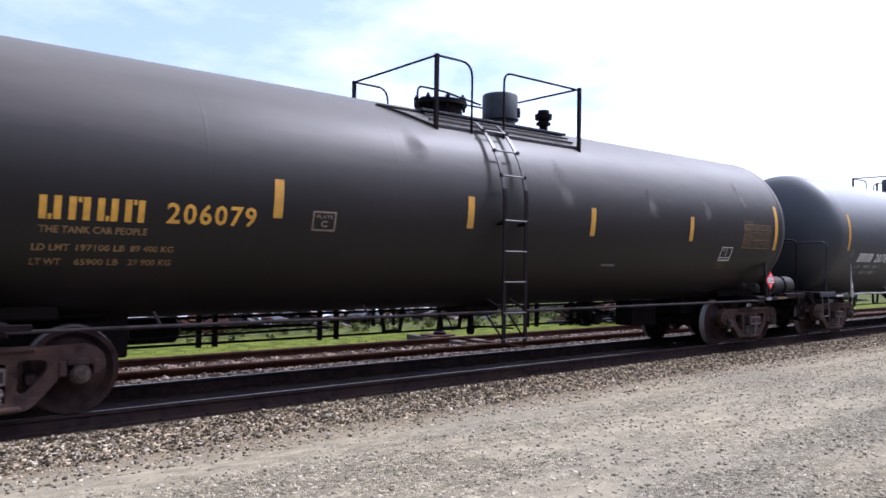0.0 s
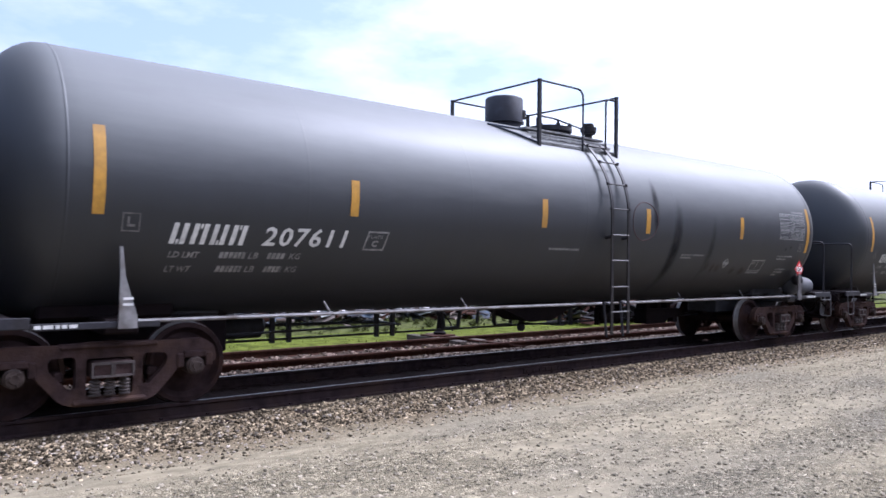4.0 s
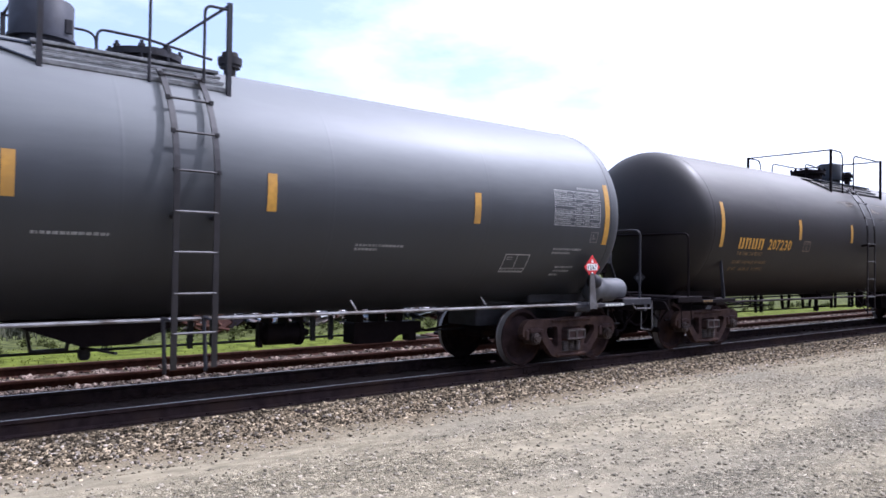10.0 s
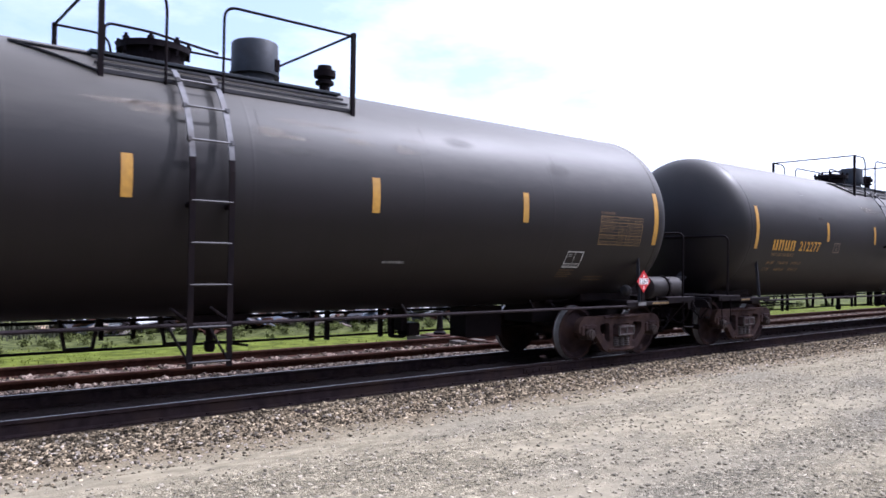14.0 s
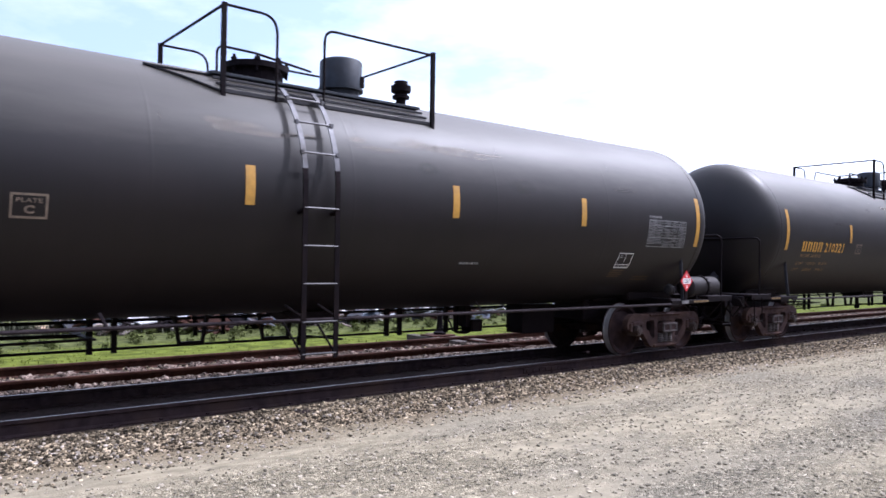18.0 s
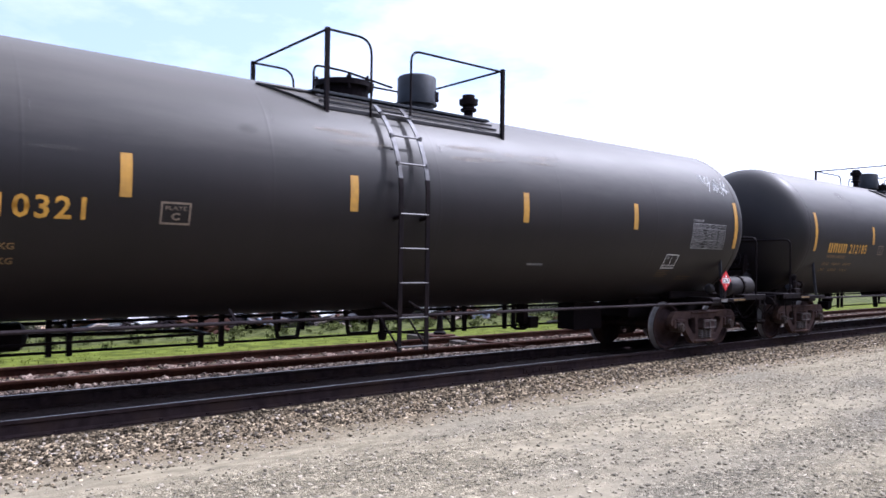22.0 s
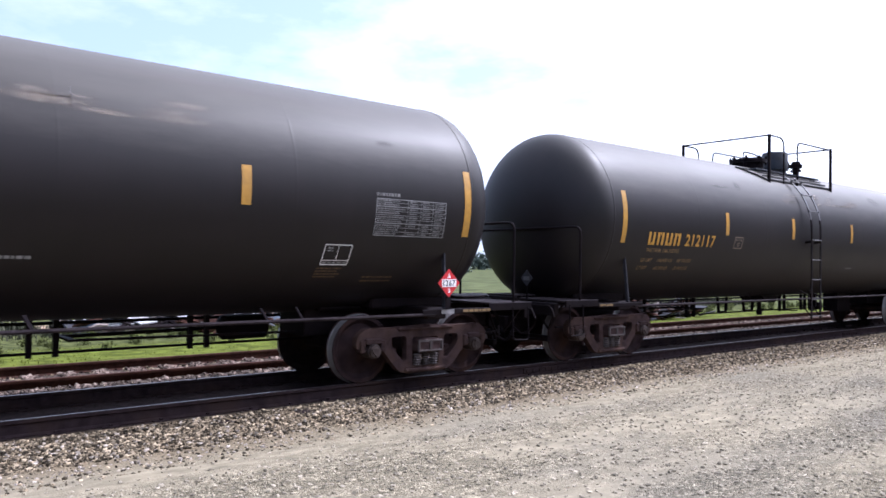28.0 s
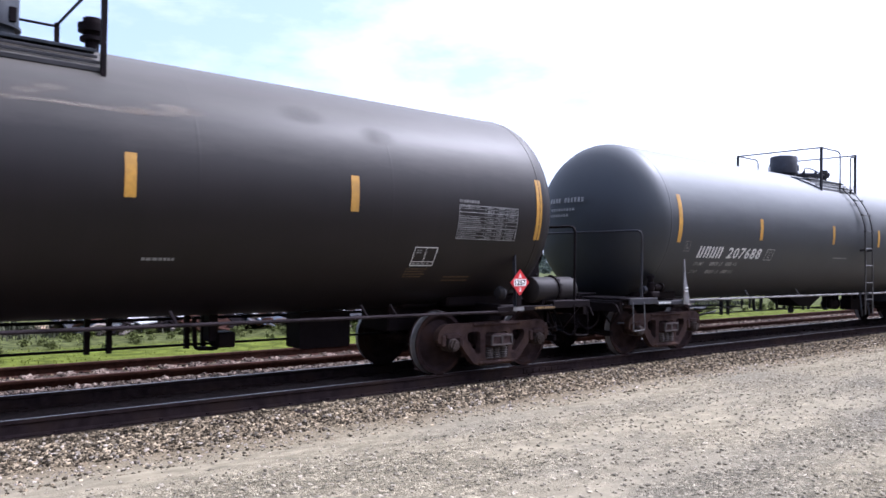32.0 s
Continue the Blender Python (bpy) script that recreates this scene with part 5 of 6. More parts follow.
def blocks(bm, x0, x1, z0, z1, slant):
    """The owner's mark as four plain stencil blocks, not letters."""
    w = (x1 - x0) / 4
    for k in range(4):
        a = x0 + w * k
        b = a + w * 0.74
        t = w * 0.25
        patch(bm, a, a + t, z0, z1, 0.004, slant)
        patch(bm, b - t, b, z0, z1, 0.004, slant)
        zm = z0 if k % 2 == 0 else z1 - 0.05
        dx = slant * (zm - z0)
        patch(bm, a + t + 0.015 + dx, b - t - 0.015 + dx, zm, zm + 0.05, 0.004, slant)


def bars(bm, x0, x1, z0, z1, rng, lo=0.02, hi=0.06, gap=0.012, slant=0.0):
    x = x0
    while x < x1:
        w = min(rng.uniform(lo, hi), x1 - x)
        patch(bm, x, x + w, z0, z1, 0.004, slant)
        x += w + gap


# stencilled load limit and light weight: pounds, kilograms
WEIGHTS = {"206079": (("197100", "89 400"), ("65900", "29 900")), "207230": (("196300", "89 050"), ("66700", "30 250")),
           "212277": (("196800", "89 250"), ("66200", "30 050")), "210321": (("197200", "89 450"), ("65800", "29 850")),
           "212185": (("196300", "89 050"), ("66700", "30 250")), "212117": (("196900", "89 300"), ("66100", "30 000"))}


def markings(car, grey, number, table_amber, seed, sign=False, graffiti=False):
    """Reflective tape and stencils on the camera's flank, and on the leading head."""
    rng = random.Random(seed)
    tape = [(0.50, 2.07, 2.95), (3.44, 2.19, 2.63), (6.83, 2.19, 2.62), (9.45, 2.19, 2.62), (12.58, 2.19, 2.62), (15.43, 1.97, 2.95)] if grey else \
           [(0.50, 2.02, 2.90), (3.70, 2.25, 2.69), (6.38, 2.25, 2.69), (9.38, 2.25, 2.69), (12.05, 2.25, 2.69), (15.30, 2.00, 2.90)]
    if number == "206079":
        tape = [(0.50, 2.02, 2.90), (3.60, 2.12, 2.56), (6.52, 2.12, 2.56), (9.15, 2.10, 2.55), (11.98, 2.10, 2.55), (15.16, 2.00, 2.92)]
    if number == "212277":
        tape[0] = (0.44, 2.02, 2.90)
    if number == "212117":
        tape = [(0.50, 2.02, 2.90), (3.74, 2.25, 2.69), (6.46, 2.25, 2.70), (9.45, 2.25, 2.70), (12.10, 2.25, 2.69), (15.36, 2.00, 2.90)]
    for x, a, b in tape:
        bm = bm_new()
        patch(bm, x, x + 0.115, a, b)
        part("reflective_strip", bm, YELLOW, car, "yellow reflective strip")
        bm = bm_new()
        patch(bm, x, x + 0.115, a, b, side=1)
        part("reflective_strip", bm, YELLOW, car)
    paint, dull = (WHITE, DULL_WHITE) if grey else (AMBER, DULL_AMBER)
    sl = 0.18 if grey else 0.0
    z0, z1 = (1.80, 2.02) if grey else (2.003, 2.225)
    off = {"210321": 0.11, "212117": 0.08, "212185": 0.08}.get(number, 0.03)
    m0, m1 = (1.28, 2.16) if grey else (1.19 + off, 2.22 + off)
    n0, n1 = (2.33, 3.41 if number.endswith("11") else 3.62) if grey else (2.41, 3.40)
    bm = bm_new()
    blocks(bm, m0, m1, z0, z1, sl)
    tagged(part("owner_mark", bm, paint, car, "four plain stencil blocks"), kind="stuff")
    part("car_number", lettering(number, n0, n1, z0, z1, slant=sl, bold=0.012, spread=1.16), paint, car, "stencilled car number")
    if not grey:
        part("slogan", lettering("THE TANK CAR PEOPLE", 1.20 + off, 2.20 + off, 1.875, 1.945, bold=0.014), dull, car)
    za, zb, xa = (1.655, 1.50, 1.30) if grey else (1.705, 1.565, 1.16 + off)

    def line(bm):
        tagged(part("weight_line", bm, dull, car), kind="stuff")

    for row, (z, head) in enumerate(((za, "LD LMT"), (zb, "LT WT"))):
        part("weight_head", lettering(head, xa, xa + (0.33 if head == "LD LMT" else 0.27), z, z + 0.065, slant=sl, bold=0.012), dull, car)
        xb, xc = (1.55 + off, 2.06 + off) if number in ("206079", "207230") else (1.65 + off, 2.27 + off)
        if number in WEIGHTS:
            pounds, kilos = WEIGHTS[number][row]
            line(lettering(pounds + " LB", xb, xb + 0.46 - (0.04 if row else 0.0), z, z + 0.065, bold=0.012))
            line(lettering(kilos + " KG", xc, xc + 0.44, z, z + 0.065, bold=0.012))
            continue
        bm = bm_new()
        bars(bm, xa + 0.56, xa + 0.86, z, z + 0.07, rng, 0.035, 0.05, slant=sl)
        part("weight_unit", lettering("LB", xa + 0.91, xa + 1.02, z, z + 0.07, slant=sl), dull, car)
        if number == "207669":
            line(lettering(("90 000 KG", "29 300 KG")[row], xa + 1.10, xa + 1.56, z, z + 0.07, slant=sl, bold=0.012))
        else:
            bars(bm, xa + 1.14, xa + 1.36, z, z + 0.07, rng, 0.035, 0.05, slant=sl)
            part("weight_unit", lettering("KG", xa + 1.42, xa + 1.56, z, z + 0.07, slant=sl), dull, car)
        tagged(part("weight_bar", bm, dull, car), kind="stuff")
    # plate box
    plate_paint = DULL_WHITE if grey else PLATE_AMBER
    bx, bz0, bz1 = (3.70 if number.endswith("11") else 3.82, 1.78, 2.02) if grey else (3.97 if number == "207230" else 4.11, 1.995, 2.230)
    bm = bm_new()
    frame_patch(bm, bx, bx + 0.32, bz0, bz1, 0.022, sl)
    part("plate_frame", bm, plate_paint, car)
    part("plate_letter", lettering("C", bx + 0.115, bx + 0.205, bz0 + 0.045, bz0 + 0.125, slant=sl, bold=0.04), plate_paint, car)
    part("plate_word", lettering("PLATE", bx + 0.05, bx + 0.27, bz0 + 0.15, bz0 + 0.19, slant=sl), plate_paint, car)
    # data table
    tx0, tx1, tz0, tz1 = (13.84, 14.97, 1.97, 2.44)
    if grey:
        tz0, tz1, tx0, tx1 = 2.24, 2.79, 14.22, 15.31
    if number == "206079":
        tz0, tz1, tx0, tx1 = 2.02, 2.50, 13.90, 14.98
    ink, faint = (DULL_AMBER, FAINT_AMBER) if table_amber else ((MID_WHITE, DULL_WHITE) if grey else (DULL_WHITE, FAINT_WHITE))
    bm = bm_new()
    frame_patch(bm, tx0, tx1, tz0, tz1, 0.009)
    table = part("data_table", bm, ink, car, "stencilled test table with ruled lines")
    rows = 9
    step = (tz1 - tz0) / rows
    for i in range(1, rows):
        bm = bm_new()
        patch(bm, tx0, tx1, tz0 + step * i, tz0 + step * i + (0.010 if i in (3, 7) else 0.0055))
        part("table_rule", bm, ink, table)
    for k in (0.43, 0.62, 0.80):
        x = tx0 + (tx1 - tx0) * k
        bm = bm_new()
        patch(bm, x, x + 0.006, tz0, tz1)
        part("table_rule", bm, ink, table)
    bm = bm_new()
    for i in range(rows):
        z = tz0 + step * (i + 0.36)
        for a, b in ((0.02, 0.40), (0.46, 0.59), (0.65, 0.77), (0.83, 0.97)):
            if rng.random() < 0.9:
                bars(bm, tx0 + (tx1 - tx0) * a, tx0 + (tx1 - tx0) * (b - rng.uniform(0, 0.12 if a < 0.1 else 0.03)), z, z + step * 0.40, rng, 0.012, 0.05, 0.010)
    tagged(part("table_entry", bm, faint, table), kind="stuff")
    bm = bm_new()
    bars(bm, tx0 + (0.55 if grey else 0.0), tx0 + (1.08 if grey else 0.36), tz1 + 0.03, tz1 + 0.070, rng, 0.02, 0.05, 0.012)
    tagged(part("table_heading", bm, faint, table), kind="stuff")
    # slanted stencil box
    sx, sz0, sz1, sw = (13.34, 1.51, 1.78, 0.51) if grey else (13.19, 1.59, 1.845, 0.39)
    if number == "206079":
        sz0, sz1 = 1.755, 2.02
    bm = bm_new()
    frame_patch(bm, sx, sx + sw, sz0, sz1, 0.013)
    patch(bm, sx + sw * 0.50, sx + sw * 0.50 + 0.009, sz0 + 0.062, sz1 - 0.012)
    patch(bm, sx + 0.012, sx + sw - 0.012, sz0 + 0.054, sz0 + 0.063)
    stencil = part("slanted_stencil", bm, MID_WHITE if grey else WHITE, car, "slanted white stencil frame")
    bm = bm_new()
    for z in (sz1 - 0.055, sz1 - 0.085):
        bars(bm, sx + 0.05, sx + sw * 0.32, z, z + 0.018, rng, 0.02, 0.05)
    bars(bm, sx + 0.03, sx + sw - 0.04, sz0 + 0.022, sz0 + 0.040, rng, 0.03, 0.06, 0.03)
    tagged(part("stencil_entry", bm, DULL_WHITE, stencil), kind="stuff")
    if not grey:
        bm = bm_new()
        for k in range(4):
            bars(bm, sx - 0.03, sx + 0.33 - 0.05 * (k % 2), sz0 - 0.05 - 0.035 * k, sz0 - 0.032 - 0.035 * k, rng, 0.02, 0.06, 0.012)
        for k in range(2):
            bars(bm, 13.88, 14.36, 1.43 - 0.05 * k, 1.45 - 0.05 * k, rng, 0.02, 0.06, 0.012)
        tagged(part("faded_stencil", bm, FAINT_AMBER, car), kind="stuff")
    else:
        for mx0, mz0, mz1 in ((0.79, 1.91, 2.10), (15.12, 1.995, 2.165)):
            bm = bm_new()
            frame_patch(bm, mx0, mx0 + 0.18, mz0, mz1, 0.014)
            patch(bm, mx0 + 0.05, mx0 + 0.13, mz0 + 0.05, mz0 + 0.075)
            patch(bm, mx0 + 0.05, mx0 + 0.075, mz0 + 0.08, mz1 - 0.04)
            part("inspection_mark", bm, FAINT_WHITE, car, "small worn square stencil")
    # small stencil lines along the flank
    bm = bm_new()
    for (x, z, w) in ((7.1, 1.86, 0.7) if grey else (9.7, 1.62, 0.35),):
        bars(bm, x, x + w, z, z + 0.03, rng)
    if grey:
        for x, z, w in ((10.7, 1.83, 0.75), (10.7, 1.78, 0.35), (14.31, 1.86, 0.66), (14.31, 1.80, 0.42), (14.52, 1.58, 0.42), (14.52, 1.52, 0.36), (14.48, 1.46, 0.2)):
            bars(bm, x, x + w, z, z + 0.03, rng)
    tagged(part("small_stencil", bm, DULL_WHITE, car), kind="stuff")
    # head stencil
    bm = bm_new()

    def head_patch(y0, y1, za_, zb_):
        vs = []
        for y, z in ((y0, za_), (y1, za_), (y1, zb_), (y0, zb_)):
            rr = min(1.0, ((y * y + (z - ZC) ** 2) ** 0.5) / R)
            vs.append(bm.verts.new((0.25 - 0.79 * math.sqrt(1 - rr * rr) - 0.007, y, z)))
        bm.faces.new(vs)
    hd = DULL_AMBER if not grey else DULL_WHITE
    y = 0.75
    for k in range(11):
        if k != 4:
            head_patch(y, y - 0.055, 2.82, 2.91)
        y -= 0.085
    for z, n in ((2.66, 9), (2.55, 7)):
        y = 0.70
        for k in range(n):
            head_patch(y, y - 0.05, z, z + 0.05)
            y -= 0.075
    tagged(part("head_stencil", bm, hd, car), kind="stuff")
    if sign:
        bm = bm_new()
        patch(bm, 7.24, 8.16, 1.78, 2.03, 0.005, 0.35)
        sg = part("warning_sign", bm, material("pale_yellow_sign", (0.40, 0.36, 0.16), 0.5, vary=0.15, scale=8), car, "pale yellow slanted sign with dark bars")
        bm = bm_new()
        bars(bm, 7.34, 8.1, 1.80, 1.88, rng, 0.05, 0.08, 0.02, 0.35)
        bars(bm, 7.40, 8.1, 1.92, 1.95, rng, 0.04, 0.12, 0.02, 0.35)
        bars(bm, 7.42, 8.1, 1.975, 2.005, rng, 0.04, 0.12, 0.02, 0.35)
        for v in bm.verts:
            v.co.y -= 0.004
        tagged(part("sign_bars", bm, INK, sg), kind="stuff")
    if graffiti:
        bm = bm_new()
        def stroke(pts, w=0.013, closed=False):
            p3 = []
            n = len(pts)
            m = 28
            for i in range(m + (0 if closed else 1)):
                t = i / m * (n if closed else n - 1)
                k = int(t)
                f = t - k
                idx = [(k + d) % n if closed else min(max(k + d, 0), n - 1) for d in (-1, 0, 1, 2)]
                a, b, c, d = (Vector((*pts[j], 0)) for j in idx)
                p3.append(0.5 * ((2 * b) + (c - a) * f + (2 * a - 5 * b + 4 * c - d) * f * f + (3 * b - a - 3 * c + d) * f ** 3))
            if closed:
                p3.append(p3[0])
            tube(bm, [on_tank(4.26 + (p.x - 4.0) * 0.72, p.y - 0.11, 0.0) for p in p3], w * 0.8, 5)
        stroke([(4.42, 1.86), (4.33, 1.99), (4.40, 2.12), (4.60, 2.15), (4.78, 2.08), (4.82, 1.92), (4.72, 1.78), (4.52, 1.76)], closed=True)
        stroke([(4.78, 2.08), (4.88, 2.18), (5.05, 2.18), (5.16, 2.08), (5.15, 2.02)])
        stroke([(5.13, 2.03), (5.26, 2.10), (5.42, 2.05), (5.48, 1.92), (5.40, 1.80), (5.22, 1.77), (5.10, 1.82)])
        stroke([(5.13, 2.03), (5.02, 1.97), (5.06, 1.90), (5.16, 1.86), (5.08, 1.80), (5.02, 1.86)])
        stroke([(4.60, 2.03), (4.57, 1.95), (4.60, 1.87)], 0.013)
        stroke([(4.66, 2.04), (4.64, 1.95), (4.67, 1.87)], 0.013)
        stroke([(4.40, 1.86), (4.34, 1.80), (4.30, 1.80), (4.34, 1.75), (4.10, 1.64), (4.02, 1.60), (4.0, 1.63), (4.12, 1.72), (4.30, 1.74)])
        stroke([(5.10, 1.82), (5.08, 1.70), (4.98, 1.58)], 0.007)
        part("graffiti", bm, material("thin_white_spray", (0.30, 0.29, 0.30), 0.7, vary=0.3, scale=9), car, "white bubble-shaped graffiti outline")


def valve_cluster(car):
    """Air brake control valve on a bracket by the leading deck."""
    bm = bm_new()
    box(bm, 0.04, 0.28, -1.30, -1.10, 1.06, 1.17, bevel=0.02)
    lathe(bm, [(1.17, 0.0), (1.17, 0.06), (1.22, 0.075), (1.32, 0.07), (1.34, 0.045), (1.40, 0.045), (1.40, 0.075), (1.45, 0.07), (1.47, 0.03), (1.49, 0.0)], "z", 14, at=(0.10, -1.22, 0))
    lathe(bm, [(0.18, 0.0), (0.18, 0.06), (0.30, 0.075), (0.33, 0.05), (0.38, 0.05), (0.38, 0.085), (0.41, 0.085), (0.42, 0.0)], "x", 14, at=(0, -1.22, 1.24))
    v = part("brake_control_valve", bm, BLACK_IRON, car, "cast dark air brake control valve", smooth=True)
    bm = bm_new()
    lathe(bm, [(-0.07, 0.0), (-0.06, 0.06), (0.0, 0.075), (0.03, 0.0)], "x", 14, at=(-0.06, -1.20, 1.20))
    part("dust_cap", bm, GREY_IRON, v, smooth=True)
    for k in range(6):
        t = 2 * math.pi * k / 6
        bm = bm_new()
        lathe(bm, [(0.40, 0.0), (0.40, 0.011), (0.432, 0.011), (0.432, 0.0)], "x", 6, at=(0, -1.22 + 0.066 * math.cos(t), 1.24 + 0.066 * math.sin(t)))
        part("cap_bolt", bm, GREY_IRON, v)
    bm = bm_new()
    tube(bm, round_path([(0.16, -1.2, 1.08), (0.45, -1.15, 1.10), (0.50, -1.0, 1.0), (0.5, -0.6, 0.96)], 0.06), 0.014, 6)
    part("air_pipe", bm, BLACK_IRON, v)


SCUFF_MATS = {}


def scuff_material(name, colour, strength):
    """Soft-edged chalky wear or painted glint that fades out to the paint below."""
    if name in SCUFF_MATS:
        return SCUFF_MATS[name]
    m = material(name, colour, 0.75, vary=0.2, scale=8, spec=0.2)
    nt = m.node_tree
    lk = nt.links.new
    co = nt.nodes.new("ShaderNodeTexCoord")
    mp = nt.nodes.new("ShaderNodeMapping")
    mp.inputs["Location"].default_value = (-0.5, 0.0, -0.5)
    mp.inputs["Scale"].default_value = (1, 0, 1)
    ln = nt.nodes.new("ShaderNodeVectorMath")
    ln.operation = "LENGTH"
    fall = nt.nodes.new("ShaderNodeMapRange")
    fall.interpolation_type = "SMOOTHSTEP"
    fall.inputs["From Min"].default_value, fall.inputs["From Max"].default_value = 0.5, 0.12
    no = nt.nodes.new("ShaderNodeTexNoise")
    no.inputs["Scale"].default_value, no.inputs["Detail"].default_value = 4.0, 6.0
    mul = nt.nodes.new("ShaderNodeMath")
    mul.operation = "MULTIPLY"
    st = nt.nodes.new("ShaderNodeMath")
    st.operation, st.inputs[1].default_value = "MULTIPLY", strength
    lk(co.outputs["Generated"], mp.inputs["Vector"])
    lk(mp.outputs["Vector"], ln.inputs[0])
    lk(ln.outputs["Value"], fall.inputs["Value"])
    lk(co.outputs["Object"], no.inputs["Vector"])
    lk(fall.outputs["Result"], mul.inputs[0])
    lk(no.outputs["Fac"], mul.inputs[1])
    lk(mul.outputs[0], st.inputs[0])
    lk(st.outputs[0], nt.nodes["Principled BSDF"].inputs["Alpha"])
    SCUFF_MATS[name] = m
    return m


def scuff(car, x0, x1, z0, z1, mat, slant=0.0, name="scuff"):
    bm = bm_new()
    patch(bm, x0, x1, z0, z1, 0.003, slant)
    part(name, bm, mat, car)


def wear(car, number, ladder_x):
    """Scuffs, stains and old tags that set the cars apart, and painted sun glints."""
    pale = scuff_material("chalky_scuff_and_glint", (0.16, 0.15, 0.145), 0.6)
    dark = scuff_material("oily_stain", (0.008, 0.008, 0.011), 1.1)
    if number == "206079":
        for x, z, w, h, sl in ((8.46, 2.98, 0.22, 0.26, 0.0), (8.60, 2.58, 0.30, 0.50, -0.5), (10.80, 2.48, 0.30, 0.46, -0.3), (12.55, 2.56, 0.24, 0.36, -0.2), (13.92, 2.88, 0.30, 0.42, -0.3), (5.6, 3.05, 0.5, 0.35, 0.0)):
            for j in range(4):
                o = 0.07 * j - 0.1
                scuff(car, x + o, x + o + w * 0.55, z - 0.12 + 0.05 * (j % 2), z + h + 0.10 - 0.06 * j, pale, sl - 0.12 * (j - 1.5))
    if number == "207611":
        scuff(car, 10.24, 10.62, 0.98, 2.95, dark, 0.0, "stain")
        scuff(car, 9.62, 9.86, 2.10, 3.25, dark, 0.0, "stain")
        scuff(car, 11.5, 11.75, 1.2, 2.7, scuff_material("faint_stain", (0.012, 0.012, 0.015), 0.6), 0.0, "stain")
        bm = bm_new()
        pts = [on_tank(9.42 + 0.36 * math.cos(t), 2.40 + 0.33 * math.sin(t), 0.0) for t in [2 * math.pi * k / 28 for k in range(29)]]
        tube(bm, pts, 0.008, 5)
        part("faded_ring", bm, material("faded_red_paint", (0.065, 0.034, 0.036), 0.8, vary=0.4, scale=9), car, "faded red painted ring")
        bm = bm_new()
        ring = [on_tank(12.355 + 0.10 * a, 1.703 + 0.092 * b, 0.0) for a, b in ((-1, 0), (0, 1), (1, 0), (0, -1), (-1, 0))]
        for a, b in zip(ring, ring[1:]):
            tube(bm, [a, b], 0.009, 4)
        bars(bm, 12.30, 12.42, 1.68, 1.725, random.Random(3), 0.02, 0.03)
        part("diamond_mark", bm, MID_WHITE, car, "small white diamond stencil")
        red = scuff_material("faded_red_spray", (0.085, 0.026, 0.020), 0.55)
        for x, z, w, h in ((11.62, 1.50, 0.16, 0.26), (11.86, 1.48, 0.12, 0.26), (12.02, 1.50, 0.20, 0.22), (12.60, 1.46, 0.22, 0.20), (12.95, 1.44, 0.26, 0.24), (14.5, 1.98, 0.12, 0.10), (14.72, 2.02, 0.10, 0.10)):
            scuff(car, x, x + w, z, z + h, red, 0.2, "red_spray")
    if number == "210321":
        g = random.Random(5)
        for k in range(14):
            x, z = 14.50 + 0.062 * k + g.uniform(-0.03, 0.03), 3.24 + g.uniform(-0.10, 0.10)
            bm = bm_new()
            pts = []
            for j in range(9):
                t = j / 8
                pts.append(on_tank(x + 0.065 * math.sin(6.5 * t + 1.7 * k), z + 0.20 * (t - 0.5) + 0.05 * math.cos(8 * t + k), 0.0))
            tube(bm, pts, 0.0062, 4)
            part("graffiti_stroke", bm, WHITE, car)
    if number in ("207230", "212277", "210321", "212185", "212117"):
        # warm chalky patches paint the broken sun glint on both sides of the ladder
        glint_paint = scuff_material("bronze_glint_patch", (0.30, 0.25, 0.205), 0.42)
        g = random.Random(int(number) + 1)
        for k in range(16):
            x, z = g.choice((ladder_x - 0.75, ladder_x + 1.0, ladder_x + 1.6, ladder_x + 2.3)) + g.uniform(-0.5, 0.5), g.uniform(3.02, 3.24)
            scuff(car, x, x + g.uniform(0.4, 1.2), z, z + g.uniform(0.05, 0.13), glint_paint, g.uniform(-0.1, 0.1), "rubbed_patch")
        g = random.Random(int(number))
        # short pale strokes paint the sun's highlights on the weld seams
        for k in range(5):
            x, z = g.choice((2.88, 5.45, 7.9, 10.33, 12.9)) + g.uniform(-0.02, 0.02), g.uniform(2.95, 3.25)
            scuff(car, x, x + 0.035, z, z + g.uniform(0.15, 0.32), pale, 0.0, "scrape")
        for k in range(4):
            x, z = g.uniform(1.5, 14), g.uniform(2.6, 3.3)
            scuff(car, x, x + g.uniform(0.2, 0.9), z, z + g.uniform(0.05, 0.3), scuff_material("faint_scuff", (0.10, 0.095, 0.09), 0.55))


def tank_car(number, grey, style, ladder_x, table_amber, seed, brake_lead=False, with_reservoir=True, sign=False, graffiti=False, label=""):
    car = new("tank_car")
    tagged(car, label, "tank car", group="tank cars of the train")
    iron = GREY_IRON if grey else BLACK_IRON
    t = new("tank", TANKS[grey])
    t.parent = car
    truck(car, -0.05)
    truck(car, LENGTH - AXLES + (0.165 if grey else 0.015))
    for lead in (True, False):
        end_gear(car, lead, grey, iron, DECK)
    brake_gear(car, brake_lead, grey, iron)
    if with_reservoir:
        reservoir(car, grey)
    if number in ("212185", "207688"):
        valve_cluster(car)
    placard(car, 15.20 if grey else 15.10, -1.47, 1.60 if grey else 1.36, iron)
    for s in (-1, 1):
        ladder(car, ladder_x, grey, iron, s, number != "206079")
    walkway(car, style, iron)
    underbody(car, grey, iron, brake_lead)
    markings(car, grey, number, table_amber, seed, sign, graffiti)
    wear(car, number, ladder_x)
    return car


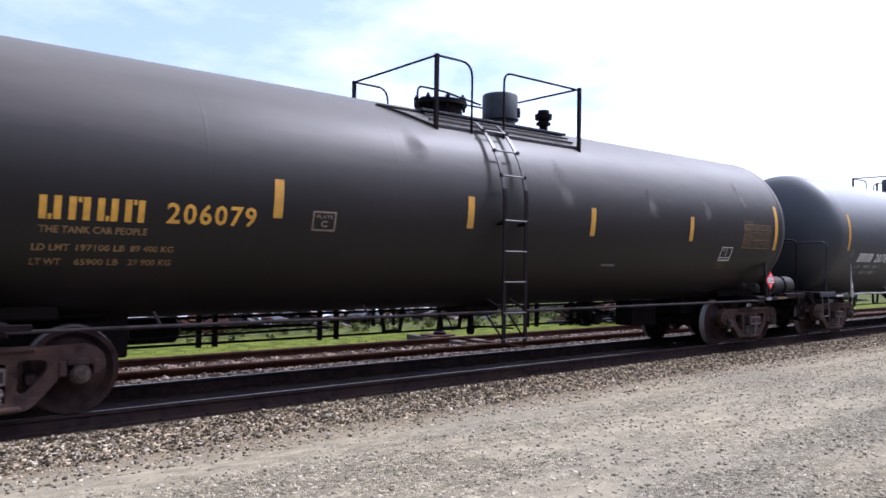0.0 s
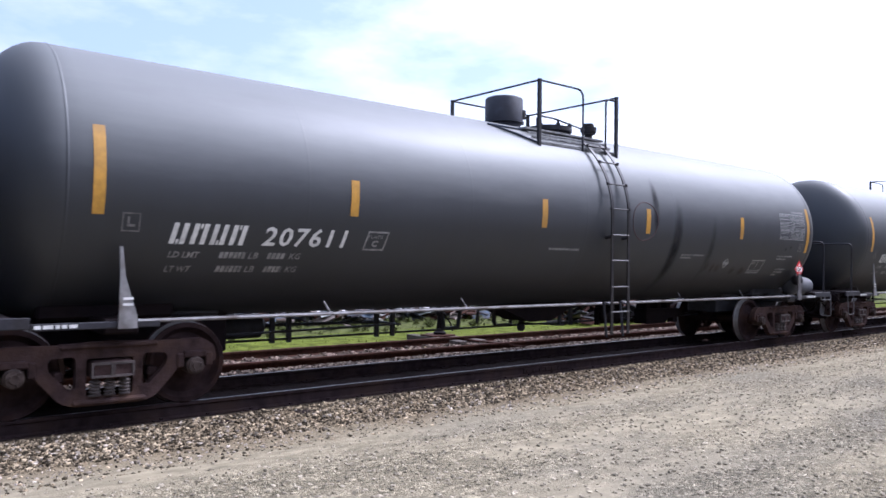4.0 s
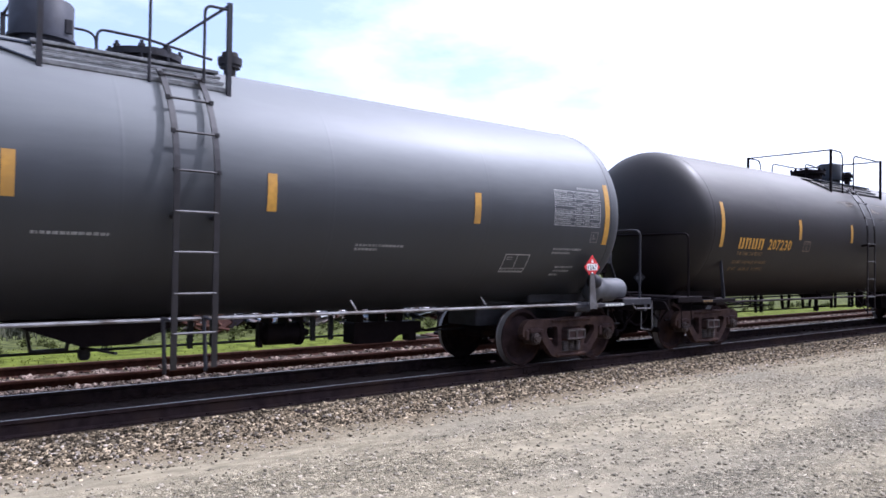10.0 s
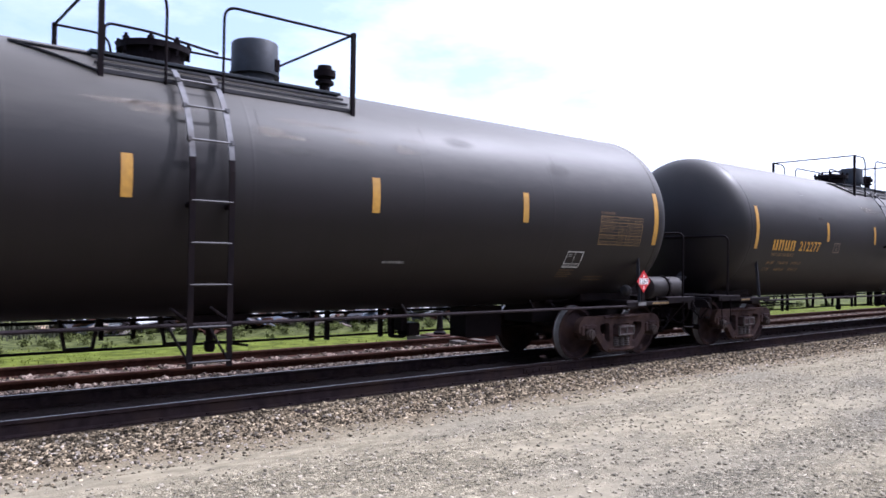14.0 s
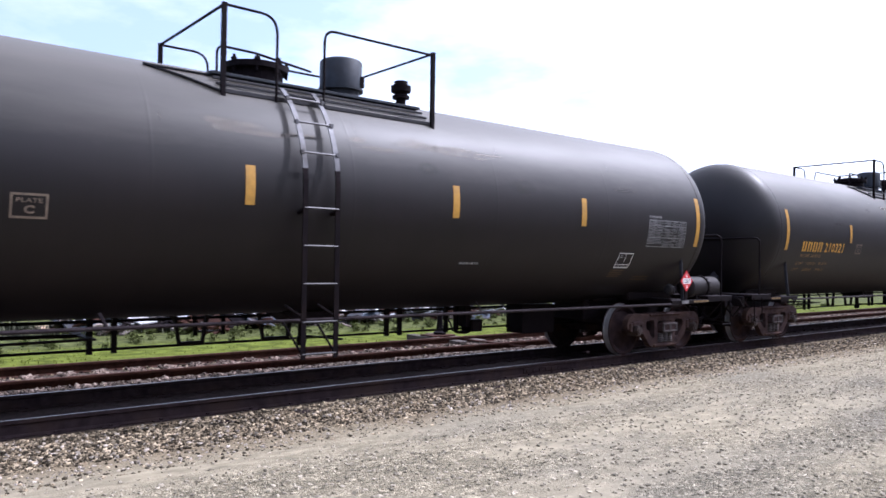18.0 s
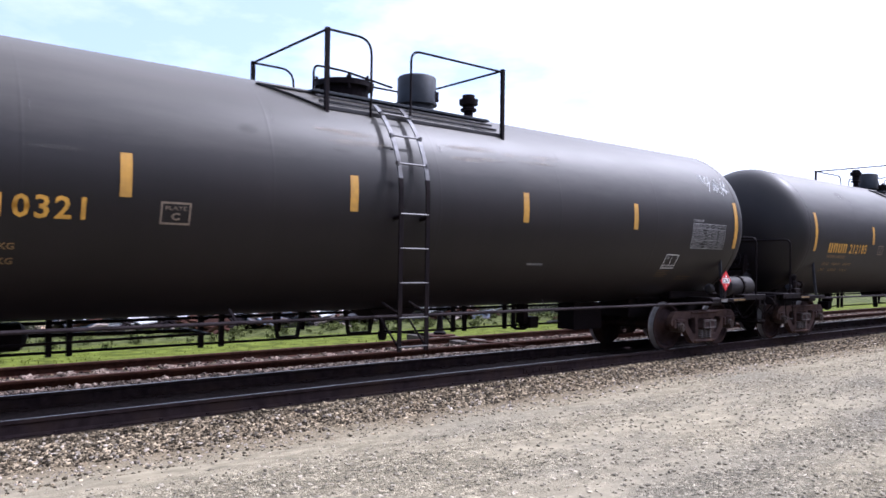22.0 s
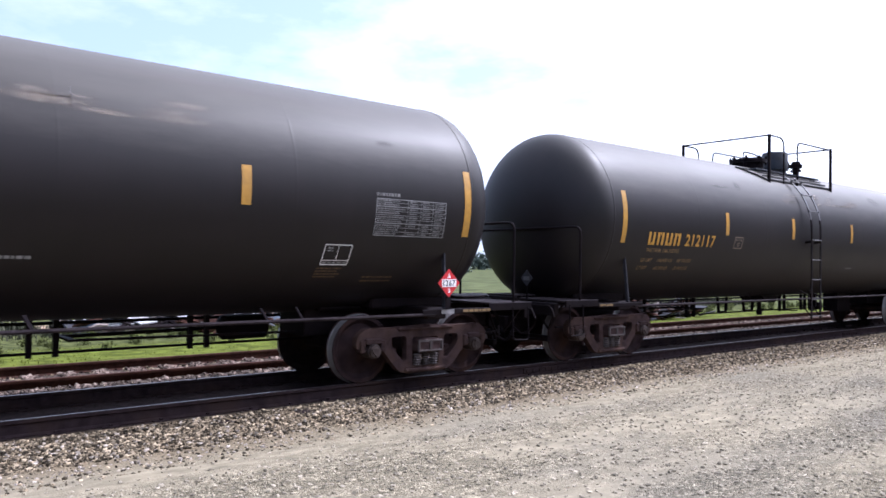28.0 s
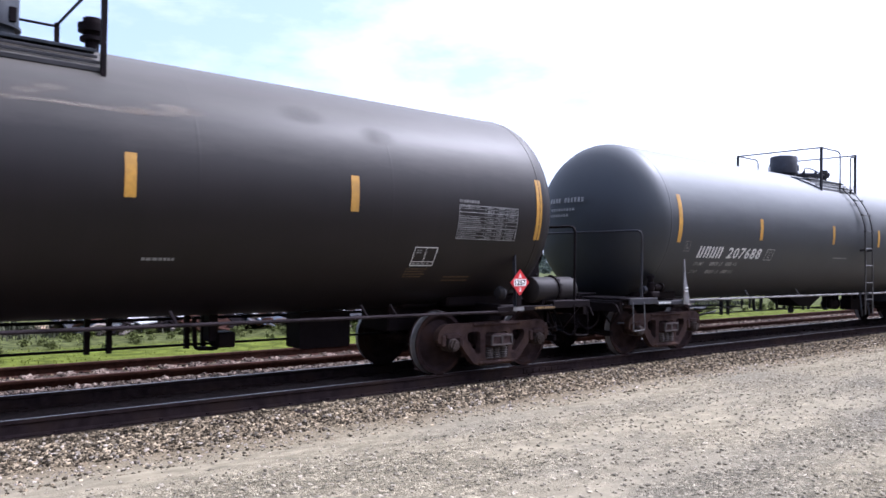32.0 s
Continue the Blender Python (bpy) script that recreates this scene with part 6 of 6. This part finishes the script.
BLACK_LABEL = "black tank car with amber stencils"
GREY_LABEL = "dark grey tank car with white stencils"
# where each car's first axle stands along the train, in metres
CARS = [
    (0.03, tank_car("206079", False, "a", 7.13, True, 11, label=BLACK_LABEL + ", amber test table")),
    (18.35, tank_car("207611", True, "g", 8.40, False, 12, label=GREY_LABEL + ", scuffed flank")),
    (36.88, tank_car("207669", True, "g", 8.41, False, 13, graffiti=True, label=GREY_LABEL + " and white graffiti")),
    (55.37, tank_car("207230", False, "a", 7.08, True, 14, label=BLACK_LABEL + ", amber test table")),
    (73.76, tank_car("212277", False, "a", 7.08, False, 15, label=BLACK_LABEL + ", white test table")),
    (92.08, tank_car("210321", False, "a", 7.08, False, 16, label=BLACK_LABEL + ", white test table")),
    (110.39, tank_car("212185", False, "b", 8.35, False, 17, brake_lead=True, with_reservoir=False, sign=True, label=BLACK_LABEL + " and a pale yellow sign")),
    (128.71, tank_car("212117", False, "a", 7.14, False, 18, label=BLACK_LABEL + ", white test table")),
    (147.30, tank_car("207688", True, "g", 8.44, False, 19, label=GREY_LABEL + ", clean flank")),
]

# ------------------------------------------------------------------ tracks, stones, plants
TRACK = make_track("main_track", 0.0, 0.0, DARK_RAIL, RAIL_TOP, "main track with polished rails on dark ballast", "worn steel rail with polished top", -3, 50, DARK_TIE)
for jx, jy in ((9.1, -0.7525), (3.0, 0.7525), (21.0, -0.7525)):
    joint_bar(TRACK, jx, jy)
make_track("siding_track", 3.34, -0.10, RUST_RAIL, RUST_RAIL, "rusty siding track on weathered ties", "rust-brown steel rail", 0, 50, TIE)
scatter("ballast_fringe", 8000, (0.3, 34), (-2.5, -1.6), (0.006, 0.022), STONE_DARK, "loose ballast stones spilling towards the road", 8, zoff=-0.003, bias=1.4)
scatter("ballast_shoulder", 42000, (0.3, 42), (-1.95, -0.98), (0.008, 0.025), STONE_DARK, "grey and pale crushed ballast stones", 1, bias=1.5)
scatter("ballast_pale", 3200, (0.3, 30), (-2.3, -1.0), (0.008, 0.024), STONE_PALE, "pale crushed stones along the ballast edge", 2, bias=1.5)
scatter("siding_stones", 11000, (0.5, 34), (2.68, 4.0), (0.016, 0.040), STONE_MID, "pale stones between the siding rails", 14, zoff=0.018, bias=1.5, crib=0.533)
scatter("ballast_between", 15000, (0.5, 36), (1.0, 2.5), (0.014, 0.040), STONE_MID, "pale ballast stones between the tracks", 3, zoff=0.012, bias=1.4)
scatter("ballast_between_dark", 6500, (0.5, 40), (0.95, 4.8), (0.014, 0.036), STONE_DARK, "brown ballast stones between the tracks", 13, bias=1.4)
scatter("road_pebbles", 26000, (-1.5, 26), (-7.5, -2.9), (0.005, 0.024), PEBBLE, "small loose stones on the gravel road", 4, bias=1.2)
scatter("strip_pebbles", 2400, (0.3, 30), (-3.2, -2.2), (0.005, 0.020), PEBBLE, "scattered stones on the worn dirt strip", 7, bias=1.3)
blades("grass", 5000, (2, 40), (4.9, 9.6), (0.012, 0.035), GRASS, "bright green verge grass", 5, bias=1.2)
blades("weeds", 9000, (3, 40), (11.5, 15), (0.10, 0.36), WEED, "tall weeds at the edge of the yard", 6, width=0.02)


def switch_stand(x, y):
    """Low ground throw on two long timbers."""
    root = new("switch_stand")
    root.matrix_basis = pose(x, y, -0.30)
    tagged(root, "dark iron switch stand on long timbers beside the siding", "switch stand")
    for dx in (-0.35, 0.25):
        bm = bm_new()
        box(bm, dx - 0.12, dx + 0.12, -1.3, 0.75, -0.02, 0.13, bevel=0.012)
        part("timber", bm, TIE, root)
    bm = bm_new()
    box(bm, -0.42, 0.30, -0.25, 0.25, 0.13, 0.17, bevel=0.01)
    part("base_plate", bm, RUST_RAIL, root)
    bm = bm_new()
    lathe(bm, [(0.17, 0.16), (0.22, 0.16), (0.26, 0.09), (0.62, 0.06), (0.66, 0.10), (0.72, 0.10), (0.74, 0.0)], "z", 14)
    part("column", bm, BLACK_IRON, root, smooth=True)
    bm = bm_new()
    tube(bm, round_path([(0.0, 0.0, 0.70), (0.18, 0.05, 0.68), (0.40, 0.06, 0.40), (0.46, 0.06, 0.22)], 0.08), 0.02, 6)
    part("throw_lever", bm, BLACK_IRON, root)
    bm = bm_new()
    tube(bm, [(0.0, -0.1, 0.12), (0.0, -2.9, 0.14)], 0.022, 6)
    part("throw_rod", bm, RUST_RAIL, root)
    bm = bm_new()
    box(bm, -0.012, 0.012, -0.14, 0.14, 0.80, 0.98, bevel=0.01)
    tube(bm, [(0, 0, 0.72), (0, 0, 0.85)], 0.015, 6)
    part("target", bm, BLACK_IRON, root)


def pallet_mesh(mat):
    bm = bm_new()
    for i in range(7):
        x = -0.6 + 1.2 * i / 6
        box(bm, x - 0.055, x + 0.055, -0.5, 0.5, 0.118, 0.14)
    for y in (-0.40, 0.0, 0.40):
        box(bm, -0.58, 0.58, y - 0.022, y + 0.022, 0.0225, 0.1175)
    for x in (-0.6, 0.0, 0.6):
        box(bm, x - 0.055, x + 0.055, -0.5, 0.5, 0.0, 0.022)
    return finish("pallet", bm, mat)


PALLETS = [pallet_mesh(LUMBER), pallet_mesh(OLD_LUMBER)]


def pallet_stack(x, y, count, turn, kind, label):
    root = new("pallet_stack")
    root.matrix_basis = pose(x, y, ground_height(x, y), 0, 0, turn)
    tagged(root, label, "pallet stack", group="pallet stacks in the yard")
    for i in range(count):
        p = new("pallet", PALLETS[1] if (kind and RNG.random() < 0.7) else PALLETS[0])
        p.parent = root
        tagged(p, kind="stuff")
        p.matrix_basis = pose(RNG.uniform(-0.09, 0.09), RNG.uniform(-0.07, 0.07), 0.142 * i, 0, 0, RNG.uniform(-3, 3) + (90 if RNG.random() < 0.2 else 0))


def board_pile(x, y, count, length, mat, turn, label, thick=0.045):
    """A loose low pile of boards."""
    root = new("board_pile")
    root.matrix_basis = pose(x, y, ground_height(x, y), 0, 0, turn)
    tagged(root, label, "board pile", group="board piles in the yard")
    per = 5
    for i in range(count):
        bm = bm_new()
        ln = length * RNG.uniform(0.7, 1.0)
        box(bm, -ln / 2, ln / 2, -0.09, 0.09, 0.0, thick, bevel=0.004)
        row, col = divmod(i, per)
        part("board", bm, mat, root, at=pose(RNG.uniform(-0.2, 0.2), (col - per / 2) * 0.2 + RNG.uniform(-0.03, 0.03), (thick + 0.005) * row + 0.004, 0, 0, RNG.uniform(-5, 5)))


def skip_bin(x, y, turn):
    root = new("skip_bin")
    root.matrix_basis = pose(x, y, ground_height(x, y), 0, 0, turn)
    tagged(root, "faded blue steel scrap bin with rust marks", "scrap bin")
    bm = bm_new()
    v0 = [(-1.3, -0.7), (1.3, -0.7), (1.3, 0.7), (-1.3, 0.7)]
    v1 = [(-1.6, -0.85), (1.6, -0.85), (1.6, 0.85), (-1.6, 0.85)]
    lo = [bm.verts.new((a, b, 0.1)) for a, b in v0]
    hi = [bm.verts.new((a, b, 1.25)) for a, b in v1]
    inn = [bm.verts.new((a * 0.96, b * 0.94, 1.25)) for a, b in v1]
    bot = [bm.verts.new((a * 0.96, b * 0.94, 0.2)) for a, b in v0]
    for A_, B_ in ((lo, hi), (hi, inn), (inn, bot)):
        for k in range(4):
            bm.faces.new((A_[k], A_[(k + 1) % 4], B_[(k + 1) % 4], B_[k]))
    bm.faces.new(lo[::-1])
    bm.faces.new(bot)
    part("bin_body", bm, BLUE_PAINT, root)
    for xx in (-1.0, -0.35, 0.35, 1.0):
        bm = bm_new()
        tube(bm, [(xx, -0.73, 0.12), (xx * 1.2, -0.88, 1.2)], 0.04, 4, square=(0.04, 0.03))
        part("bin_rib", bm, BLUE_PAINT, root)
    for xx in (-0.9, 0.9):
        bm = bm_new()
        box(bm, xx - 0.08, xx + 0.08, -0.7, 0.7, 0.0, 0.11)
        part("bin_runner", bm, BLACK_IRON, root)


def scrap_heap(x, y, seed, spread, label, tall=0.5, mixed=False):
    """Bent bars, plates and pipes thrown together."""
    g = random.Random(seed)
    root = new("scrap_heap")
    root.matrix_basis = pose(x, y, ground_height(x, y))
    tagged(root, label, "scrap heap", group="scrap heaps in the yard")
    for i in range(54):
        bm = bm_new()
        r = abs(g.gauss(0, spread))
        a = Vector((r * g.choice((-1, 1)), g.gauss(0, 0.5), g.uniform(0.0, tall) * max(0.25, 1 - r / (2.2 * spread))))
        d = Vector((g.uniform(-1, 1), g.uniform(-0.6, 0.6), g.uniform(-0.15, 0.35))).normalized() * g.uniform(0.4, 1.1)
        if i % 2 == 0:
            w, h = g.uniform(0.2, 0.55), g.uniform(0.12, 0.3)
            box(bm, -w, w, -h, h, -0.02, 0.02, bevel=0.004)
            tint = g.choice([BLACK_IRON, RUST_RAIL, GREY_IRON, GREY_IRON] + ([WHITE_SHEET, WHITE_SHEET, BLUE_PAINT, OLD_LUMBER] if mixed else []))
            part("scrap_plate", bm, tint, root, at=pose(a.x, a.y, a.z + 0.1, g.uniform(-40, 40), g.uniform(-25, 25), g.uniform(0, 180)))
        else:
            tube(bm, [a, a + d * 0.5 + Vector((0, 0, g.uniform(-0.05, 0.1))), a + d], g.uniform(0.02, 0.07), 6)
            part("scrap_bar", bm, g.choice([BLACK_IRON, RUST_RAIL, OLD_LUMBER]), root)


def leaf_cloud(name, centres, count, size, seed, parent=None, mat=None, label=""):
    """Many small bent leaves round the given clump centres (x, y, z, radius)."""
    g = np.random.default_rng(seed)
    w = np.array([c[3] ** 2 for c in centres])
    pick = g.choice(len(centres), count, p=w / w.sum())
    c = np.array(centres)[pick]
    d = g.normal(size=(count, 3))
    d /= np.linalg.norm(d, axis=1)[:, None]
    rad = c[:, 3] * np.minimum(np.abs(g.normal(0, 0.62, count)), 1.7)
    p = c[:, :3] + d * rad[:, None] * np.array([1, 1, 0.75])
    u = g.normal(size=(count, 3))
    u /= np.linalg.norm(u, axis=1)[:, None]
    t = np.cross(u, g.normal(size=(count, 3)))
    t /= np.linalg.norm(t, axis=1)[:, None]
    sz = size * g.uniform(0.5, 1.4, count)[:, None]
    v = np.stack([p - u * sz, p + t * sz * 0.5, p + u * sz, p - t * sz * 0.5 + np.cross(u, t) * sz * 0.3], 1)
    f = np.arange(count * 4).reshape(-1, 4)
    f = np.concatenate([f[:, [0, 1, 2]], f[:, [0, 2, 3]]])
    me = bpy.data.meshes.new(name)
    me.from_pydata(v.reshape(-1, 3).tolist(), [], f.tolist())
    me.materials.append(mat or LEAF)
    ob = new(name, me)
    ob.parent = parent
    if label:
        tagged(ob, label)
    return ob


def tree(x, y, height, crown, seed, leaves, label, bare=0.35, leaf=None):
    g = random.Random(seed)
    root = new("tree")
    z0 = ground_height(x, y)
    root.matrix_basis = pose(x, y, z0)
    tagged(root, label, "tree", group="trees behind the yard")
    bm = bm_new()
    top = Vector((g.uniform(-0.3, 0.3), g.uniform(-0.3, 0.3), height * 0.86))
    prev = None
    lathe(bm, [(-0.1, 0.05 * height * 0.5), (height * 0.1, 0.028 * height), (height * 0.45, 0.020 * height), (height * 0.86, 0.006 * height)], "z", 10)
    part("trunk", bm, BARK, root)
    centres = []
    for i in range(22):
        zz = height * (bare + (0.95 - bare) * i / 21)
        a = i * 2.4 + g.uniform(-0.5, 0.5)
        ln = crown * (0.35 + 0.65 * math.sin(math.pi * min(1, 0.25 + 0.7 * i / 21))) * g.uniform(0.55, 1.0)
        tip = Vector((ln * math.cos(a), ln * math.sin(a), zz + ln * 0.25))
        bm = bm_new()
        mid = Vector((tip.x * 0.5, tip.y * 0.5, zz + ln * 0.05))
        pts = [Vector((0, 0, zz - 0.2)), mid, tip]
        for k in range(2):
            pa, pb = pts[k], pts[k + 1]
            tube(bm, [pa, pb], 0.009 * height * (1 - 0.4 * k), 5)
        part("limb", bm, BARK, root)
        centres.append((tip.x, tip.y, tip.z, crown * g.uniform(0.18, 0.32)))
        centres.append((tip.x * 0.6, tip.y * 0.6, tip.z + g.uniform(-0.3, 0.4), crown * g.uniform(0.16, 0.30)))
        centres.append((tip.x * 0.8 + g.uniform(-0.4, 0.4), tip.y * 0.8, tip.z + g.uniform(-0.6, 0.2), crown * g.uniform(0.10, 0.20)))
    centres.append((0, 0, height * 0.94, crown * 0.32))
    leaf_cloud("crown", centres, leaves, 0.009 * height + 0.03, seed, root, leaf)


def far_woods_and_added_trees():
    """Distant belt of woodland, in leafy clumps along an arc, plus an added unseen treeline."""
    g = random.Random(21)
    centres = []
    for i in range(240):
        a = radians(-8 + 78 * i / 239)
        d = g.uniform(330, 420)
        x, y = EYE[0] + d * math.sin(a), EYE[1] + d * math.cos(a)
        h = 6.5 + 2.0 * noise.noise((i * 0.11, 0, 3)) + g.uniform(-1.0, 1.0)
        for k in range(3):
            centres.append((x + g.uniform(-4, 4), y + g.uniform(-4, 4), ground_height(x, y) + h * (0.25 + 0.3 * k), g.uniform(2.5, 4.5)))
    # an unseen tall treeline behind and beside the camera, added to darken tank reflections
    for i in range(170):
        a = radians(90 + 256 * i / 169)
        d = g.uniform(40, 52)
        x, y = EYE[0] + d * math.sin(a), EYE[1] + d * math.cos(a)
        h = 13.5 + 3.0 * noise.noise((i * 0.21, 4, 0))
        for k in range(4):
            centres.append((x + g.uniform(-3, 3), y + g.uniform(-3, 3), ground_height(x, y) + h * (0.10 + 0.27 * k), g.uniform(2.4, 3.6)))
    tagged(leaf_cloud("far_woodland", centres, 90000, 1.1, 22, mat=FAR_WOOD), "distant green woodland on the horizon with an added unseen treeline", "woodland", kind="stuff")


def shed(x, y, w, d, h, turn, label):
    root = new("shed")
    root.matrix_basis = pose(x, y, ground_height(x, y), 0, 0, turn)
    tagged(root, label, "shed")
    for sx, sy, dx, dy in ((0, -d / 2, w, 0.2), (0, d / 2, w, 0.2), (-w / 2, 0, 0.2, d - 0.2), (w / 2, 0, 0.2, d - 0.2)):
        bm = bm_new()
        box(bm, sx - dx / 2, sx + dx / 2, sy - dy / 2, sy + dy / 2, 0, h)
        part("wall", bm, SHED_WALL, root)
    bm = bm_new()
    plate(bm, [(-d / 2 - 0.5, h), (0, h + d * 0.14), (d / 2 + 0.5, h), (0, h + d * 0.14 + 0.25)], [], -w / 2 - 0.4, w / 2 + 0.4)
    for v in bm.verts:
        v.co = (v.co.y, v.co.x, v.co.z)
    part("roof", bm, ROOF, root)
    for k in (-1, 1):
        bm = bm_new()
        box(bm, k * w / 4 - w / 12, k * w / 4 + w / 12, -d / 2 - 0.16, -d / 2 - 0.1, 0, h * 0.7)
        part("shed_door", bm, BLUE_PAINT if k > 0 else GREY_IRON, root)


def bushes(name, spots, count, size, seed, label, mat=None):
    c = [(x, y, ground_height(x, y) + r * 0.55, r) for x, y, r in spots]
    tagged(leaf_cloud(name, c, count, size, seed, mat=mat), label, "shrubs", kind="stuff")


switch_stand(11.6, 5.0)
for i, (px, py, n, tr, old) in enumerate([(4.45, 26.6, 12, 4, 1), (5.62, 26.4, 13, -3, 0), (6.85, 26.7, 12, 5, 0), (7.80, 26.9, 13, -4, 1), (8.72, 26.4, 11, 3, 0), (9.68, 26.6, 11, -6, 0), (10.85, 26.4, 11, 4, 0),
                                          (3.2, 28.4, 14, 5, 0), (5.0, 28.6, 13, -7, 1), (6.3, 28.5, 14, 3, 1), (7.7, 28.8, 12, 8, 0), (9.2, 28.4, 12, 4, 1), (10.2, 28.6, 12, -4, 1),
                                          (6.2, 22.6, 7, 12, 0), (8.2, 22.0, 6, -9, 0), (7.2, 23.0, 7, 3, 1),
                                          (11.75, 20.5, 8, 4, 1), (12.95, 21.4, 8, -6, 1), (14.1, 21.9, 9, 5, 1), (15.3, 21.2, 9, -3, 1), (16.5, 21.6, 8, 6, 1), (14.7, 25.6, 11, 8, 0)]):
    pallet_stack(px, py, n, tr, old, ("grey weathered" if old else "orange-brown") + " wooden pallets in a tall uneven stack")
for args in ((10.15, 20.5, 30, 0.9, WHITE_SHEET, 4, "white painted boards in a stacked pile", 0.085), (11.1, 20.7, 25, 0.5, WHITE_SHEET, 30, "white slatted crate boards in a pile", 0.10),
             (14.2, 17.5, 15, 2.4, OLD_LUMBER, 10, "grey weathered boards in a loose pile"), (12.9, 18.4, 8, 1.3, WHITE_SHEET, 12, "white painted sheets lying on the ground"),
             (14.1, 18.0, 8, 1.6, WHITE_SHEET, -10, "white painted sheets lying on the ground"),
             (16.3, 16.5, 15, 2.2, WHITE_SHEET, -8, "white painted boards in a loose pile"), (12.6, 19.4, 15, 2.0, OLD_LUMBER, -14, "grey weathered boards in a loose pile"),
             (7.6, 13.6, 10, 2.4, OLD_LUMBER, 6, "grey weathered boards lying in the weeds"), (10.4, 13.9, 10, 2.0, WHITE_SHEET, -5, "white painted boards lying in the weeds"),
             (13.6, 13.0, 10, 2.4, OLD_LUMBER, 12, "grey weathered boards lying in the weeds"), (5.2, 14.2, 10, 1.8, LUMBER, 3, "orange-brown boards lying in the weeds")):
    board_pile(*args)
skip_bin(20.5, 19.5, 20)
for hx, hy, hs in ((20.6, 7.7, 41), (22.2, 7.5, 31), (24.0, 7.8, 42), (25.8, 8.0, 43)):
    scrap_heap(hx, hy, hs, 0.8, "dark tangled scrap metal heap beside the siding", 0.75)
for hx, hy, hs, ht, ml in ((13.4, 20.0, 32, 0.8, True), (14.6, 20.2, 33, 0.9, True), (15.9, 20.2, 35, 1.0, True), (17.6, 19.8, 36, 1.1, True), (19.6, 19.0, 37, 1.0, False), (13.6, 17.8, 38, 0.5, True), (16.4, 17.0, 39, 0.5, True)):
    scrap_heap(hx, hy, hs, 0.75, "mixed scrap heap with white and blue sheets in the yard" if ml else "dark rusty scrap metal heap in the yard", ht, ml)
for k in range(9):
    scrap_heap(5.8 + 1.55 * k, 12.3 + 0.5 * math.sin(2.3 * k), 50 + k, 0.8, "low mixed scrap heap with pale sheets among weeds", 0.60, True)
tree(18.9, 58.0, 7.2, 1.9, 41, 13000, "round green tree with gaps in its crown", 0.36)
tree(21.8, 58.0, 7.9, 1.55, 42, 8500, "tall green tree with an open crown and bare stem", 0.5)
tree(30.4, 53.0, 6.8, 1.2, 47, 2600, "slim pale tree with a thin dry crown", 0.25, PALE_LEAF)
tree(34.6, 52.0, 8.4, 2.0, 43, 2600, "tall thin tree with an almost bare grey crown", 0.2, PALE_LEAF)
bushes("yard_shrubs", [(17.4, 57, 0.8), (18.6, 57.4, 0.9), (20.2, 57.2, 0.8), (21.4, 57, 0.9), (23.6, 57, 1.2), (24.3, 56.4, 1.0), (25.6, 55.5, 0.8), (26.6, 55.5, 1.2), (28.0, 55, 1.0), (29.5, 56, 0.9), (33, 60, 1.2), (37, 62, 1.5), (42, 58, 1.3)], 15000, 0.09, 44, "green shrubs behind the yard")
bushes("far_shrubs", [(8 + 5.5 * i, 150 + RNG.uniform(-10, 20), RNG.uniform(1.2, 2.6)) for i in range(34)], 14000, 0.30, 45, "dark green shrubs in the distance", FAR_WOOD)
bushes("yard_weeds", [(3 + 0.55 * i + RNG.uniform(-0.3, 0.3), 13.2 + RNG.uniform(-1.2, 1.2), RNG.uniform(0.12, 0.30)) for i in range(64)], 12000, 0.06, 46, "dense dull green weeds along the yard", WEED)
bushes("verge_growth", [(2.5 + 0.17 * i + RNG.uniform(-0.3, 0.3), RNG.choice((8.6, 9.6, 10.4, 11.2)) + RNG.uniform(-0.5, 0.5), RNG.uniform(0.08, 0.20)) for i in range(230)], 34000, 0.035, 48, "rank yellow-green grass and flowering weeds", TALL_GRASS)
far_woods_and_added_trees()
shed(67.0, 262.0, 11, 10, 1.9, 6, "long pale shed with a light sheet roof")
shed(101.0, 285.0, 9, 9, 1.6, -8, "pale distant shed with a light sheet roof")



def motions():
    """The whole train rolls to the left; the wheels turn with it."""
    rows = [(0, -0.20), (1, 4.11), (2, 8.383), (3.5, 14.823), (5.5, 23.265), (7, 29.747), (8.5, 36.189), (10, 42.585), (11.5, 48.962), (13.5, 57.426), (15.5, 66.094),
            (17, 72.43), (18.5, 78.782), (20, 85.144), (21.5, 91.523), (23, 97.817), (24.5, 104.206), (26.5, 112.629), (28.5, 121.126), (30, 127.46), (31, 131.74), (32, 135.96)]
    ts, ss = [r[0] for r in rows], [r[1] for r in rows]
    for start, car in CARS:
        walk(car, [(t, pose(start - s, 0, 0)) for t, s in rows])
    steps = [round(0.1333333 * i, 5) for i in range(241)]
    steps[-1] = 32.0
    for n, (w, ax) in enumerate(TURNING):
        walk(w, [(t, pose(ax, 0, AXLE_Z, 0, -math.degrees(float(np.interp(t, ts, ss)) / 0.457) + 37 * n, 0)) for t in steps])


motions()
